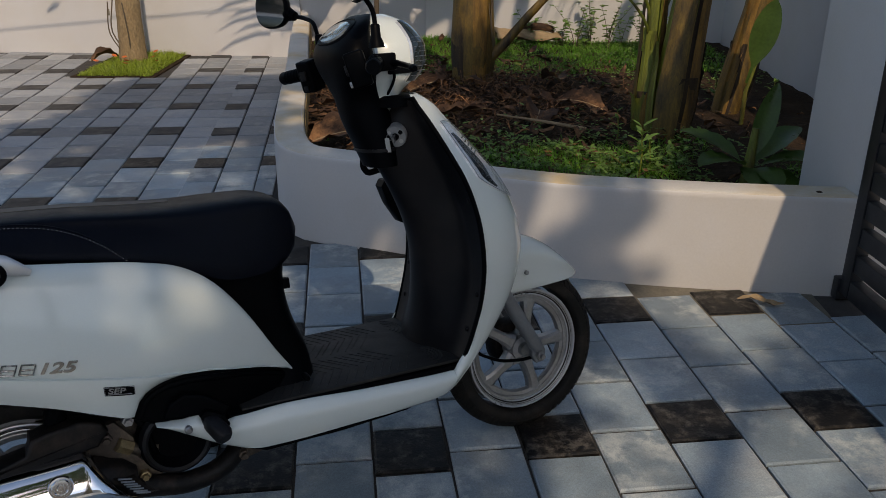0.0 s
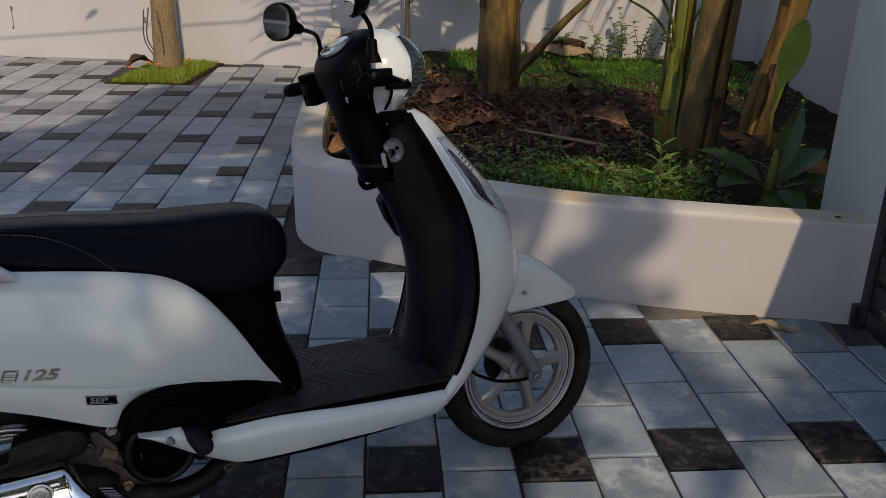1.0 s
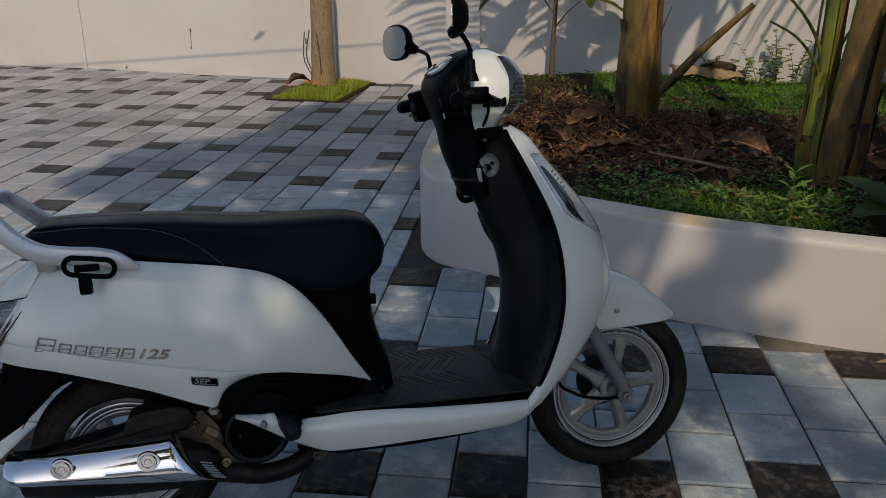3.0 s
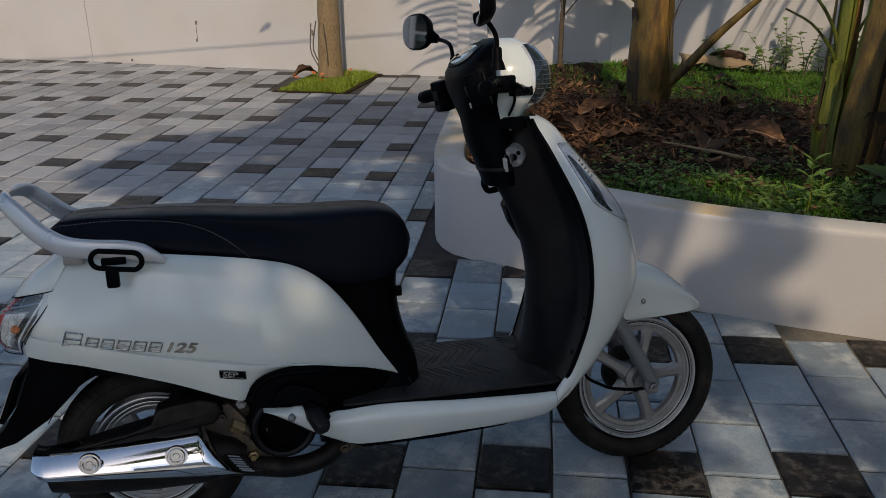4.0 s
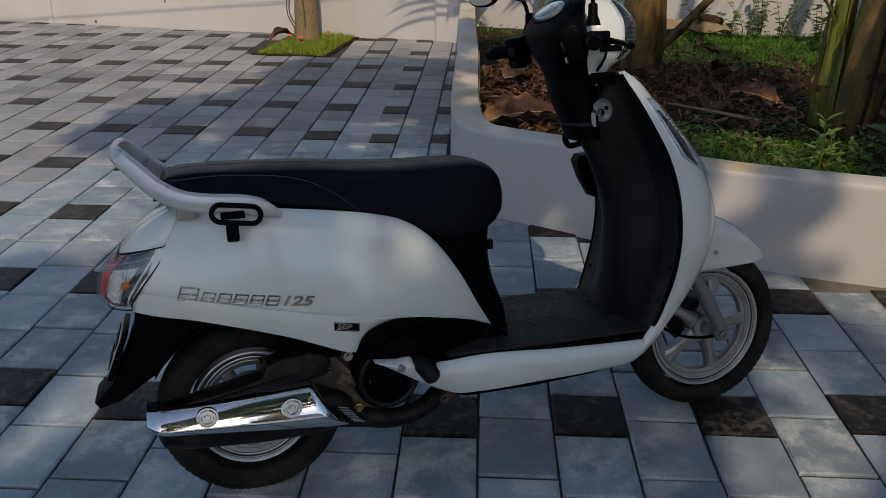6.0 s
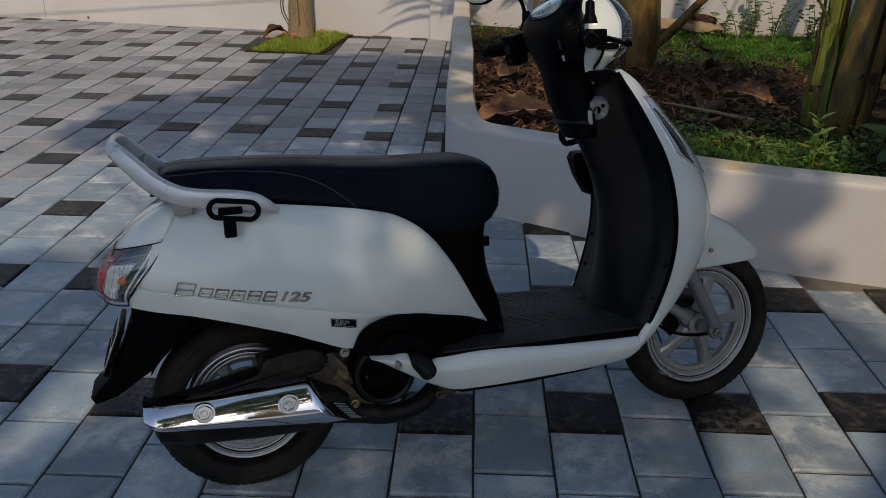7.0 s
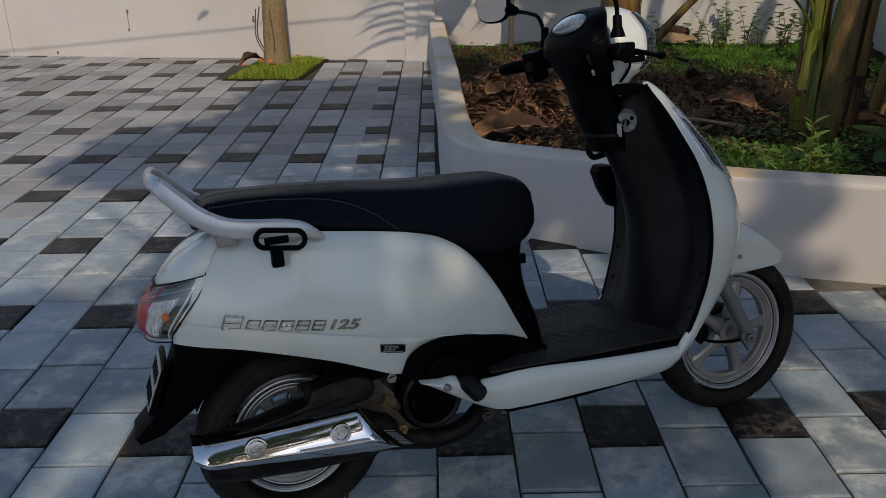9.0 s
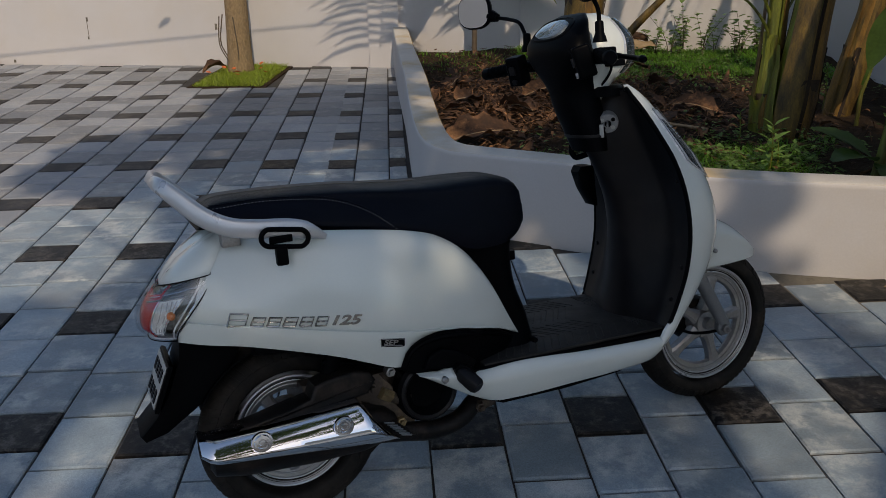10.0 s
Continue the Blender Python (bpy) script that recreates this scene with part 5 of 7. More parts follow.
nb = spline([0.965, 0.99, 1.02, 1.06, 1.10, 1.128, 1.142], [0.88, 0.87, 0.865, 0.865, 0.875, 0.892, 0.912])
nw = spline([0.965, 0.99, 1.02, 1.06, 1.10, 1.128, 1.142], [0.085, 0.108, 0.122, 0.125, 0.112, 0.088, 0.055])


def head_point(z, v):
    """The front of the cowl, wrapped round it."""
    a = v * radians(76)
    b, f = nb(z), nf(z)
    return ((b + f) / 2 + (f - b) / 2 * math.cos(a) ** 0.8 + 0.002, nw(z) * 1.015 * math.copysign(abs(math.sin(a)) ** 0.8, v), z)


head = part("headlamp", shell(head_point, steps(0.985, 1.12, 14), steps(-1, 1, 20), (-0.006, 0, 0)), REFLECTOR, nacelle, "headlamp with ribbed glass")
part("headlamp_glass", shell(lambda z, v: tuple(Vector(head_point(z, v)) + Vector((0.006, 0, 0))), steps(0.982, 1.124, 14), steps(-1.02, 1.02, 20), (-0.002, 0, 0)), SMOKE, head, "dark glossy headlamp glass")
for k in range(9):
    z = 0.995 + 0.011 * k
    part("glass_rib", tube([tuple(Vector(head_point(z, v)) + Vector((0.0065, 0, 0))) for v in steps(-1, 1, 10)], 0.0007, 5), STEEL, head)

cowl = part("handlebar_cowl", stacked([(0.785, 0.893, 0.965, 0.060), (0.83, 0.876, 0.965, 0.066), (0.90, 0.848, 0.962, 0.070), (0.95, 0.838, 0.945, 0.076), (0.985, 0.826, 0.93, 0.098), (1.02, 0.814, 0.922, 0.124), (1.05, 0.808, 0.915, 0.130), (1.075, 0.814, 0.912, 0.126), (1.10, 0.836, 0.912, 0.114), (1.125, 0.868, 0.918, 0.095), (1.144, 0.905, 0.93, 0.055)], fine=5), BLACK, scooter, "black handlebar cowl", crease=60)
dash_m = Matrix.Translation((0.854, 0, 1.104)) @ Matrix.Rotation(radians(-38), 4, "Y")
dash = part("instrument_panel", moved(loft([[(0.048 * math.copysign(abs(math.cos(a)) ** 0.7, math.cos(a)) * k, 0.088 * math.copysign(abs(math.sin(a)) ** 0.8, math.sin(a)) * k, h) for a in [2 * math.pi * i / 30 for i in range(30)]] for h, k in ((-0.02, 1.0), (0.001, 1.0), (0.006, 0.94), (0.004, 0.9))]), dash_m), BLACK, cowl, "instrument panel in a black rim")
part("panel_glass", moved(loft([[(0.036 * math.copysign(abs(math.cos(a)) ** 0.8, math.cos(a)) * k - 0.004, 0.070 * math.copysign(abs(math.sin(a)) ** 0.9, math.sin(a)) * k, h) for a in [2 * math.pi * i / 30 for i in range(30)]] for h, k in ((0.004, 1.0), (0.0095, 0.96), (0.0115, 0.80))]), dash_m), SKYGREY_GLASS, dash, "instrument glass with the sky's reflection put into its grey")
part("dial_needle", moved(box((-0.012, -0.0012, 0.0115), (0.014, 0.0012, 0.013)), dash_m), STEEL, dash)
part("lever_recess", box((0.925, -0.121, 1.002), (0.985, -0.112, 1.040), 0.004), BLACK, nacelle)
part("neck_seam", loft([ring_at(z, xb, xf, w) for z, xb, xf, w in ((0.822, 0.8765, 0.966, 0.0665), (0.826, 0.8745, 0.967, 0.0672), (0.830, 0.8740, 0.966, 0.0672))]), SHIELD, cowl)

# the bars hang over to the stand side with the steering head
for o in [nacelle, cowl] + nacelle.children_recursive + cowl.children_recursive:
    for v in o.data.vertices:
        k = max(0.0, (v.co.z - 0.78) / 0.28)
        v.co.x, v.co.y = v.co.x + 0.018 * k, v.co.y + 0.055 * k
SIDEWAYS = Matrix.Translation((0.033, 0.070, 1.024)) @ Matrix.Rotation(radians(-2.6), 4, "X") @ Matrix.Translation((0, 0, -1.02))
for s in (-1, 1):
    bar = part("handlebar", tube([(0.885, s * 0.10, 1.022), (0.875, s * 0.155, 1.022), (0.846, s * 0.215, 1.018)], 0.0125, 12), BLACK, scooter)
    grip = part("grip", tube([(0.852, s * 0.205, 1.019), (0.850, s * 0.208, 1.019), (0.822, s * 0.270, 1.014), (0.796, s * 0.326, 1.009), (0.793, s * 0.332, 1.009)], [0.021, 0.0175, 0.0165, 0.0175, 0.014], 16), BLACK, bar, "black rubber grip")
    for k in range(9):
        t = 0.12 + 0.09 * k
        c = Vector((0.850, s * 0.208, 1.019)).lerp(Vector((0.796, s * 0.326, 1.009)), t)
        d = Vector((-0.054, s * 0.118, -0.010)).normalized()
        part("grip_ring", tube([c - d * 0.002, c + d * 0.002], [0.0182, 0.0182], 16), BLACK, grip)
    SWITCH_AT = Matrix.Translation((0.822, s * 0.172, 1.014)) @ Matrix.Rotation(s * radians(25), 4, "Z") @ Matrix.Rotation(radians(-14), 4, "Y")
    sw = part("switch_housing", moved(box((-0.024, -0.024, -0.046), (0.022, 0.024, 0.036), 0.008, segs=3), SWITCH_AT), BLACK, bar, "switch housing")
    part("switch_button", moved(box((-0.030, -0.010, -0.012), (-0.022, 0.010, 0.012), 0.002), SWITCH_AT), SHIELD, sw)
    part("starter_button", moved(box((-0.030, -0.008, -0.040), (-0.022, 0.008, -0.026), 0.002), SWITCH_AT), STEEL if s < 0 else SHIELD, sw)
    lever = part("brake_lever", tube(path_through([(0.895, s * 0.175, 1.018), (0.905, s * 0.21, 1.014), (0.90, s * 0.27, 1.006), (0.886, s * 0.335, 0.998)], 16), [0.008] * 4 + [0.0065] * 9 + [0.007, 0.0085, 0.0095, 0.006], 10), BLACK, bar, "black brake lever with ball end")
    part("lever_bracket", box((0.862, s * 0.172 - 0.020, 1.000), (0.910, s * 0.172 + 0.020, 1.040), 0.006), BLACK, lever)
    part("brake_line", tube(path_through([(0.905, s * 0.16, 1.012), (0.918, s * 0.15, 0.985), (0.915, s * 0.12, 0.955), (0.91, s * 0.07, 0.93)], 16), 0.0036, 8), BLACK, lever)

for o in scooter.children_recursive:
    if o.name.split(".")[0] in ("handlebar", "grip", "grip_ring", "switch_housing", "switch_button", "starter_button", "brake_lever", "lever_bracket", "brake_line"):
        o.data.transform(SIDEWAYS)

# mirrors on bent stalks
def mirror(s, stalk, centre, yaw, tilt):
    head_m = Matrix.Translation(centre) @ Matrix.Rotation(radians(yaw), 4, "Z") @ Matrix.Rotation(radians(tilt), 4, "Y")
    st = part("mirror_stalk", tube(path_through(stalk, 24), 0.0056, 10), BLACK, scooter, "black bent mirror stalk")
    part("stalk_boot", lathe([(0.0, -0.02), (0.019, -0.02), (0.016, -0.008), (0.0115, 0.004), (0.011, 0.028), (0.0085, 0.032), (0.0, 0.033)], 16, stalk[0], "z"), BLACK, st, "rubber boot")
    def outline(k, h, x):
        return [(x, h * math.copysign(abs(math.sin(a)) ** 0.75, math.sin(a)) * 0.063 * k * (1.0 if math.sin(a) * s > 0 else 0.9), 0.049 * k * math.copysign(abs(math.cos(a)) ** 0.75, math.cos(a))) for a in [2 * math.pi * i / 32 for i in range(32)]]
    back = loft([outline(1.0, 1, -0.010), outline(1.06, 1, -0.004), outline(1.0, 1, 0.006), outline(0.82, 1, 0.020), outline(0.5, 1, 0.030)])
    sh = part("mirror_shell", moved(back, head_m), BLACK, st, "black mirror housing")
    part("mirror_glass", moved(loft([outline(0.95, 1, -0.0125), outline(0.95, 1, -0.0095)]), head_m), MIRROR, sh, "mirror glass")
    foot = Vector(stalk[-1])
    for k in range(4):
        c = foot.lerp(Vector(centre), 0.08 + 0.09 * k)
        d = (Vector(centre) - foot).normalized()
        part("boot_ring", tube([c - d * 0.0035, c + d * 0.0035], [0.0125 + 0.002 * k] * 2, 12), BLACK, sh)


mirror(-1, [(0.903, -0.106, 1.085), (0.903, -0.106, 1.115), (0.900, -0.107, 1.145), (0.886, -0.111, 1.168), (0.876, -0.114, 1.178)], (0.862, -0.125, 1.215), -8, 0)
mirror(1, [(0.885, 0.232, 1.075), (0.886, 0.245, 1.105), (0.887, 0.272, 1.136), (0.884, 0.330, 1.152), (0.878, 0.385, 1.160)], (0.838, 0.452, 1.185), 26, 0)

# ---------------------------------------------------------------- plants and litter
rng = random.Random(7)


def blade_mesh(spots, height, width, lean=0.6, bend=0.5, segs=2):
    """Many bent blades: each a strip that narrows to a point."""
    verts, faces = [], []
    for x, y, z, k in spots:
        a, h, w = rng.uniform(0, 2 * math.pi), height * k * rng.uniform(0.5, 1.15), width * rng.uniform(0.7, 1.3)
        dx, dy = math.cos(a), math.sin(a)
        ln = lean * rng.uniform(0.1, 1.0)
        base = len(verts)
        for i in range(segs + 1):
            t = i / segs
            o = h * (ln * t + bend * t * t * ln)
            zz = z + h * t * (1 - 0.35 * ln * t)
            ww = w * (1 - t) ** 0.7
            if i < segs:
                verts += [(x + dx * o - dy * ww / 2, y + dy * o + dx * ww / 2, zz), (x + dx * o + dy * ww / 2, y + dy * o - dx * ww / 2, zz)]
            else:
                verts.append((x + dx * o, y + dy * o, zz))
        for i in range(segs - 1):
            b = base + 2 * i
            faces.append((b, b + 1, b + 3, b + 2))
        b = base + 2 * (segs - 1)
        faces.append((b, b + 1, b + 2))
    return verts, faces


def leaf_strip(path, widths, fold=0.25, wave=0.0, side=None):
    """A leaf as two strips either side of a midrib, folded up a little."""
    verts, faces = [], []
    pts = [Vector(p) for p in path]
    n = len(pts)
    for i, p in enumerate(pts):
        d = (pts[min(i + 1, n - 1)] - pts[max(i - 1, 0)]).normalized()
        s = side if side is not None else d.cross(Vector((0, 0, 1)))
        s = Vector(s)
        s = (s - d * s.dot(d))
        s = s.normalized() if s.length > 1e-4 else Vector((1, 0, 0))
        up = s.cross(d)
        w = widths[i]
        wob = wave * w * math.sin(i * 2.3)
        verts += [p - s * w + up * (fold * w + wob), p - s * w * 0.5 + up * fold * w * 0.35, p, p + s * w * 0.5 + up * fold * w * 0.35, p + s * w + up * (fold * w - wob)]
    for i in range(n - 1):
        for k in range(4):
            a = 5 * i + k
            faces.append((a, a + 1, a + 6, a + 5))
    return [tuple(v) for v in verts], faces


def merge(chunks):
    verts, faces = [], []
    for v, f in chunks:
        o = len(verts)
        verts += v
        faces += [tuple(i + o for i in g) for g in f]
    return verts, faces


def small_leaf(c, d, up, length, width):
    """One pointed oval leaf at c along d."""
    d, up = Vector(d).normalized(), Vector(up)
    s = d.cross(up)
    s = s.normalized() if s.length > 1e-4 else Vector((1, 0, 0))
    c = Vector(c)
    n = s.cross(d)
    v = [c, c + d * length * 0.35 - s * width / 2 + n * width * 0.12, c + d * length * 0.4 - n * width * 0.05, c + d * length * 0.35 + s * width / 2 + n * width * 0.12, c + d * length * 0.75 - s * width * 0.32 + n * width * 0.02, c + d * length * 0.75 + s * width * 0.32 + n * width * 0.02, c + d * length - n * width * 0.15]
    return [tuple(p) for p in v], [(0, 1, 2), (0, 2, 3), (1, 4, 2), (2, 5, 3), (2, 4, 6), (2, 6, 5)]


def banana_stem(h, r, lean, m, material, label, seed, name="banana_plant", leaves=()):
    """A stem of overlapping sheaths; big leaves spread above."""
    rr = random.Random(seed)
    root = thing(name, label, "banana plant", m, "banana plants in the bed")
    lean = Vector(lean)
    mid = [lean * (t * h) + Vector((0, 0, t * h)) for t in steps(0, 1, 40)]
    radii = [r * (1.05 - 0.35 * t + 0.22 * math.exp(-((t - 0.06) / 0.04) ** 2)) for t in steps(0, 1, 40)]
    body = tube(mid, radii, 24)
    for v in body.verts:
        k = noise.noise(Vector((v.co.x * 30 + seed, v.co.y * 30, v.co.z * 1.5))) + 0.6 * noise.noise(Vector((v.co.x * 6, v.co.y * 6, v.co.z * 5 + seed)))
        v.co += (Vector((v.co.x, v.co.y, 0)) - Vector((lean.x, lean.y, 0)) * v.co.z) * 0.10 * k
    part("stem", body, material, root)
    ang_seed = seed * 3.1
    for k in range(14):
        a0 = rr.uniform(0, 6.28)
        top = rr.uniform(0.05, 0.26) * h if k % 3 else rr.uniform(0.4, 0.95) * h
        wide = rr.uniform(0.3, 1.1)
        def sheath(t, a, a0=a0, top=top, wide=wide, k=k):
            z = 0.0 + top * t
            rad = float(np.interp(z / h, steps(0, 1, 40), radii)) + 0.003 + 0.0018 * k + 0.014 * max(0, t - 0.8) * 5 * (0.3 + abs(a)) + 0.004 * noise.noise(Vector((ang_seed + k, t * 4, a)))
            ang = a0 + a * wide * (1 - 0.55 * t ** 2)
            c = lean * z
            return (c.x + rad * math.cos(ang), c.y + rad * math.sin(ang), z)
        part("sheath", shell(sheath, steps(0, 1, 10), steps(-1, 1, 8), (0, 0, 0.004)), (DARKSHEATH if k % 3 and rr.random() < 0.4 else rr.choice((material, material, STEM, HUSKDARK))), root, crease=60)
    top = lean * h + Vector((0, 0, h))
    for az, length, rise, width, mat_ in leaves:
        d = Vector((math.cos(radians(az)), math.sin(radians(az)), 0))
        path = [top + d * (length * t) + Vector((0, 0, rise * t - (rise + 0.45 * length) * t * t)) for t in steps(0.0, 1, 16)]
        widths = [width * max(0.02, min(1, (t - 0.12) * 6)) * max(0.03, (1 - t) * 5 if t > 0.8 else 1) if t > 0.12 else 0.02 for t in steps(0, 1, 16)]
        v, f = leaf_strip(path, widths, 0.3, 0.06)
        quick("leaf", v, f, mat_, root, True)
    return root


def bed(x, y):
    return pose(x, y, soil_z(x, y) - 0.03)


G, Y = BANANALEAF, YELLOWLEAF
banana_stem(4.2, 0.102, (-0.01, 0.0, 0), bed(0.235, 5.72), STEM, "thick banana stem wrapped in brown dry sheaths", 3, leaves=((190, 1.5, 1.9, 0.22, G), (80, 1.4, 2.0, 0.24, G), (320, 1.4, 1.9, 0.22, G)))
banana_stem(4.4, 0.088, (0.085, 0.03, 0), bed(1.235, 4.45), GREENSTEM, "green and yellow banana stem with peeling sheaths", 5, leaves=((20, 1.5, 1.9, 0.25, G), (110, 1.4, 2.0, 0.24, G), (250, 1.3, 2.0, 0.22, Y)))
banana_stem(3.6, 0.044, (0.015, 0.03, 0), bed(1.145, 4.58), GREENSTEM, "slender young banana stem beside a thick one", 8, leaves=((190, 0.9, 1.4, 0.14, G), (60, 0.9, 1.4, 0.14, G)))
banana_stem(4.2, 0.064, (0.19, 0.02, 0), bed(1.78, 5.12), STEM, "leaning banana stem in brown dry sheaths", 14, leaves=((0, 1.4, 1.8, 0.24, G), (90, 1.3, 1.9, 0.24, G), (300, 1.2, 1.9, 0.22, G)))

# cut leaf stalk leaning off the thick stem
stalk = thing("leaf_stalk", "dry cut leaf stalk leaning from a banana stem", "leaf stalk", pose(0.345, 5.66, 0.42))
part("stalk", tube(path_through([(0, 0, 0), (0.10, 0.0, 0.10), (0.27, 0.0, 0.30), (0.55, 0.0, 0.58)], 14), [0.035 - 0.0012 * i for i in range(15)], 12, 0.7), STEM, stalk)
for k in range(5):
    y = -0.03 + 0.012 * k
    part("fibre", tube(path_through([(0.02, y, 0.06), (0.0, y - 0.02, 0.2 + 0.04 * k), (-0.02 + 0.02 * k, y - 0.03, 0.36 + 0.05 * k)], 8), 0.003, 5), TWIG, stalk)

arch = thing("banana_leaf_stalk", "thin arching green leaf stalks of a banana plant", "leaf stalk", pose(1.16, 4.60, 0.62), "banana plants in the bed")
for dx, dz, up in ((-0.17, 0.30, 0.0), (-0.24, 0.42, 0.08), (0.12, 0.36, 0.05)):
    part("stalk", tube(path_through([(0, 0, up - 0.1), (dx * 0.25, -0.02, up + dz * 0.45), (dx, -0.04, up + dz), (dx * 1.8, -0.05, up + dz * 1.25)], 12), [0.011 - 0.0005 * i for i in range(13)], 8), GREENSTEM, arch)

# young banana sucker with broad leaves near the gate post
sucker = thing("banana_sucker", "young banana plant with broad green leaves", "banana plant", bed(1.385, 3.62), "banana plants in the bed")
part("stem", tube([(0, 0, 0), (0.01, 0, 0.15), (0.02, 0.01, 0.3)], [0.03, 0.024, 0.015], 10), GREENSTEM, sucker)
for az, rise, length, width, droop in ((40, 0.40, 0.14, 0.045, 0.1), (205, 0.17, 0.30, 0.085, 0.35), (340, 0.16, 0.32, 0.085, 0.3), (270, 0.10, 0.28, 0.09, 0.5), (150, 0.22, 0.33, 0.085, 0.25), (30, 0.24, 0.30, 0.08, 0.25), (300, 0.05, 0.30, 0.09, 0.5)):
    d = Vector((math.cos(radians(az)), math.sin(radians(az)), 0))
    path = [Vector((0.015, 0, 0.12)) + d * length * t + Vector((0, 0, rise * t - droop * 0.35 * t * t)) for t in steps(0, 1, 14)]
    widths = [0.008 if t < 0.18 else width * math.sin(min(1.0, (t - 0.18) / 0.82) ** 0.8 * math.pi) ** 0.7 + 0.004 for t in steps(0, 1, 14)]
    side = Vector((1, -0.2, 0.0)) if az == 40 else None
    v, f = leaf_strip(path, widths, 0.25, 0.04, side)
    quick("leaf", v, f, BANANALEAF, sucker, True)
hang = thing("hanging_banana_leaf", "broad green banana leaf hanging beside a stem", "banana leaf", pose(1.76, 4.78, 0.38))
path = [Vector((0.0, 0.0, 0.05)) + Vector((0.09 * t, -0.02 * t, 0.46 * t)) for t in steps(0, 1, 14)]
v, f = leaf_strip(path, [0.012 + 0.062 * math.sin(min(1, max(0, (t - 0.25) / 0.75)) * math.pi) ** 0.7 for t in steps(0, 1, 14)], 0.2, 0.05, Vector((1, -0.3, -0.2)))
quick("blade", v, f, BANANALEAF, hang, True)
part("stalk", tube([(0, 0.004, -0.25), (0, 0.004, 0.0), (0.10, -0.01, 0.45)], [0.014, 0.012, 0.004], 8), GREENSTEM, hang)

# leafy sprig
def sprig(m, height, pairs, length, label, name="leafy_weed"):
    root = thing(name, label, "weed", m, "weeds in the bed")
    part("stalk", tube([(0, 0, -0.03), (0.01, 0, height * 0.5), (0.0, 0.01, height)], [0.005, 0.004, 0.002], 6), GREENSTEM, root)
    for i in range(pairs):
        t = 0.2 + 0.8 * i / max(1, pairs - 1)
        for s in (0, 1):
            a = i * 1.57 + s * math.pi + rng.uniform(-0.3, 0.3)
            L = length * (1.1 - 0.35 * t) * rng.uniform(0.8, 1.15)
            d = Vector((math.cos(a), math.sin(a), 0.25 + 0.5 * t))
            v, f = small_leaf((0, 0, height * t), d, (0, 0, 1), L, L * 0.48)
            quick("leaf", v, f, WEED, root, False)
    return root


sprig(bed(0.93, 3.74), 0.27, 7, 0.10, "upright weed with pale green pointed leaves")
sprig(bed(1.00, 3.85), 0.17, 4, 0.07, "small weed with pale green leaves")
sprig(bed(0.93, 4.28), 0.20, 5, 0.05, "thin weed with small green leaves")
sprig(bed(1.85, 4.60), 0.30, 6, 0.06, "weed with small pale leaves")
sprig(bed(1.75, 5.30), 0.30, 6, 0.06, "weed with small pale leaves")
def scrub(m, height, label):
    """A thin branching weed with rounded leaves set singly along bent twigs."""
    root = thing("scrub_weed", label, "weed", m, "weeds against the wall")
    for k in range(rng.randint(2, 4)):
        a, out = rng.uniform(0, 6.28), rng.uniform(0.15, 0.55) * height
        twig = path_through([(0, 0, -0.02), (out * 0.25 * math.cos(a), out * 0.25 * math.sin(a), height * 0.45), (out * math.cos(a), out * math.sin(a), height * rng.uniform(0.75, 1.05))], 10)
        part("twig", tube(twig, [0.0045 - 0.0003 * i for i in range(11)], 5), TWIG, root)
        for i in range(3, 11):
            for j in range(rng.randint(1, 2)):
                b = rng.uniform(0, 6.28)
                L = rng.uniform(0.04, 0.08)
                v, f = small_leaf(twig[i], (math.cos(b), math.sin(b), rng.uniform(-0.3, 0.5)), (0, 0, 1), L, L * rng.uniform(0.55, 0.85))
                quick("leaf", v, f, WEED, root, False)
    return root


for i in range(13):
    x = 0.85 + 0.115 * i + rng.uniform(-0.08, 0.08)
    scrub(bed(x, back_y(x) - rng.uniform(0.08, 0.45)), rng.uniform(0.18, 0.36) + 0.22 * (i in (3, 5, 6, 9)), "thin scrubby weed with round leaves against the wall")

# grass of the bed
spots = []
while len(spots) < 14500:
    x, y = rng.uniform(-1.2, 2.4), rng.uniform(6.3, 8.0)
    if inside_bed(x, y, 0.17) and noise.noise(Vector((x * 1.5, y * 1.5, 5))) > -0.28 - max(0, (y - 6.7)) * 0.5 and (x > -0.15 or rng.random() < 0.12):
        spots.append((x, y, soil_z(x, y) - 0.01, 0.7 + 0.3 * noise.noise(Vector((x * 3, y * 3, 1)))))
v, f = blade_mesh(spots, 0.085, 0.008, 1.1)
tagged(quick("grass", v, f, GRASS), "sunny green grass at the back of the planter", "grass", kind="stuff")
spots = []
while len(spots) < 6500:
    x, y = rng.uniform(-0.6, 2.2), rng.uniform(3.1, 5.2)
    near = noise.noise(Vector((x * 2.2, y * 2.2, 9)))
    dx = (x - 0.72) ** 2 / 0.35 + (y - 3.85) ** 2 / 0.25
    if inside_bed(x, y, 0.16) and (near > 0.02 + 0.5 * (y - 3.9) or dx < 0.6):
        spots.append((x, y, soil_z(x, y) - 0.01, 0.7 + 0.6 * max(0, 1 - dx)))
v, f = blade_mesh(spots, 0.075, 0.007, 1.3)
tagged(quick("grass", v, f, GRASS), "straggling green grass along the planter edge", "grass", kind="stuff")

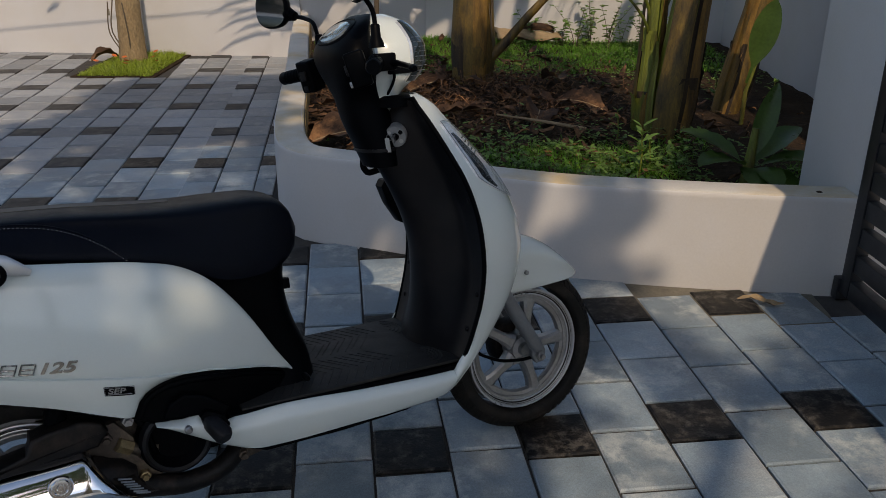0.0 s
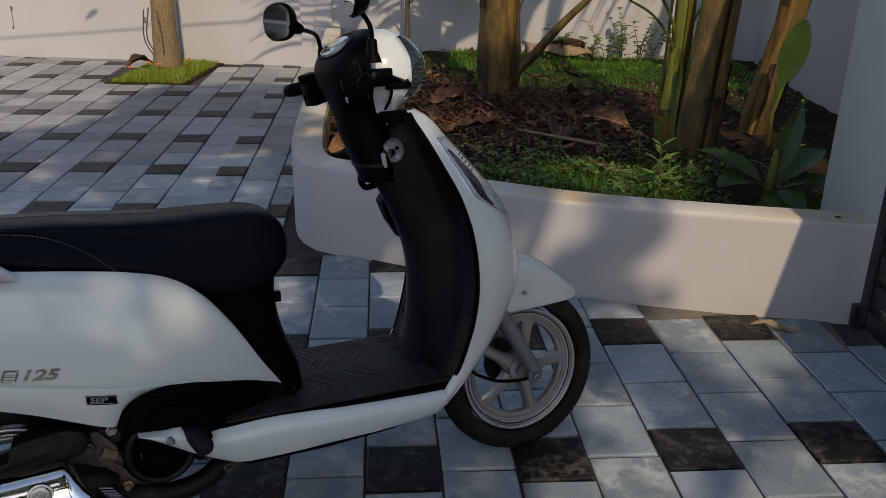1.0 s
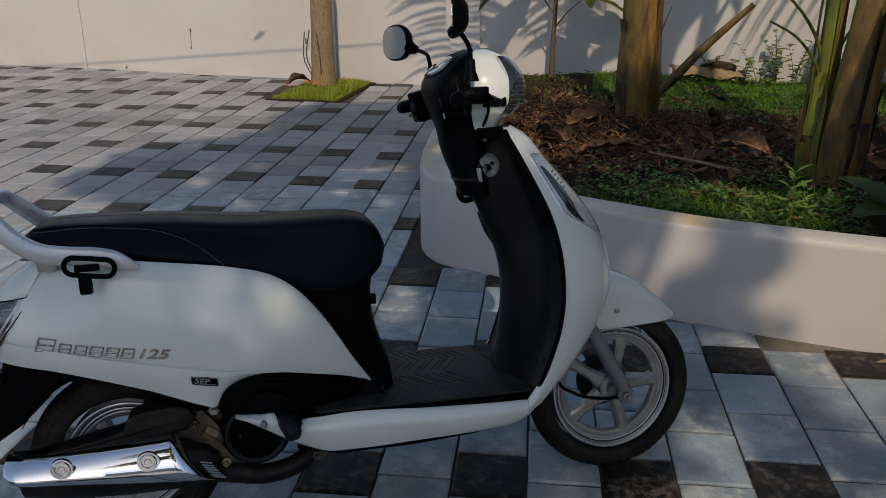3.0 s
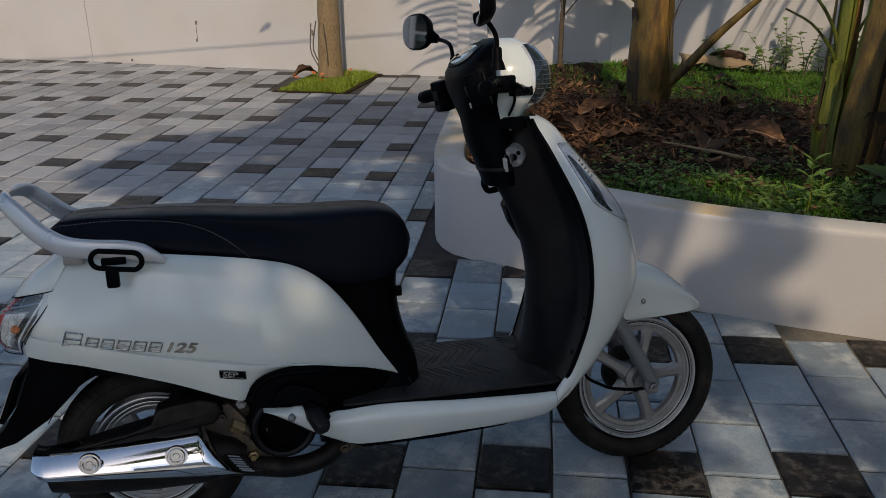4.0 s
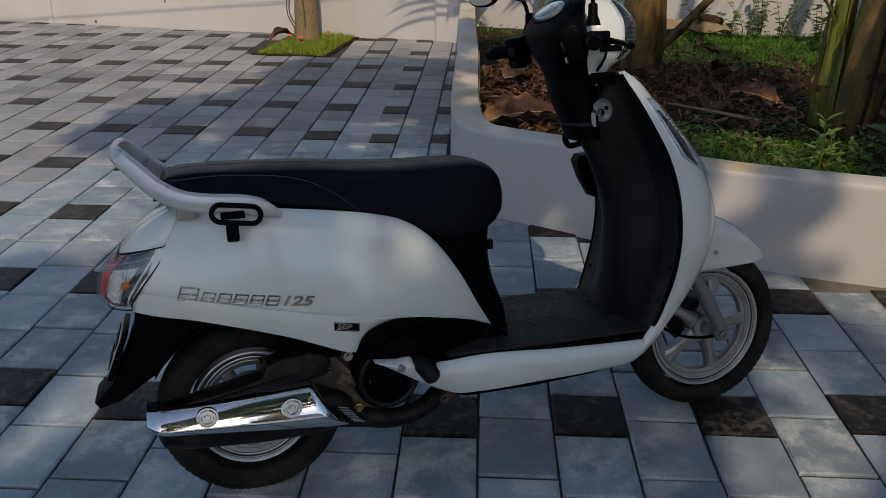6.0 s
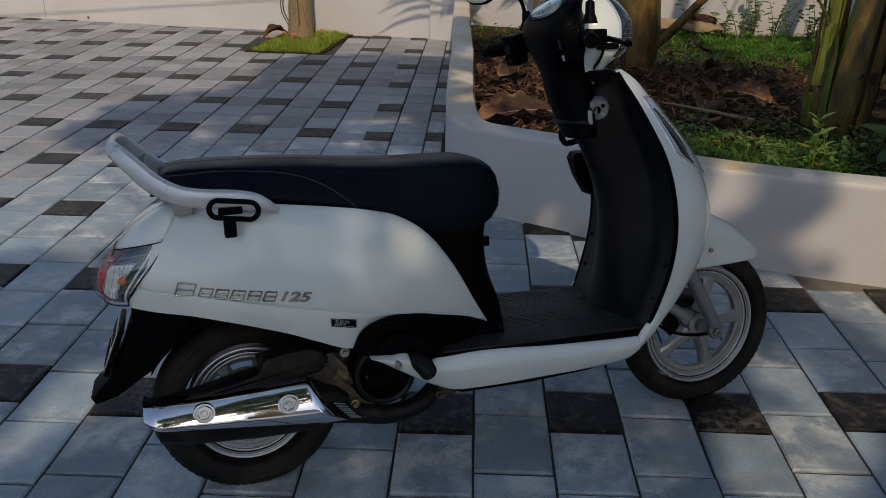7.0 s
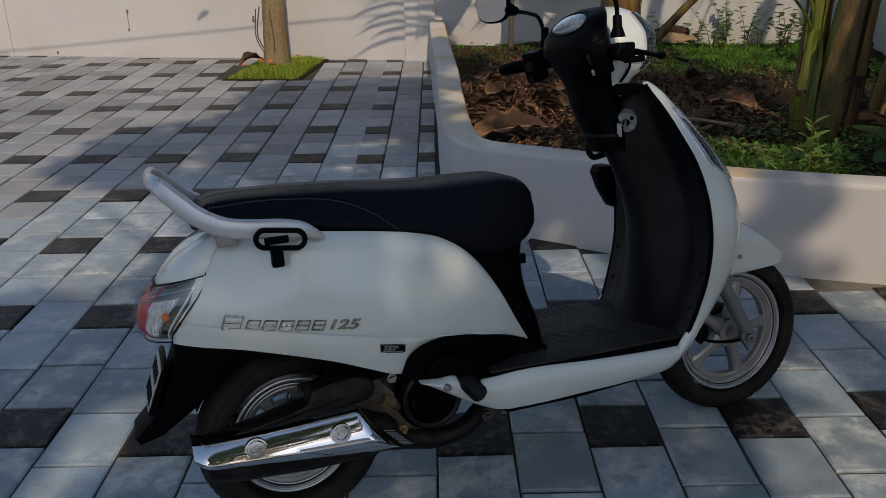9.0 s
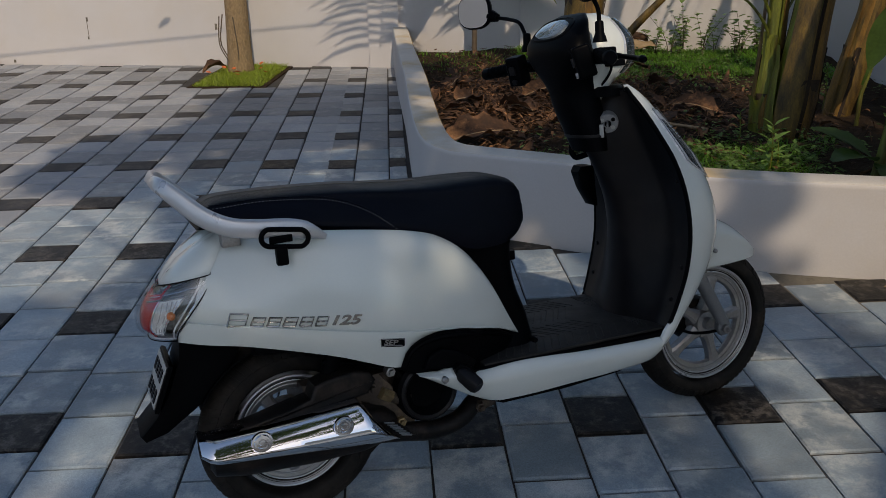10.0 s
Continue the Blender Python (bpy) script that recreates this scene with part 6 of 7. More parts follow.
# low leafy ground cover among the grass
chunks = []
while len(chunks) < 3600:
    if rng.random() < 0.6:
        x, y = rng.gauss(0.75, 0.40), rng.gauss(3.85, 0.30)
    else:
        x, y = rng.uniform(0.4, 2.3), rng.uniform(5.6, 7.7)
    if not inside_bed(x, y, 0.16) or noise.noise(Vector((x * 4, y * 4, 3))) < -0.1:
        continue
    a = rng.uniform(0, 6.28)
    L = rng.uniform(0.015, 0.040)
    chunks.append(small_leaf((x, y, soil_z(x, y) + rng.uniform(0.01, 0.085)), (math.cos(a), math.sin(a), rng.uniform(-0.2, 0.7)), (0, 0, 1), L, L * 0.6))
v, f = merge(chunks)
tagged(quick("ground_cover", v, f, WEED), "low leafy creeping weeds among the grass", "weeds", kind="stuff")

# leaf litter
chunks = []
for i in range(4600):
    x, y = rng.gauss(0.35, 0.62), rng.gauss(5.1, 0.75)
    if rng.random() < 0.35:
        x, y = rng.gauss(-0.45, 0.30), rng.gauss(5.5, 1.0)
    if not inside_bed(x, y, 0.18):
        continue
    L = rng.uniform(0.02, 0.085) * (2.2 if rng.random() < 0.08 else 1)
    a, el = rng.uniform(0, 6.28), rng.uniform(-0.15, 0.45)
    c = Vector((x, y, soil_z(x, y) + rng.uniform(0.005, 0.05)))
    d = Vector((math.cos(a), math.sin(a), el)).normalized()
    curl = rng.uniform(-0.6, 0.8)
    path = [c + d * L * t + Vector((0, 0, curl * L * t * (1 - t))) for t in (0, 0.25, 0.5, 0.75, 1)]
    W = L * rng.uniform(0.08, 0.26)
    chunks.append(leaf_strip(path, [W * 0.1, W * 0.8, W, W * 0.7, W * 0.08], rng.uniform(-0.4, 0.9), 0.25))
v, f = merge(chunks)
tagged(quick("leaf_litter", v, f, DRYLEAF, smooth=True), "heap of curled brown dry leaves on soil", "dry leaves", kind="stuff")
chunks = []
for i in range(700):
    x, y = rng.gauss(0.2, 0.6), rng.gauss(5.3, 0.6)
    if not inside_bed(x, y, 0.2):
        continue
    a, L = rng.uniform(0, 6.28), rng.uniform(0.06, 0.3)
    z = soil_z(x, y) + rng.uniform(0.02, 0.07)
    v_, f_ = leaf_strip([(x + L * t * math.cos(a), y + L * t * math.sin(a), z + 0.05 * math.sin(t * 3)) for t in (0, 0.33, 0.66, 1)], [0.002, 0.003, 0.0025, 0.001], 0.1)
    chunks.append((v_, f_))
v, f = merge(chunks)
tagged(quick("straw", v, f, DRYLEAF), "thin dry straw and torn leaf fibres", "straw", kind="stuff")


def dry_leaf(m, length, width, label, curl=0.5):
    root = thing("dry_leaf", label, "dry leaf", m, "large dry leaves")
    path = [(length * (t - 0.5), 0, 0.02 + curl * length * 0.5 * t * (1 - t)) for t in steps(0, 1, 10)]
    v, f = leaf_strip(path, [0.006 + width * math.sin(max(0.02, t) ** 0.8 * math.pi) ** 0.8 for t in steps(0, 1, 10)], 0.5, 0.18)
    quick("blade", v, f, DRYLEAF, root, True)
    part("midrib", tube(path, 0.004, 6), HUSK, root)


for x, y, a, L, W in ((-0.45, 4.25, 20, 0.42, 0.11), (-0.25, 4.9, 130, 0.3, 0.08), (-0.55, 5.1, 60, 0.3, 0.08), (0.55, 4.65, 80, 0.34, 0.09), (0.1, 4.7, 10, 0.36, 0.07), (0.85, 5.0, 150, 0.3, 0.08), (-0.05, 5.4, 40, 0.34, 0.08), (0.75, 5.6, 100, 0.4, 0.07), (-0.65, 5.9, 75, 0.3, 0.07)):
    dry_leaf(pose(x, y, soil_z(x, y) + 0.03, rng.uniform(-20, 20), rng.uniform(-10, 15), a), L, W, "large curled brown leaf lying on the litter", rng.uniform(0.2, 0.8))
fallen = thing("fallen_stalk", "bare dry leaf stalk lying on the litter", "stalk", pose(0.32, 4.52, soil_z(0.3, 4.5) + 0.03, 0, 0, -22))
part("stalk", tube(path_through([(0, 0, 0.05), (0.25, 0.01, 0.035), (0.5, -0.01, 0.02)], 10), [0.005 + 0.0006 * i for i in range(11)], 8), HUSK, fallen)

husk = thing("dry_sheath", "pale dry banana sheath lying at the wall foot", "dry sheath", pose(0.80, 7.72, soil_z(0.8, 7.7) - 0.015, 0, 0, 4))
part("sheath", shell(lambda u, a: (-0.30 + 0.60 * u + 0.02 * math.sin(a * 3), 0.10 * math.cos(a) * (1 - 0.3 * u), 0.0 + (0.16 - 0.05 * u) * abs(math.sin(a)) ** 0.7 + 0.03 * noise.noise(Vector((u * 5, a * 2, 1)))), steps(0, 1, 16), steps(0.2, math.pi * 0.85, 12), (0, 0, 0.006)), HUSK, husk)
part("curl", shell(lambda u, a: (-0.05 + 0.3 * u, 0.05 + 0.04 * math.cos(a), 0.125 + 0.035 * math.sin(a) + 0.035 * math.sin(u * 3.1)), steps(0, 1, 8), steps(0.3, math.pi * 1.2, 8), (0, 0, 0.005)), DRYLEAF, husk)

# slender sapling by the wall
sap = thing("sapling", "slender sapling with a few yellow-green leaves", "sapling", bed(-0.55, 7.75))
part("trunk", tube(path_through([(0, 0, -0.02), (0.0, 0.0, 0.35), (0.01, 0, 0.7), (0.0, 0, 1.4)], 12), [0.026 - 0.001 * i for i in range(13)], 10), TWIG, sap)
for az, z, L in ((10, 0.72, 0.55), (170, 0.85, 0.5), (300, 0.95, 0.5), (60, 1.2, 0.5), (230, 1.3, 0.5)):
    d = Vector((math.cos(radians(az)), math.sin(radians(az)), 0))
    part("branch", tube([(0, 0, z - 0.25), tuple(d * 0.12 + Vector((0, 0, z - 0.1))), tuple(d * 0.3 + Vector((0, 0, z + 0.05)))], [0.008, 0.006, 0.003], 6), TWIG, sap)
    path = [d * (0.22 + L * t) + Vector((0, 0, z + 0.1 * t - 0.35 * t * t)) for t in steps(0, 1, 10)]
    v, f = leaf_strip(path, [0.01 + 0.12 * math.sin(max(0.02, t) * math.pi) ** 0.7 for t in steps(0, 1, 10)], 0.2, 0.05)
    quick("leaf", v, f, YELLOWLEAF if az in (10, 300) else BANANALEAF, sap, True)

# street-side tree in its square of lawn
tree = thing("courtyard_tree", "tree with a rough tan trunk rising from a lawn square", "tree", pose(-2.81, 7.86, 0))
trunk_pts = path_through([(0, 0, -0.03), (0.0, 0, 0.1), (0.01, 0, 0.8), (0.0, 0.02, 1.6), (0.05, 0, 2.4)], 30)
tr = tube(trunk_pts, [0.130 - 0.018 * min(1, i / 4) - 0.0008 * i for i in range(31)], 20)
for v in tr.verts:
    k = noise.noise(Vector((v.co.x * 14, v.co.y * 14, v.co.z * 8)))
    v.co += Vector((v.co.x, v.co.y, 0)).normalized() * 0.010 * k
part("trunk", tr, BARK, tree, crease=80)
for az, up in ((20, 1.2), (140, 1.0), (260, 1.1), (330, 1.4), (80, 1.5)):
    d = Vector((math.cos(radians(az)), math.sin(radians(az)), 0))
    part("limb", tube(path_through([(0.03, 0, 2.0), tuple(d * 0.4 + Vector((0, 0, 2.0 + up * 0.5))), tuple(d * 0.9 + Vector((0, 0, 2.0 + up)))], 8), [0.05 - 0.0045 * i for i in range(9)], 8), BARK, tree)
chunks = []
for i in range(900):
    p = Vector((rng.gauss(0, 0.5), rng.gauss(0, 0.5), rng.gauss(3.1, 0.35)))
    chunks.append(small_leaf(p, (rng.uniform(-1, 1), rng.uniform(-1, 1), rng.uniform(-0.8, 0.3)), (0, 0, 1), 0.16, 0.07))
v, f = merge(chunks)
quick("crown", v, f, CANOPYLEAF, tree)
for k in range(3):
    a = radians(160 + 60 * k)
    part("shoot", tube(path_through([(0.1 * math.cos(a), 0.1 * math.sin(a), 0.1), (0.20 * math.cos(a), 0.16 * math.sin(a), 0.3), (0.16 * math.cos(a), 0.2 * math.sin(a), 0.55)], 8), 0.006, 6), TWIG, tree)

spots = []
while len(spots) < 7500:
    x, y = rng.uniform(-3.14, -2.30), rng.uniform(7.12, 8.22)
    ex = min(x + 3.14 - 0.06 * noise.noise(Vector((0, y * 6, 0))), -2.30 - x, y - 7.12)
    if ex > 0.02 * noise.noise(Vector((x * 9, y * 9, 0))) + 0.01:
        spots.append((-3.056 + (x + 3.14) * 0.757, y, 0.0, min(1, 0.5 + ex * 4)))
v, f = blade_mesh(spots, 0.065, 0.008, 1.2)
lawn = tagged(quick("lawn_square", v, f, LAWN), "square of bright green lawn round the tree foot", "grass", kind="stuff")
lawn_bed = finish("lawn_soil", box((-3.10, 7.10, -0.02), (-2.39, 8.24, 0.006), 0.006), SOIL)
tagged(lawn_bed, "small soil square under the lawn", "soil", kind="structure")


def flower(m):
    root = thing("flower", "small orange flower head in the lawn", "flower", m, "flowers in the lawn")
    for k in range(7):
        a = 2 * math.pi * k / 7
        v, f = small_leaf((0, 0, 0), (math.cos(a), math.sin(a), 0.35), (0, 0, 1), 0.028, 0.02)
        quick("petal", v, f, FLOWER, root)
    return root


for x, y in ((-2.72, 7.42), (-2.98, 7.40), (-2.55, 7.62), (-2.92, 7.68), (-2.62, 7.92), (-2.80, 7.60), (-2.68, 7.28), (-2.46, 7.42)):
    flower(pose(x, y, 0.085, rng.uniform(-30, 30), rng.uniform(-30, 30), rng.uniform(0, 360)))
dl = thing("dry_leaf", "curled brown leaf caught on the lawn edge", "dry leaf", pose(-3.02, 7.72, 0.05, 8, -6, 40), "large dry leaves")
v, f = leaf_strip([(0.24 * (t - 0.5), 0, 0.05 * math.sin(t * math.pi)) for t in steps(0, 1, 8)], [0.008 + 0.048 * math.sin(max(0.03, t) * math.pi) for t in steps(0, 1, 8)], 0.9, 0.2)
quick("blade", v, f, DRYLEAF, dl, True)
pl = thing("dry_leaf", "flat dry leaf lying on the pavers by the planter", "dry leaf", pose(1.20, 2.80, 0.006, 0, 0, -10), "large dry leaves")
v, f = leaf_strip([(0.17 * (t - 0.5), 0, 0.008 + 0.01 * math.sin(t * 6)) for t in steps(0, 1, 8)], [0.003 + 0.022 * math.sin(max(0.03, t) * math.pi) for t in steps(0, 1, 8)], 0.3, 0.2)
quick("blade", v, f, HUSK, pl, True)

# ---------------------------------------------------------------- trees outside the view, which shade the yard
# sunny gaps in the shade, where the light reaches the ground: x, y, radius
GAPS = [(-2.3, 4.4, 0.14), (-2.28, 4.72, 0.07), (-1.5, 4.85, 0.09), (-1.3, 5.0, 0.12), (-1.45, 4.42, 0.11), (-2.1, 4.86, 0.06), (-2.42, 4.7, 0.09), (-1.13, 4.28, 0.08), (-1.89, 4.08, 0.11),
        (-2.55, 3.05, 0.45), (-2.2, 2.85, 0.24), (-1.47, 1.90, 0.10), (-1.46, 1.76, 0.11), (-1.48, 1.62, 0.09), (-1.55, 1.55, 0.05), (-1.60, 2.08, 0.06), (-0.62, 3.08, 0.13), (-0.45, 3.05, 0.12), (-0.28, 3.02, 0.15), (-0.20, 3.14, 0.12), (-0.60, 1.56, 0.085),
        (0.0, 1.6, 0.09), (0.62, 1.72, 0.17), (0.50, 1.93, 0.08), (0.80, 1.74, 0.20), (0.93, 1.62, 0.20), (0.95, 1.78, 0.18), (0.96, 1.95, 0.15), (0.90, 2.06, 0.09), (1.03, 2.38, 0.07), (0.52, 2.28, 0.08),
        (1.00, 2.62, 0.13), (0.98, 2.78, 0.17), (0.82, 2.80, 0.12), (1.0, 2.95, 0.17), (0.99, 3.12, 0.18), (0.98, 3.30, 0.18), (0.96, 3.46, 0.17), (0.84, 3.16, 0.14), (0.83, 3.34, 0.15), (0.37, 3.47, 0.09), (0.345, 3.32, 0.085), (0.36, 3.20, 0.06), (-0.66, 2.13, 0.085), (-0.22, 2.92, 0.12), (-0.10, 2.98, 0.12), (-0.08, 2.83, 0.07), (-0.50, 2.95, 0.09), (-0.62, 2.80, 0.06),
        (1.14, 2.98, 0.16), (1.12, 3.15, 0.18), (1.10, 3.32, 0.18), (1.10, 2.66, 0.13), (1.12, 2.50, 0.06), (1.08, 1.84, 0.18), (1.05, 1.62, 0.24), (1.02, 1.40, 0.25), (0.88, 2.10, 0.07), (0.64, 1.86, 0.13), (0.56, 2.16, 0.07), (0.40, 1.74, 0.13), (0.28, 1.80, 0.08), (0.60, 1.50, 0.20),
        (0.72, 4.15, 0.24), (0.5, 4.2, 0.16), (0.9, 4.0, 0.15), (1.2, 4.25, 0.13), (-0.52, 4.9, 0.36), (-0.65, 5.76, 0.36), (-0.62, 5.15, 0.2), (-0.3, 5.2, 0.2), (0.0, 5.2, 0.2), (0.8, 5.2, 0.15), (1.22, 5.3, 0.16), (1.15, 5.7, 0.2), (1.62, 5.7, 0.2), (1.7, 5.2, 0.12), (0.1, 6.6, 0.2), (-0.75, 4.4, 0.12)]


def shade_at(x, y):
    """How thick the foliage stands in the light that falls on the yard there."""
    edge = float(np.interp(y, [1.0, 2.0, 2.6, 2.85, 3.3, 3.8, 4.15, 4.9, 5.2, 5.5, 5.85, 6.5, 7.0, 7.15, 7.3], [-2.2, -2.6, -2.6, -1.95, -1.95, -2.1, -3.1, -3.25, -3.15, -2.75, -2.56, -2.75, -2.6, -2.0, -1.0]))
    d = min(1.0, max(0.0, (x - edge) / 0.12 + 0.5 * noise.noise(Vector((x * 4, y * 4, 2)))))
    if x > -0.8 and y > 3.6:
        d *= 0.05 if y > 6.2 or (x > 0.9 and y > 4.85) else (0.04 if y > 4.2 and noise.noise(Vector((x * 3.6, y * 3.6, 11))) > (0.06 if x < 0.25 else 0.30) else 1.0)
    for gx, gy, r in GAPS:
        q = math.hypot(x - gx, y - gy) / (1.12 * r + (0.055 if gy < 3.6 else 0.01))
        q += 0.22 * noise.noise(Vector((x * 9, y * 9, 7)))
        if q < 1.2:
            d *= max(0.0, (q - 0.8) / 0.4) if q > 0.8 else 0.0
    return d


shade_tree = thing("shade_tree", "tall leafy tree behind the viewer that dapples the yard", "tree", pose(1.4, -4.6, 0))
part("trunk", tube(path_through([(0, 0, -0.03), (0.05, 0, 2.5), (0, -0.1, 5.0), (0.1, 0, 7.2)], 16), [0.24 - 0.007 * i for i in range(17)], 14), BARK, shade_tree)
for az, L in ((10, 1.6), (75, 2.4), (150, 2.8), (215, 1.9), (290, 1.6), (340, 1.6), (110, 2.6)):
    dv = Vector((math.cos(radians(az)), math.sin(radians(az)), 0))
    part("limb", tube(path_through([(0.05, 0, 5.6), tuple(dv * L * 0.5 + Vector((0, 0, 6.6))), tuple(dv * L + Vector((0, 0, 7.4)))], 10), [0.08 - 0.007 * i for i in range(11)], 8), BARK, shade_tree)
chunks = []
for i in range(26000):
    gx, gy = rng.uniform(-3.4, 1.75), rng.uniform(1.1, 7.4)
    if rng.random() > shade_at(gx, gy):
        continue
    p = Vector((gx, gy, 0)) + TO_SUN * rng.uniform(6.4, 8.0) - Vector((1.4, -4.6, 0))
    L = rng.uniform(0.10, 0.17)
    chunks.append(small_leaf(p, (rng.uniform(-1, 1), rng.uniform(-1, 1), rng.uniform(-0.6, 0.5)), (rng.uniform(-0.5, 0.5), rng.uniform(-0.9, 0.1), 1), L, L * 0.55))
v, f = merge(chunks)
quick("crown", v, f, CANOPYLEAF, shade_tree)
line_obj = thing("overhead_cable", "thin black cable strung across the yard", "cable", pose(0, 0, 0))
part("cable", tube([(-9.4, 6.42, 2.22), (-5.45, 6.12, 2.58), (-2.65, 5.91, 2.85), (0.0, 5.7, 3.12)], 0.007, 6), BLACK, line_obj)


def palm_frond(root, spine, start, leaflets):
    """A frond along a bent spine; leaflets hang from it beyond start: (direction, length, spacing) for each row."""
    pts = [Vector(p) for p in path_through(spine, 40)]
    part("rachis", tube(pts, [0.022 - 0.00035 * i for i in range(41)], 6), GREENSTEM, root)
    chunks = []
    total = sum((b - a).length for a, b in zip(pts, pts[1:]))
    for direction, length, gap in leaflets:
        n = int(total * (1 - start) / gap)
        for i in range(n):
            t = start + (1 - start) * (i + rng.uniform(-0.25, 0.25)) / n
            k = min(39, max(0, int(t * 40)))
            c = pts[k].lerp(pts[k + 1], t * 40 - k)
            L = length * (0.65 + 0.35 * math.sin((t - start) / (1 - start) * math.pi)) * rng.uniform(0.8, 1.15)
            e = (Vector(direction) + Vector([rng.uniform(-0.10, 0.10) for _ in range(3)])).normalized()
            bow = Vector((0, 0, -0.16 * L))
            chunks.append(leaf_strip([c, c + e * L * 0.35 - bow * 0.3, c + e * L * 0.7 + bow * 0.1, c + e * L + bow], [0.010, 0.016, 0.013, 0.002], 0.15, side=Vector((0, 0.75, 0.7)) - e * e.dot(Vector((0, 0.75, 0.7)))))
    v, f = merge(chunks)
    quick("frond", v, f, BANANALEAF, root)


palm = thing("coconut_palm", "coconut palm whose fronds stripe the wall with shadow", "palm", pose(3.2, 4.6, 0))
part("trunk", tube(path_through([(0, 0, -0.03), (0.05, 0, 1.5), (0.0, 0.1, 3.0), (0.0, 0, 4.0)], 14), [0.16 - 0.005 * i for i in range(15)], 14), BARK, palm)
# long fronds that arch over the yard and hang down before the wall
palm_frond(palm, [(0, 0, 4.0), (-1.6, 0.8, 4.9), (-3.2, 1.4, 4.8), (-4.05, 1.52, 3.9), (-4.14, 1.54, 3.1), (-4.22, 1.56, 2.3)], 0.60, [((-1, 0.05, -0.10), 0.85, 0.075), ((1, 0.05, -0.25), 0.55, 0.05)])
palm_frond(palm, [(0, 0, 4.0), (-1.2, 0.9, 4.7), (-2.6, 1.4, 4.4), (-3.1, 1.5, 3.5), (-3.3, 1.55, 2.5)], 0.55, [((1, 0.05, -0.5), 0.50, 0.05), ((-1, 0.05, -0.4), 0.55, 0.06)])
palm_frond(palm, [(0, 0, 4.0), (-0.5, 0.8, 4.0), (-1.1, 1.25, 3.55), (-2.0, 1.4, 3.35)], 0.25, [((-0.50, 0.02, -0.86), 1.0, 0.078)])
for tip in ((1.9, 1.2, 4.2), (1.6, 2.2, 4.2), (2.2, -0.2, 4.2)):
    palm_frond(palm, [(0, 0, 4.0), (tip[0] * 0.5, tip[1] * 0.5, 4.7), tip], 0.2, [((tip[1], -tip[0], -0.4), 0.5, 0.12), ((-tip[1], tip[0], -0.4), 0.5, 0.12)])
# ---------------------------------------------------------------- pavers, laid in straight columns
def paver_mesh(name, w, l, material):
    """A block with a chamfered top edge, its top at z = 0."""
    c, h = 0.006, 0.004
    rings = [[(sx * (w / 2 - i), sy * (l / 2 - i), z) for sx, sy in ((-1, -1), (1, -1), (1, 1), (-1, 1))] for i, z in ((0.0, -0.05), (0.0, -h), (c, 0.0))]
    verts = [p for r in rings for p in r]
    faces = []
    for k in range(2):
        for i in range(4):
            j = (i + 1) % 4
            faces.append((4 * k + i, 4 * k + j, 4 * k + 4 + j, 4 * k + 4 + i))
    faces.append((8, 9, 10, 11))
    me = bpy.data.meshes.new(name)
    me.from_pydata(verts, [], faces)
    me.materials.append(material)
    return me


COLUMN, DARK, GREY, PERIOD = 0.214, 0.20, 0.26, 0.72
PHASE = {1: 2.06, 0: 2.05, -1: 2.02, -2: 2.0, -3: 1.97, -4: 1.95, -5: 2.0, -6: 2.05, -7: 2.06, -8: 2.08, -9: 2.10}
SHIFT = {1: 0.05, -1: 0.02, -3: 0.0, -5: 0.02}          # offset of the plain columns against the dark ones
prng = random.Random(21)


def inside_planter(x, y):
    if y > back_y(x) + 0.02:
        return True
    if x > 1.62:
        return True
    if y < 2.86:
        return False
    fr = sorted((p for p in OUTER if p[1] <= 3.6), key=lambda p: p[0])
    if x > fr[0][0] and y > float(np.interp(x, [p[0] for p in fr], [p[1] for p in fr])) + 0.03:
        return True
    side = [p for p in OUTER if p[1] > 3.5]
    return y > 3.5 and x > float(np.interp(y, [p[1] for p in side], [p[0] for p in side])) + 0.05


def column_edge(c):
    """Left edge of column c across the yard; the laying wanders a little."""
    return float(np.interp(c, [-44, -20, -18, -16, -14, -12, -10, -8, -6, -4, -2, 0, 2, 6], [-8.58, -3.44, -2.99, -2.56, -2.11, -1.67, -1.24, -0.825, -0.37, 0.045, 0.452, 0.86, 1.288, 2.14]))


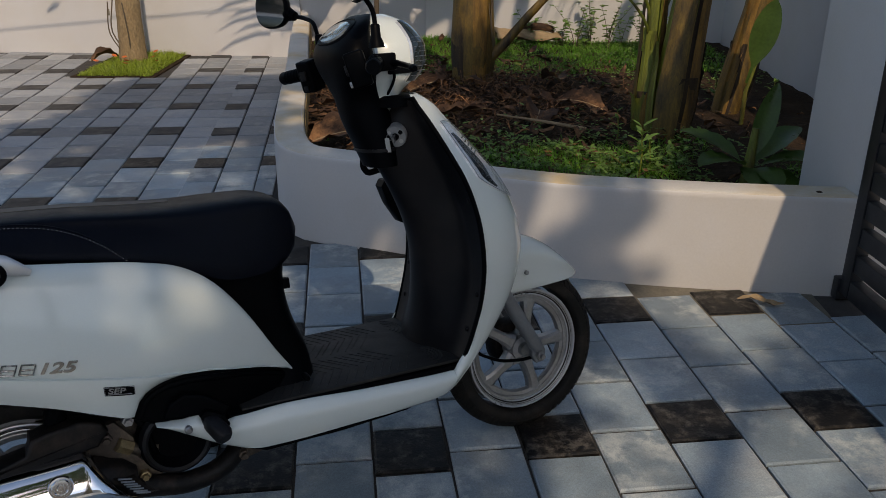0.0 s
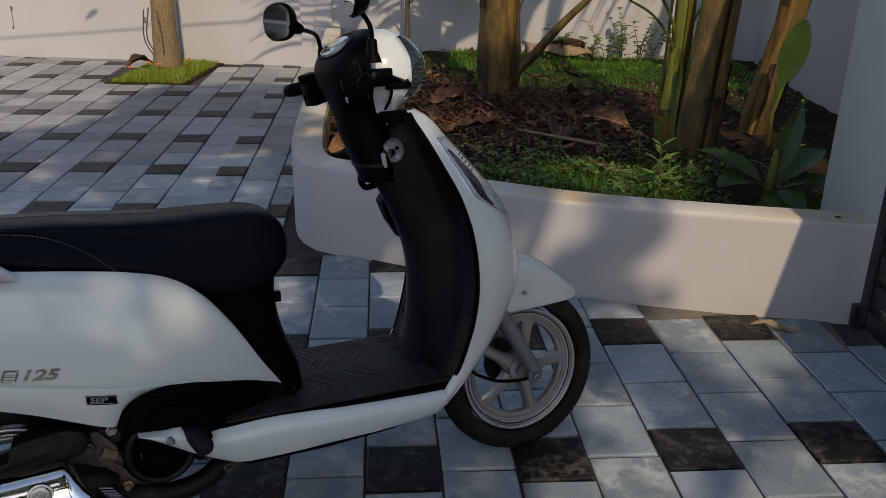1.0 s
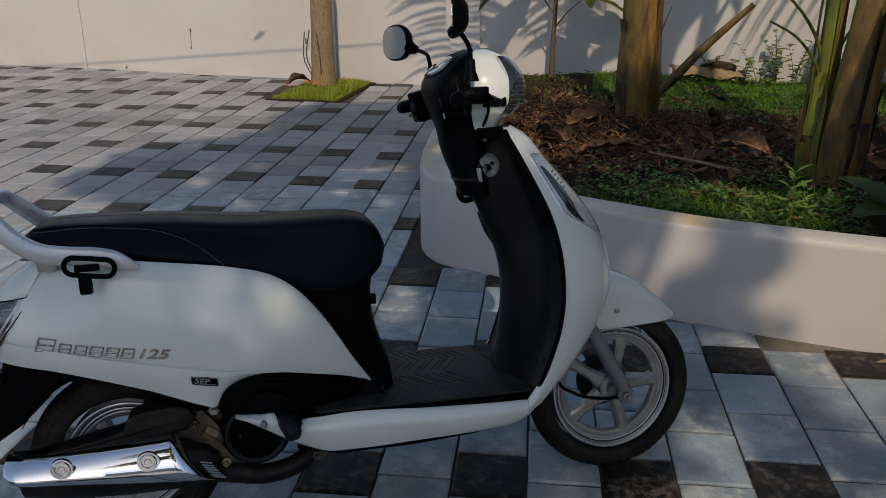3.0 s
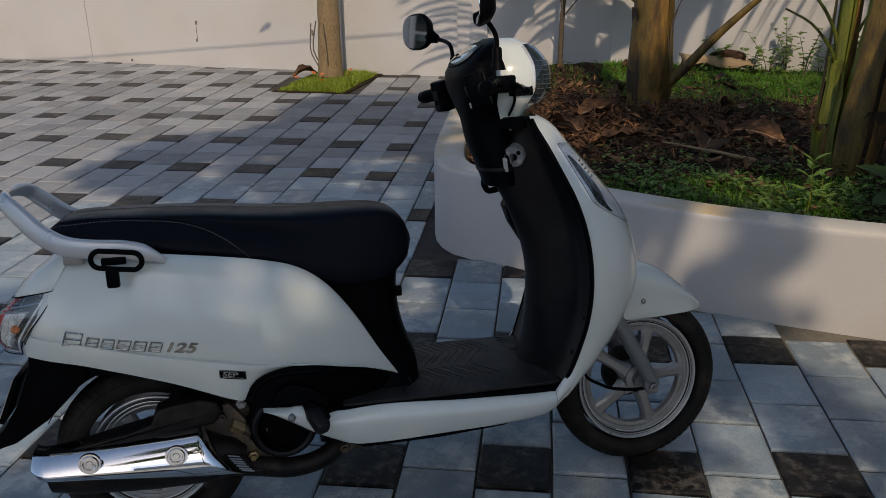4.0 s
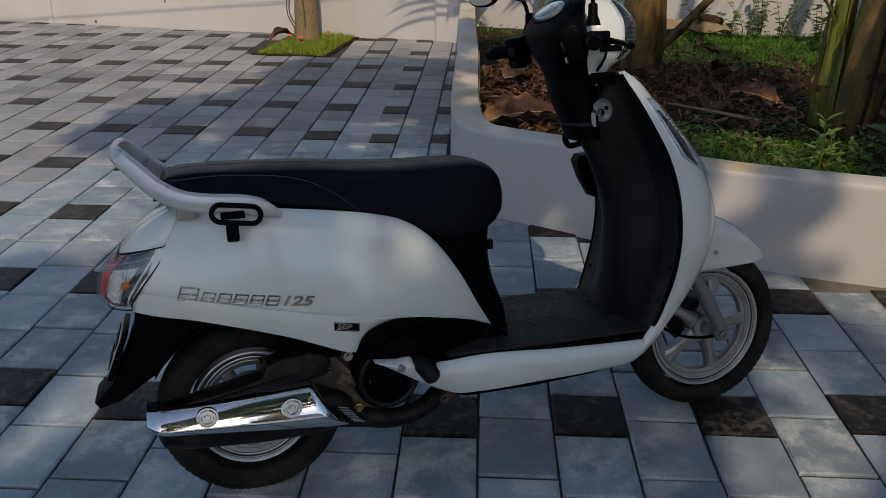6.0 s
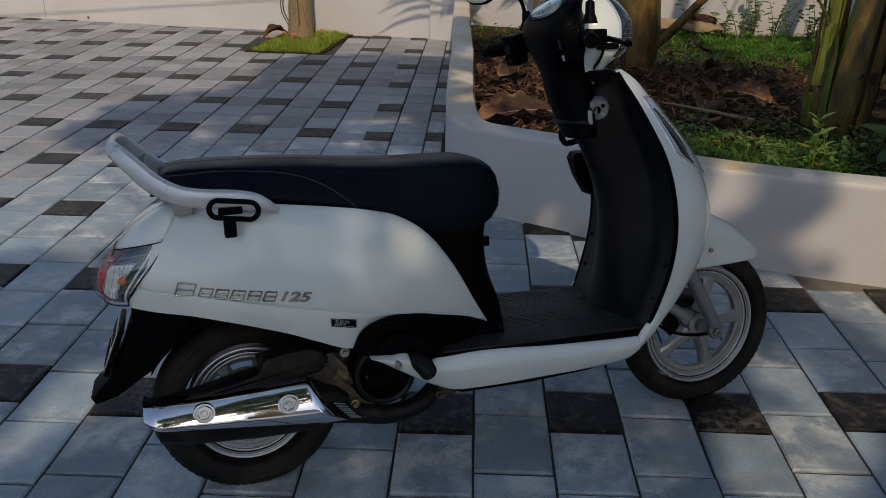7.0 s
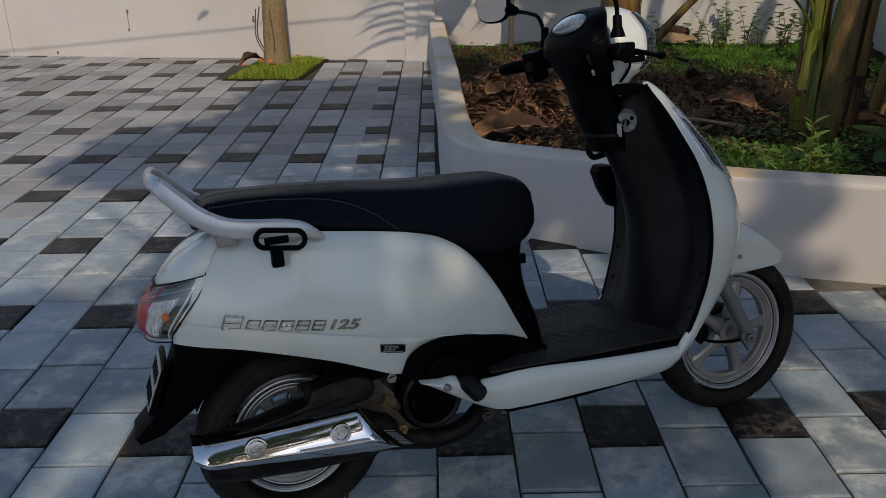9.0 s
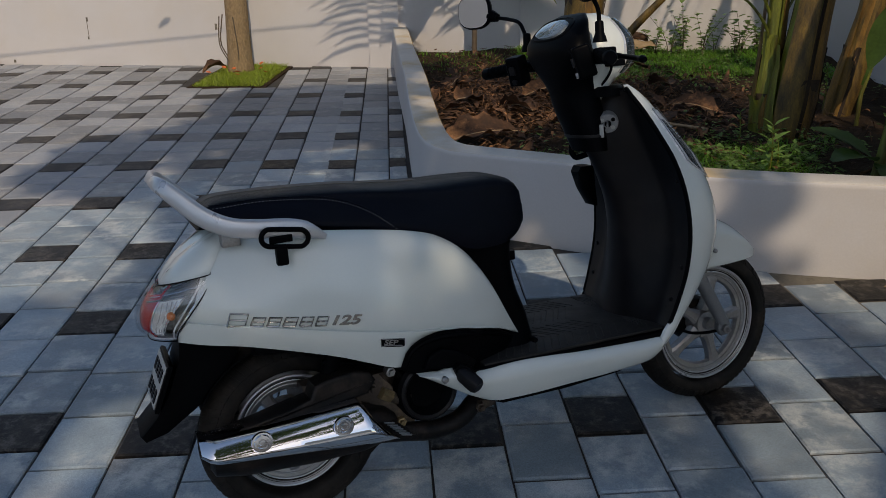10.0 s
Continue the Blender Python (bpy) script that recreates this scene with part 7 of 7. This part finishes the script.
CUT = {-8: (-0.845, -0.672), -7: (-0.672, -0.471), -6: (-0.471, -0.365)}
tiles = []
for c in range(-44, 5):
    left, right = column_edge(c), column_edge(c + 1)
    u = (left + right) / 2
    dark_col = c % 2 == 0
    k = c // 2
    top = PHASE.get(k, 2.03 + 0.03 * math.sin(k * 2.1))
    v = top - 11 * PERIOD + (0 if dark_col else SHIFT.get(c, 0.08 + 0.06 * math.sin(c * 1.7)))
    seq = 0
    while v < 9.6:
        if dark_col:
            length, dark = (DARK, True) if seq % 3 == 0 else (GREY, False)
            v0 = v - DARK if seq % 3 == 0 else v
            if seq % 3 == 0:
                lo, hi = v - DARK, v
            else:
                lo, hi = v, v + GREY
                v = hi
            if seq % 3 == 2:
                v += DARK
        else:
            lo, hi, dark = v, v + GREY, False
            v = hi
        seq += 1
        a, b = left, right
        if lo > 3.3 and c in CUT:          # beside the planter's side wall the courses narrow to a cut strip
            a, b = CUT[c]
        mid = PU * ((a + b) / 2) + PV * ((lo + hi) / 2)
        if inside_planter(mid.x, mid.y) or mid.y < -5.9 or mid.x < -9.3:
            continue
        if -3.16 < mid.x < -2.30 and mid.y > 7.18:
            continue
        if mid.x > 1.15 and mid.y > 2.80:
            continue
        tiles.append((mid.x, mid.y, dark, (b - a - 0.007) / (COLUMN - 0.009)))

meshes = {True: paver_mesh("paver_dark", COLUMN - 0.009, DARK - 0.009, DARKPAVER), False: paver_mesh("paver_grey", COLUMN - 0.009, GREY - 0.010, GREYPAVER_SHADE)}
far_meshes = {True: paver_mesh("paver_dark_far", COLUMN - 0.013, DARK - 0.013, DARKFAR), False: paver_mesh("paver_grey_far", COLUMN - 0.013, GREY - 0.014, GREYFAR)}
tiles.sort(key=lambda t: (t[0] + 0.2) ** 2 * 0.8 + (t[1] - 2.6) ** 2)
for x, y, dark, wide in tiles[:300]:
    ob = new("paver", meshes[dark])
    ob.parent = pavement
    ob.matrix_world = pose(x, y, prng.uniform(-0.002, 0.002), prng.uniform(-0.35, 0.35), prng.uniform(-0.35, 0.35), 6.6 + prng.uniform(-0.5, 0.5)) @ Matrix.Diagonal((wide, 1, 1, 1))
for want, material in ((False, GREYFAR), (True, DARKFAR)):
    verts, faces = [], []
    src = far_meshes[want]
    co = [v.co.copy() for v in src.vertices]
    fs = [tuple(p.vertices) for p in src.polygons]
    for x, y, dark, wide in tiles[300:]:
        if dark != want:
            continue
        m = pose(x, y, prng.uniform(-0.002, 0.002), prng.uniform(-0.3, 0.3), prng.uniform(-0.3, 0.3), 6.6 + prng.uniform(-0.4, 0.4)) @ Matrix.Diagonal((wide, 1, 1, 1))
        o = len(verts)
        verts += [tuple(m @ p) for p in co]
        faces += [tuple(i + o for i in g) for g in fs]
    far = quick("far_pavers", verts, faces, material, pavement)
    far["kind"] = "stuff"
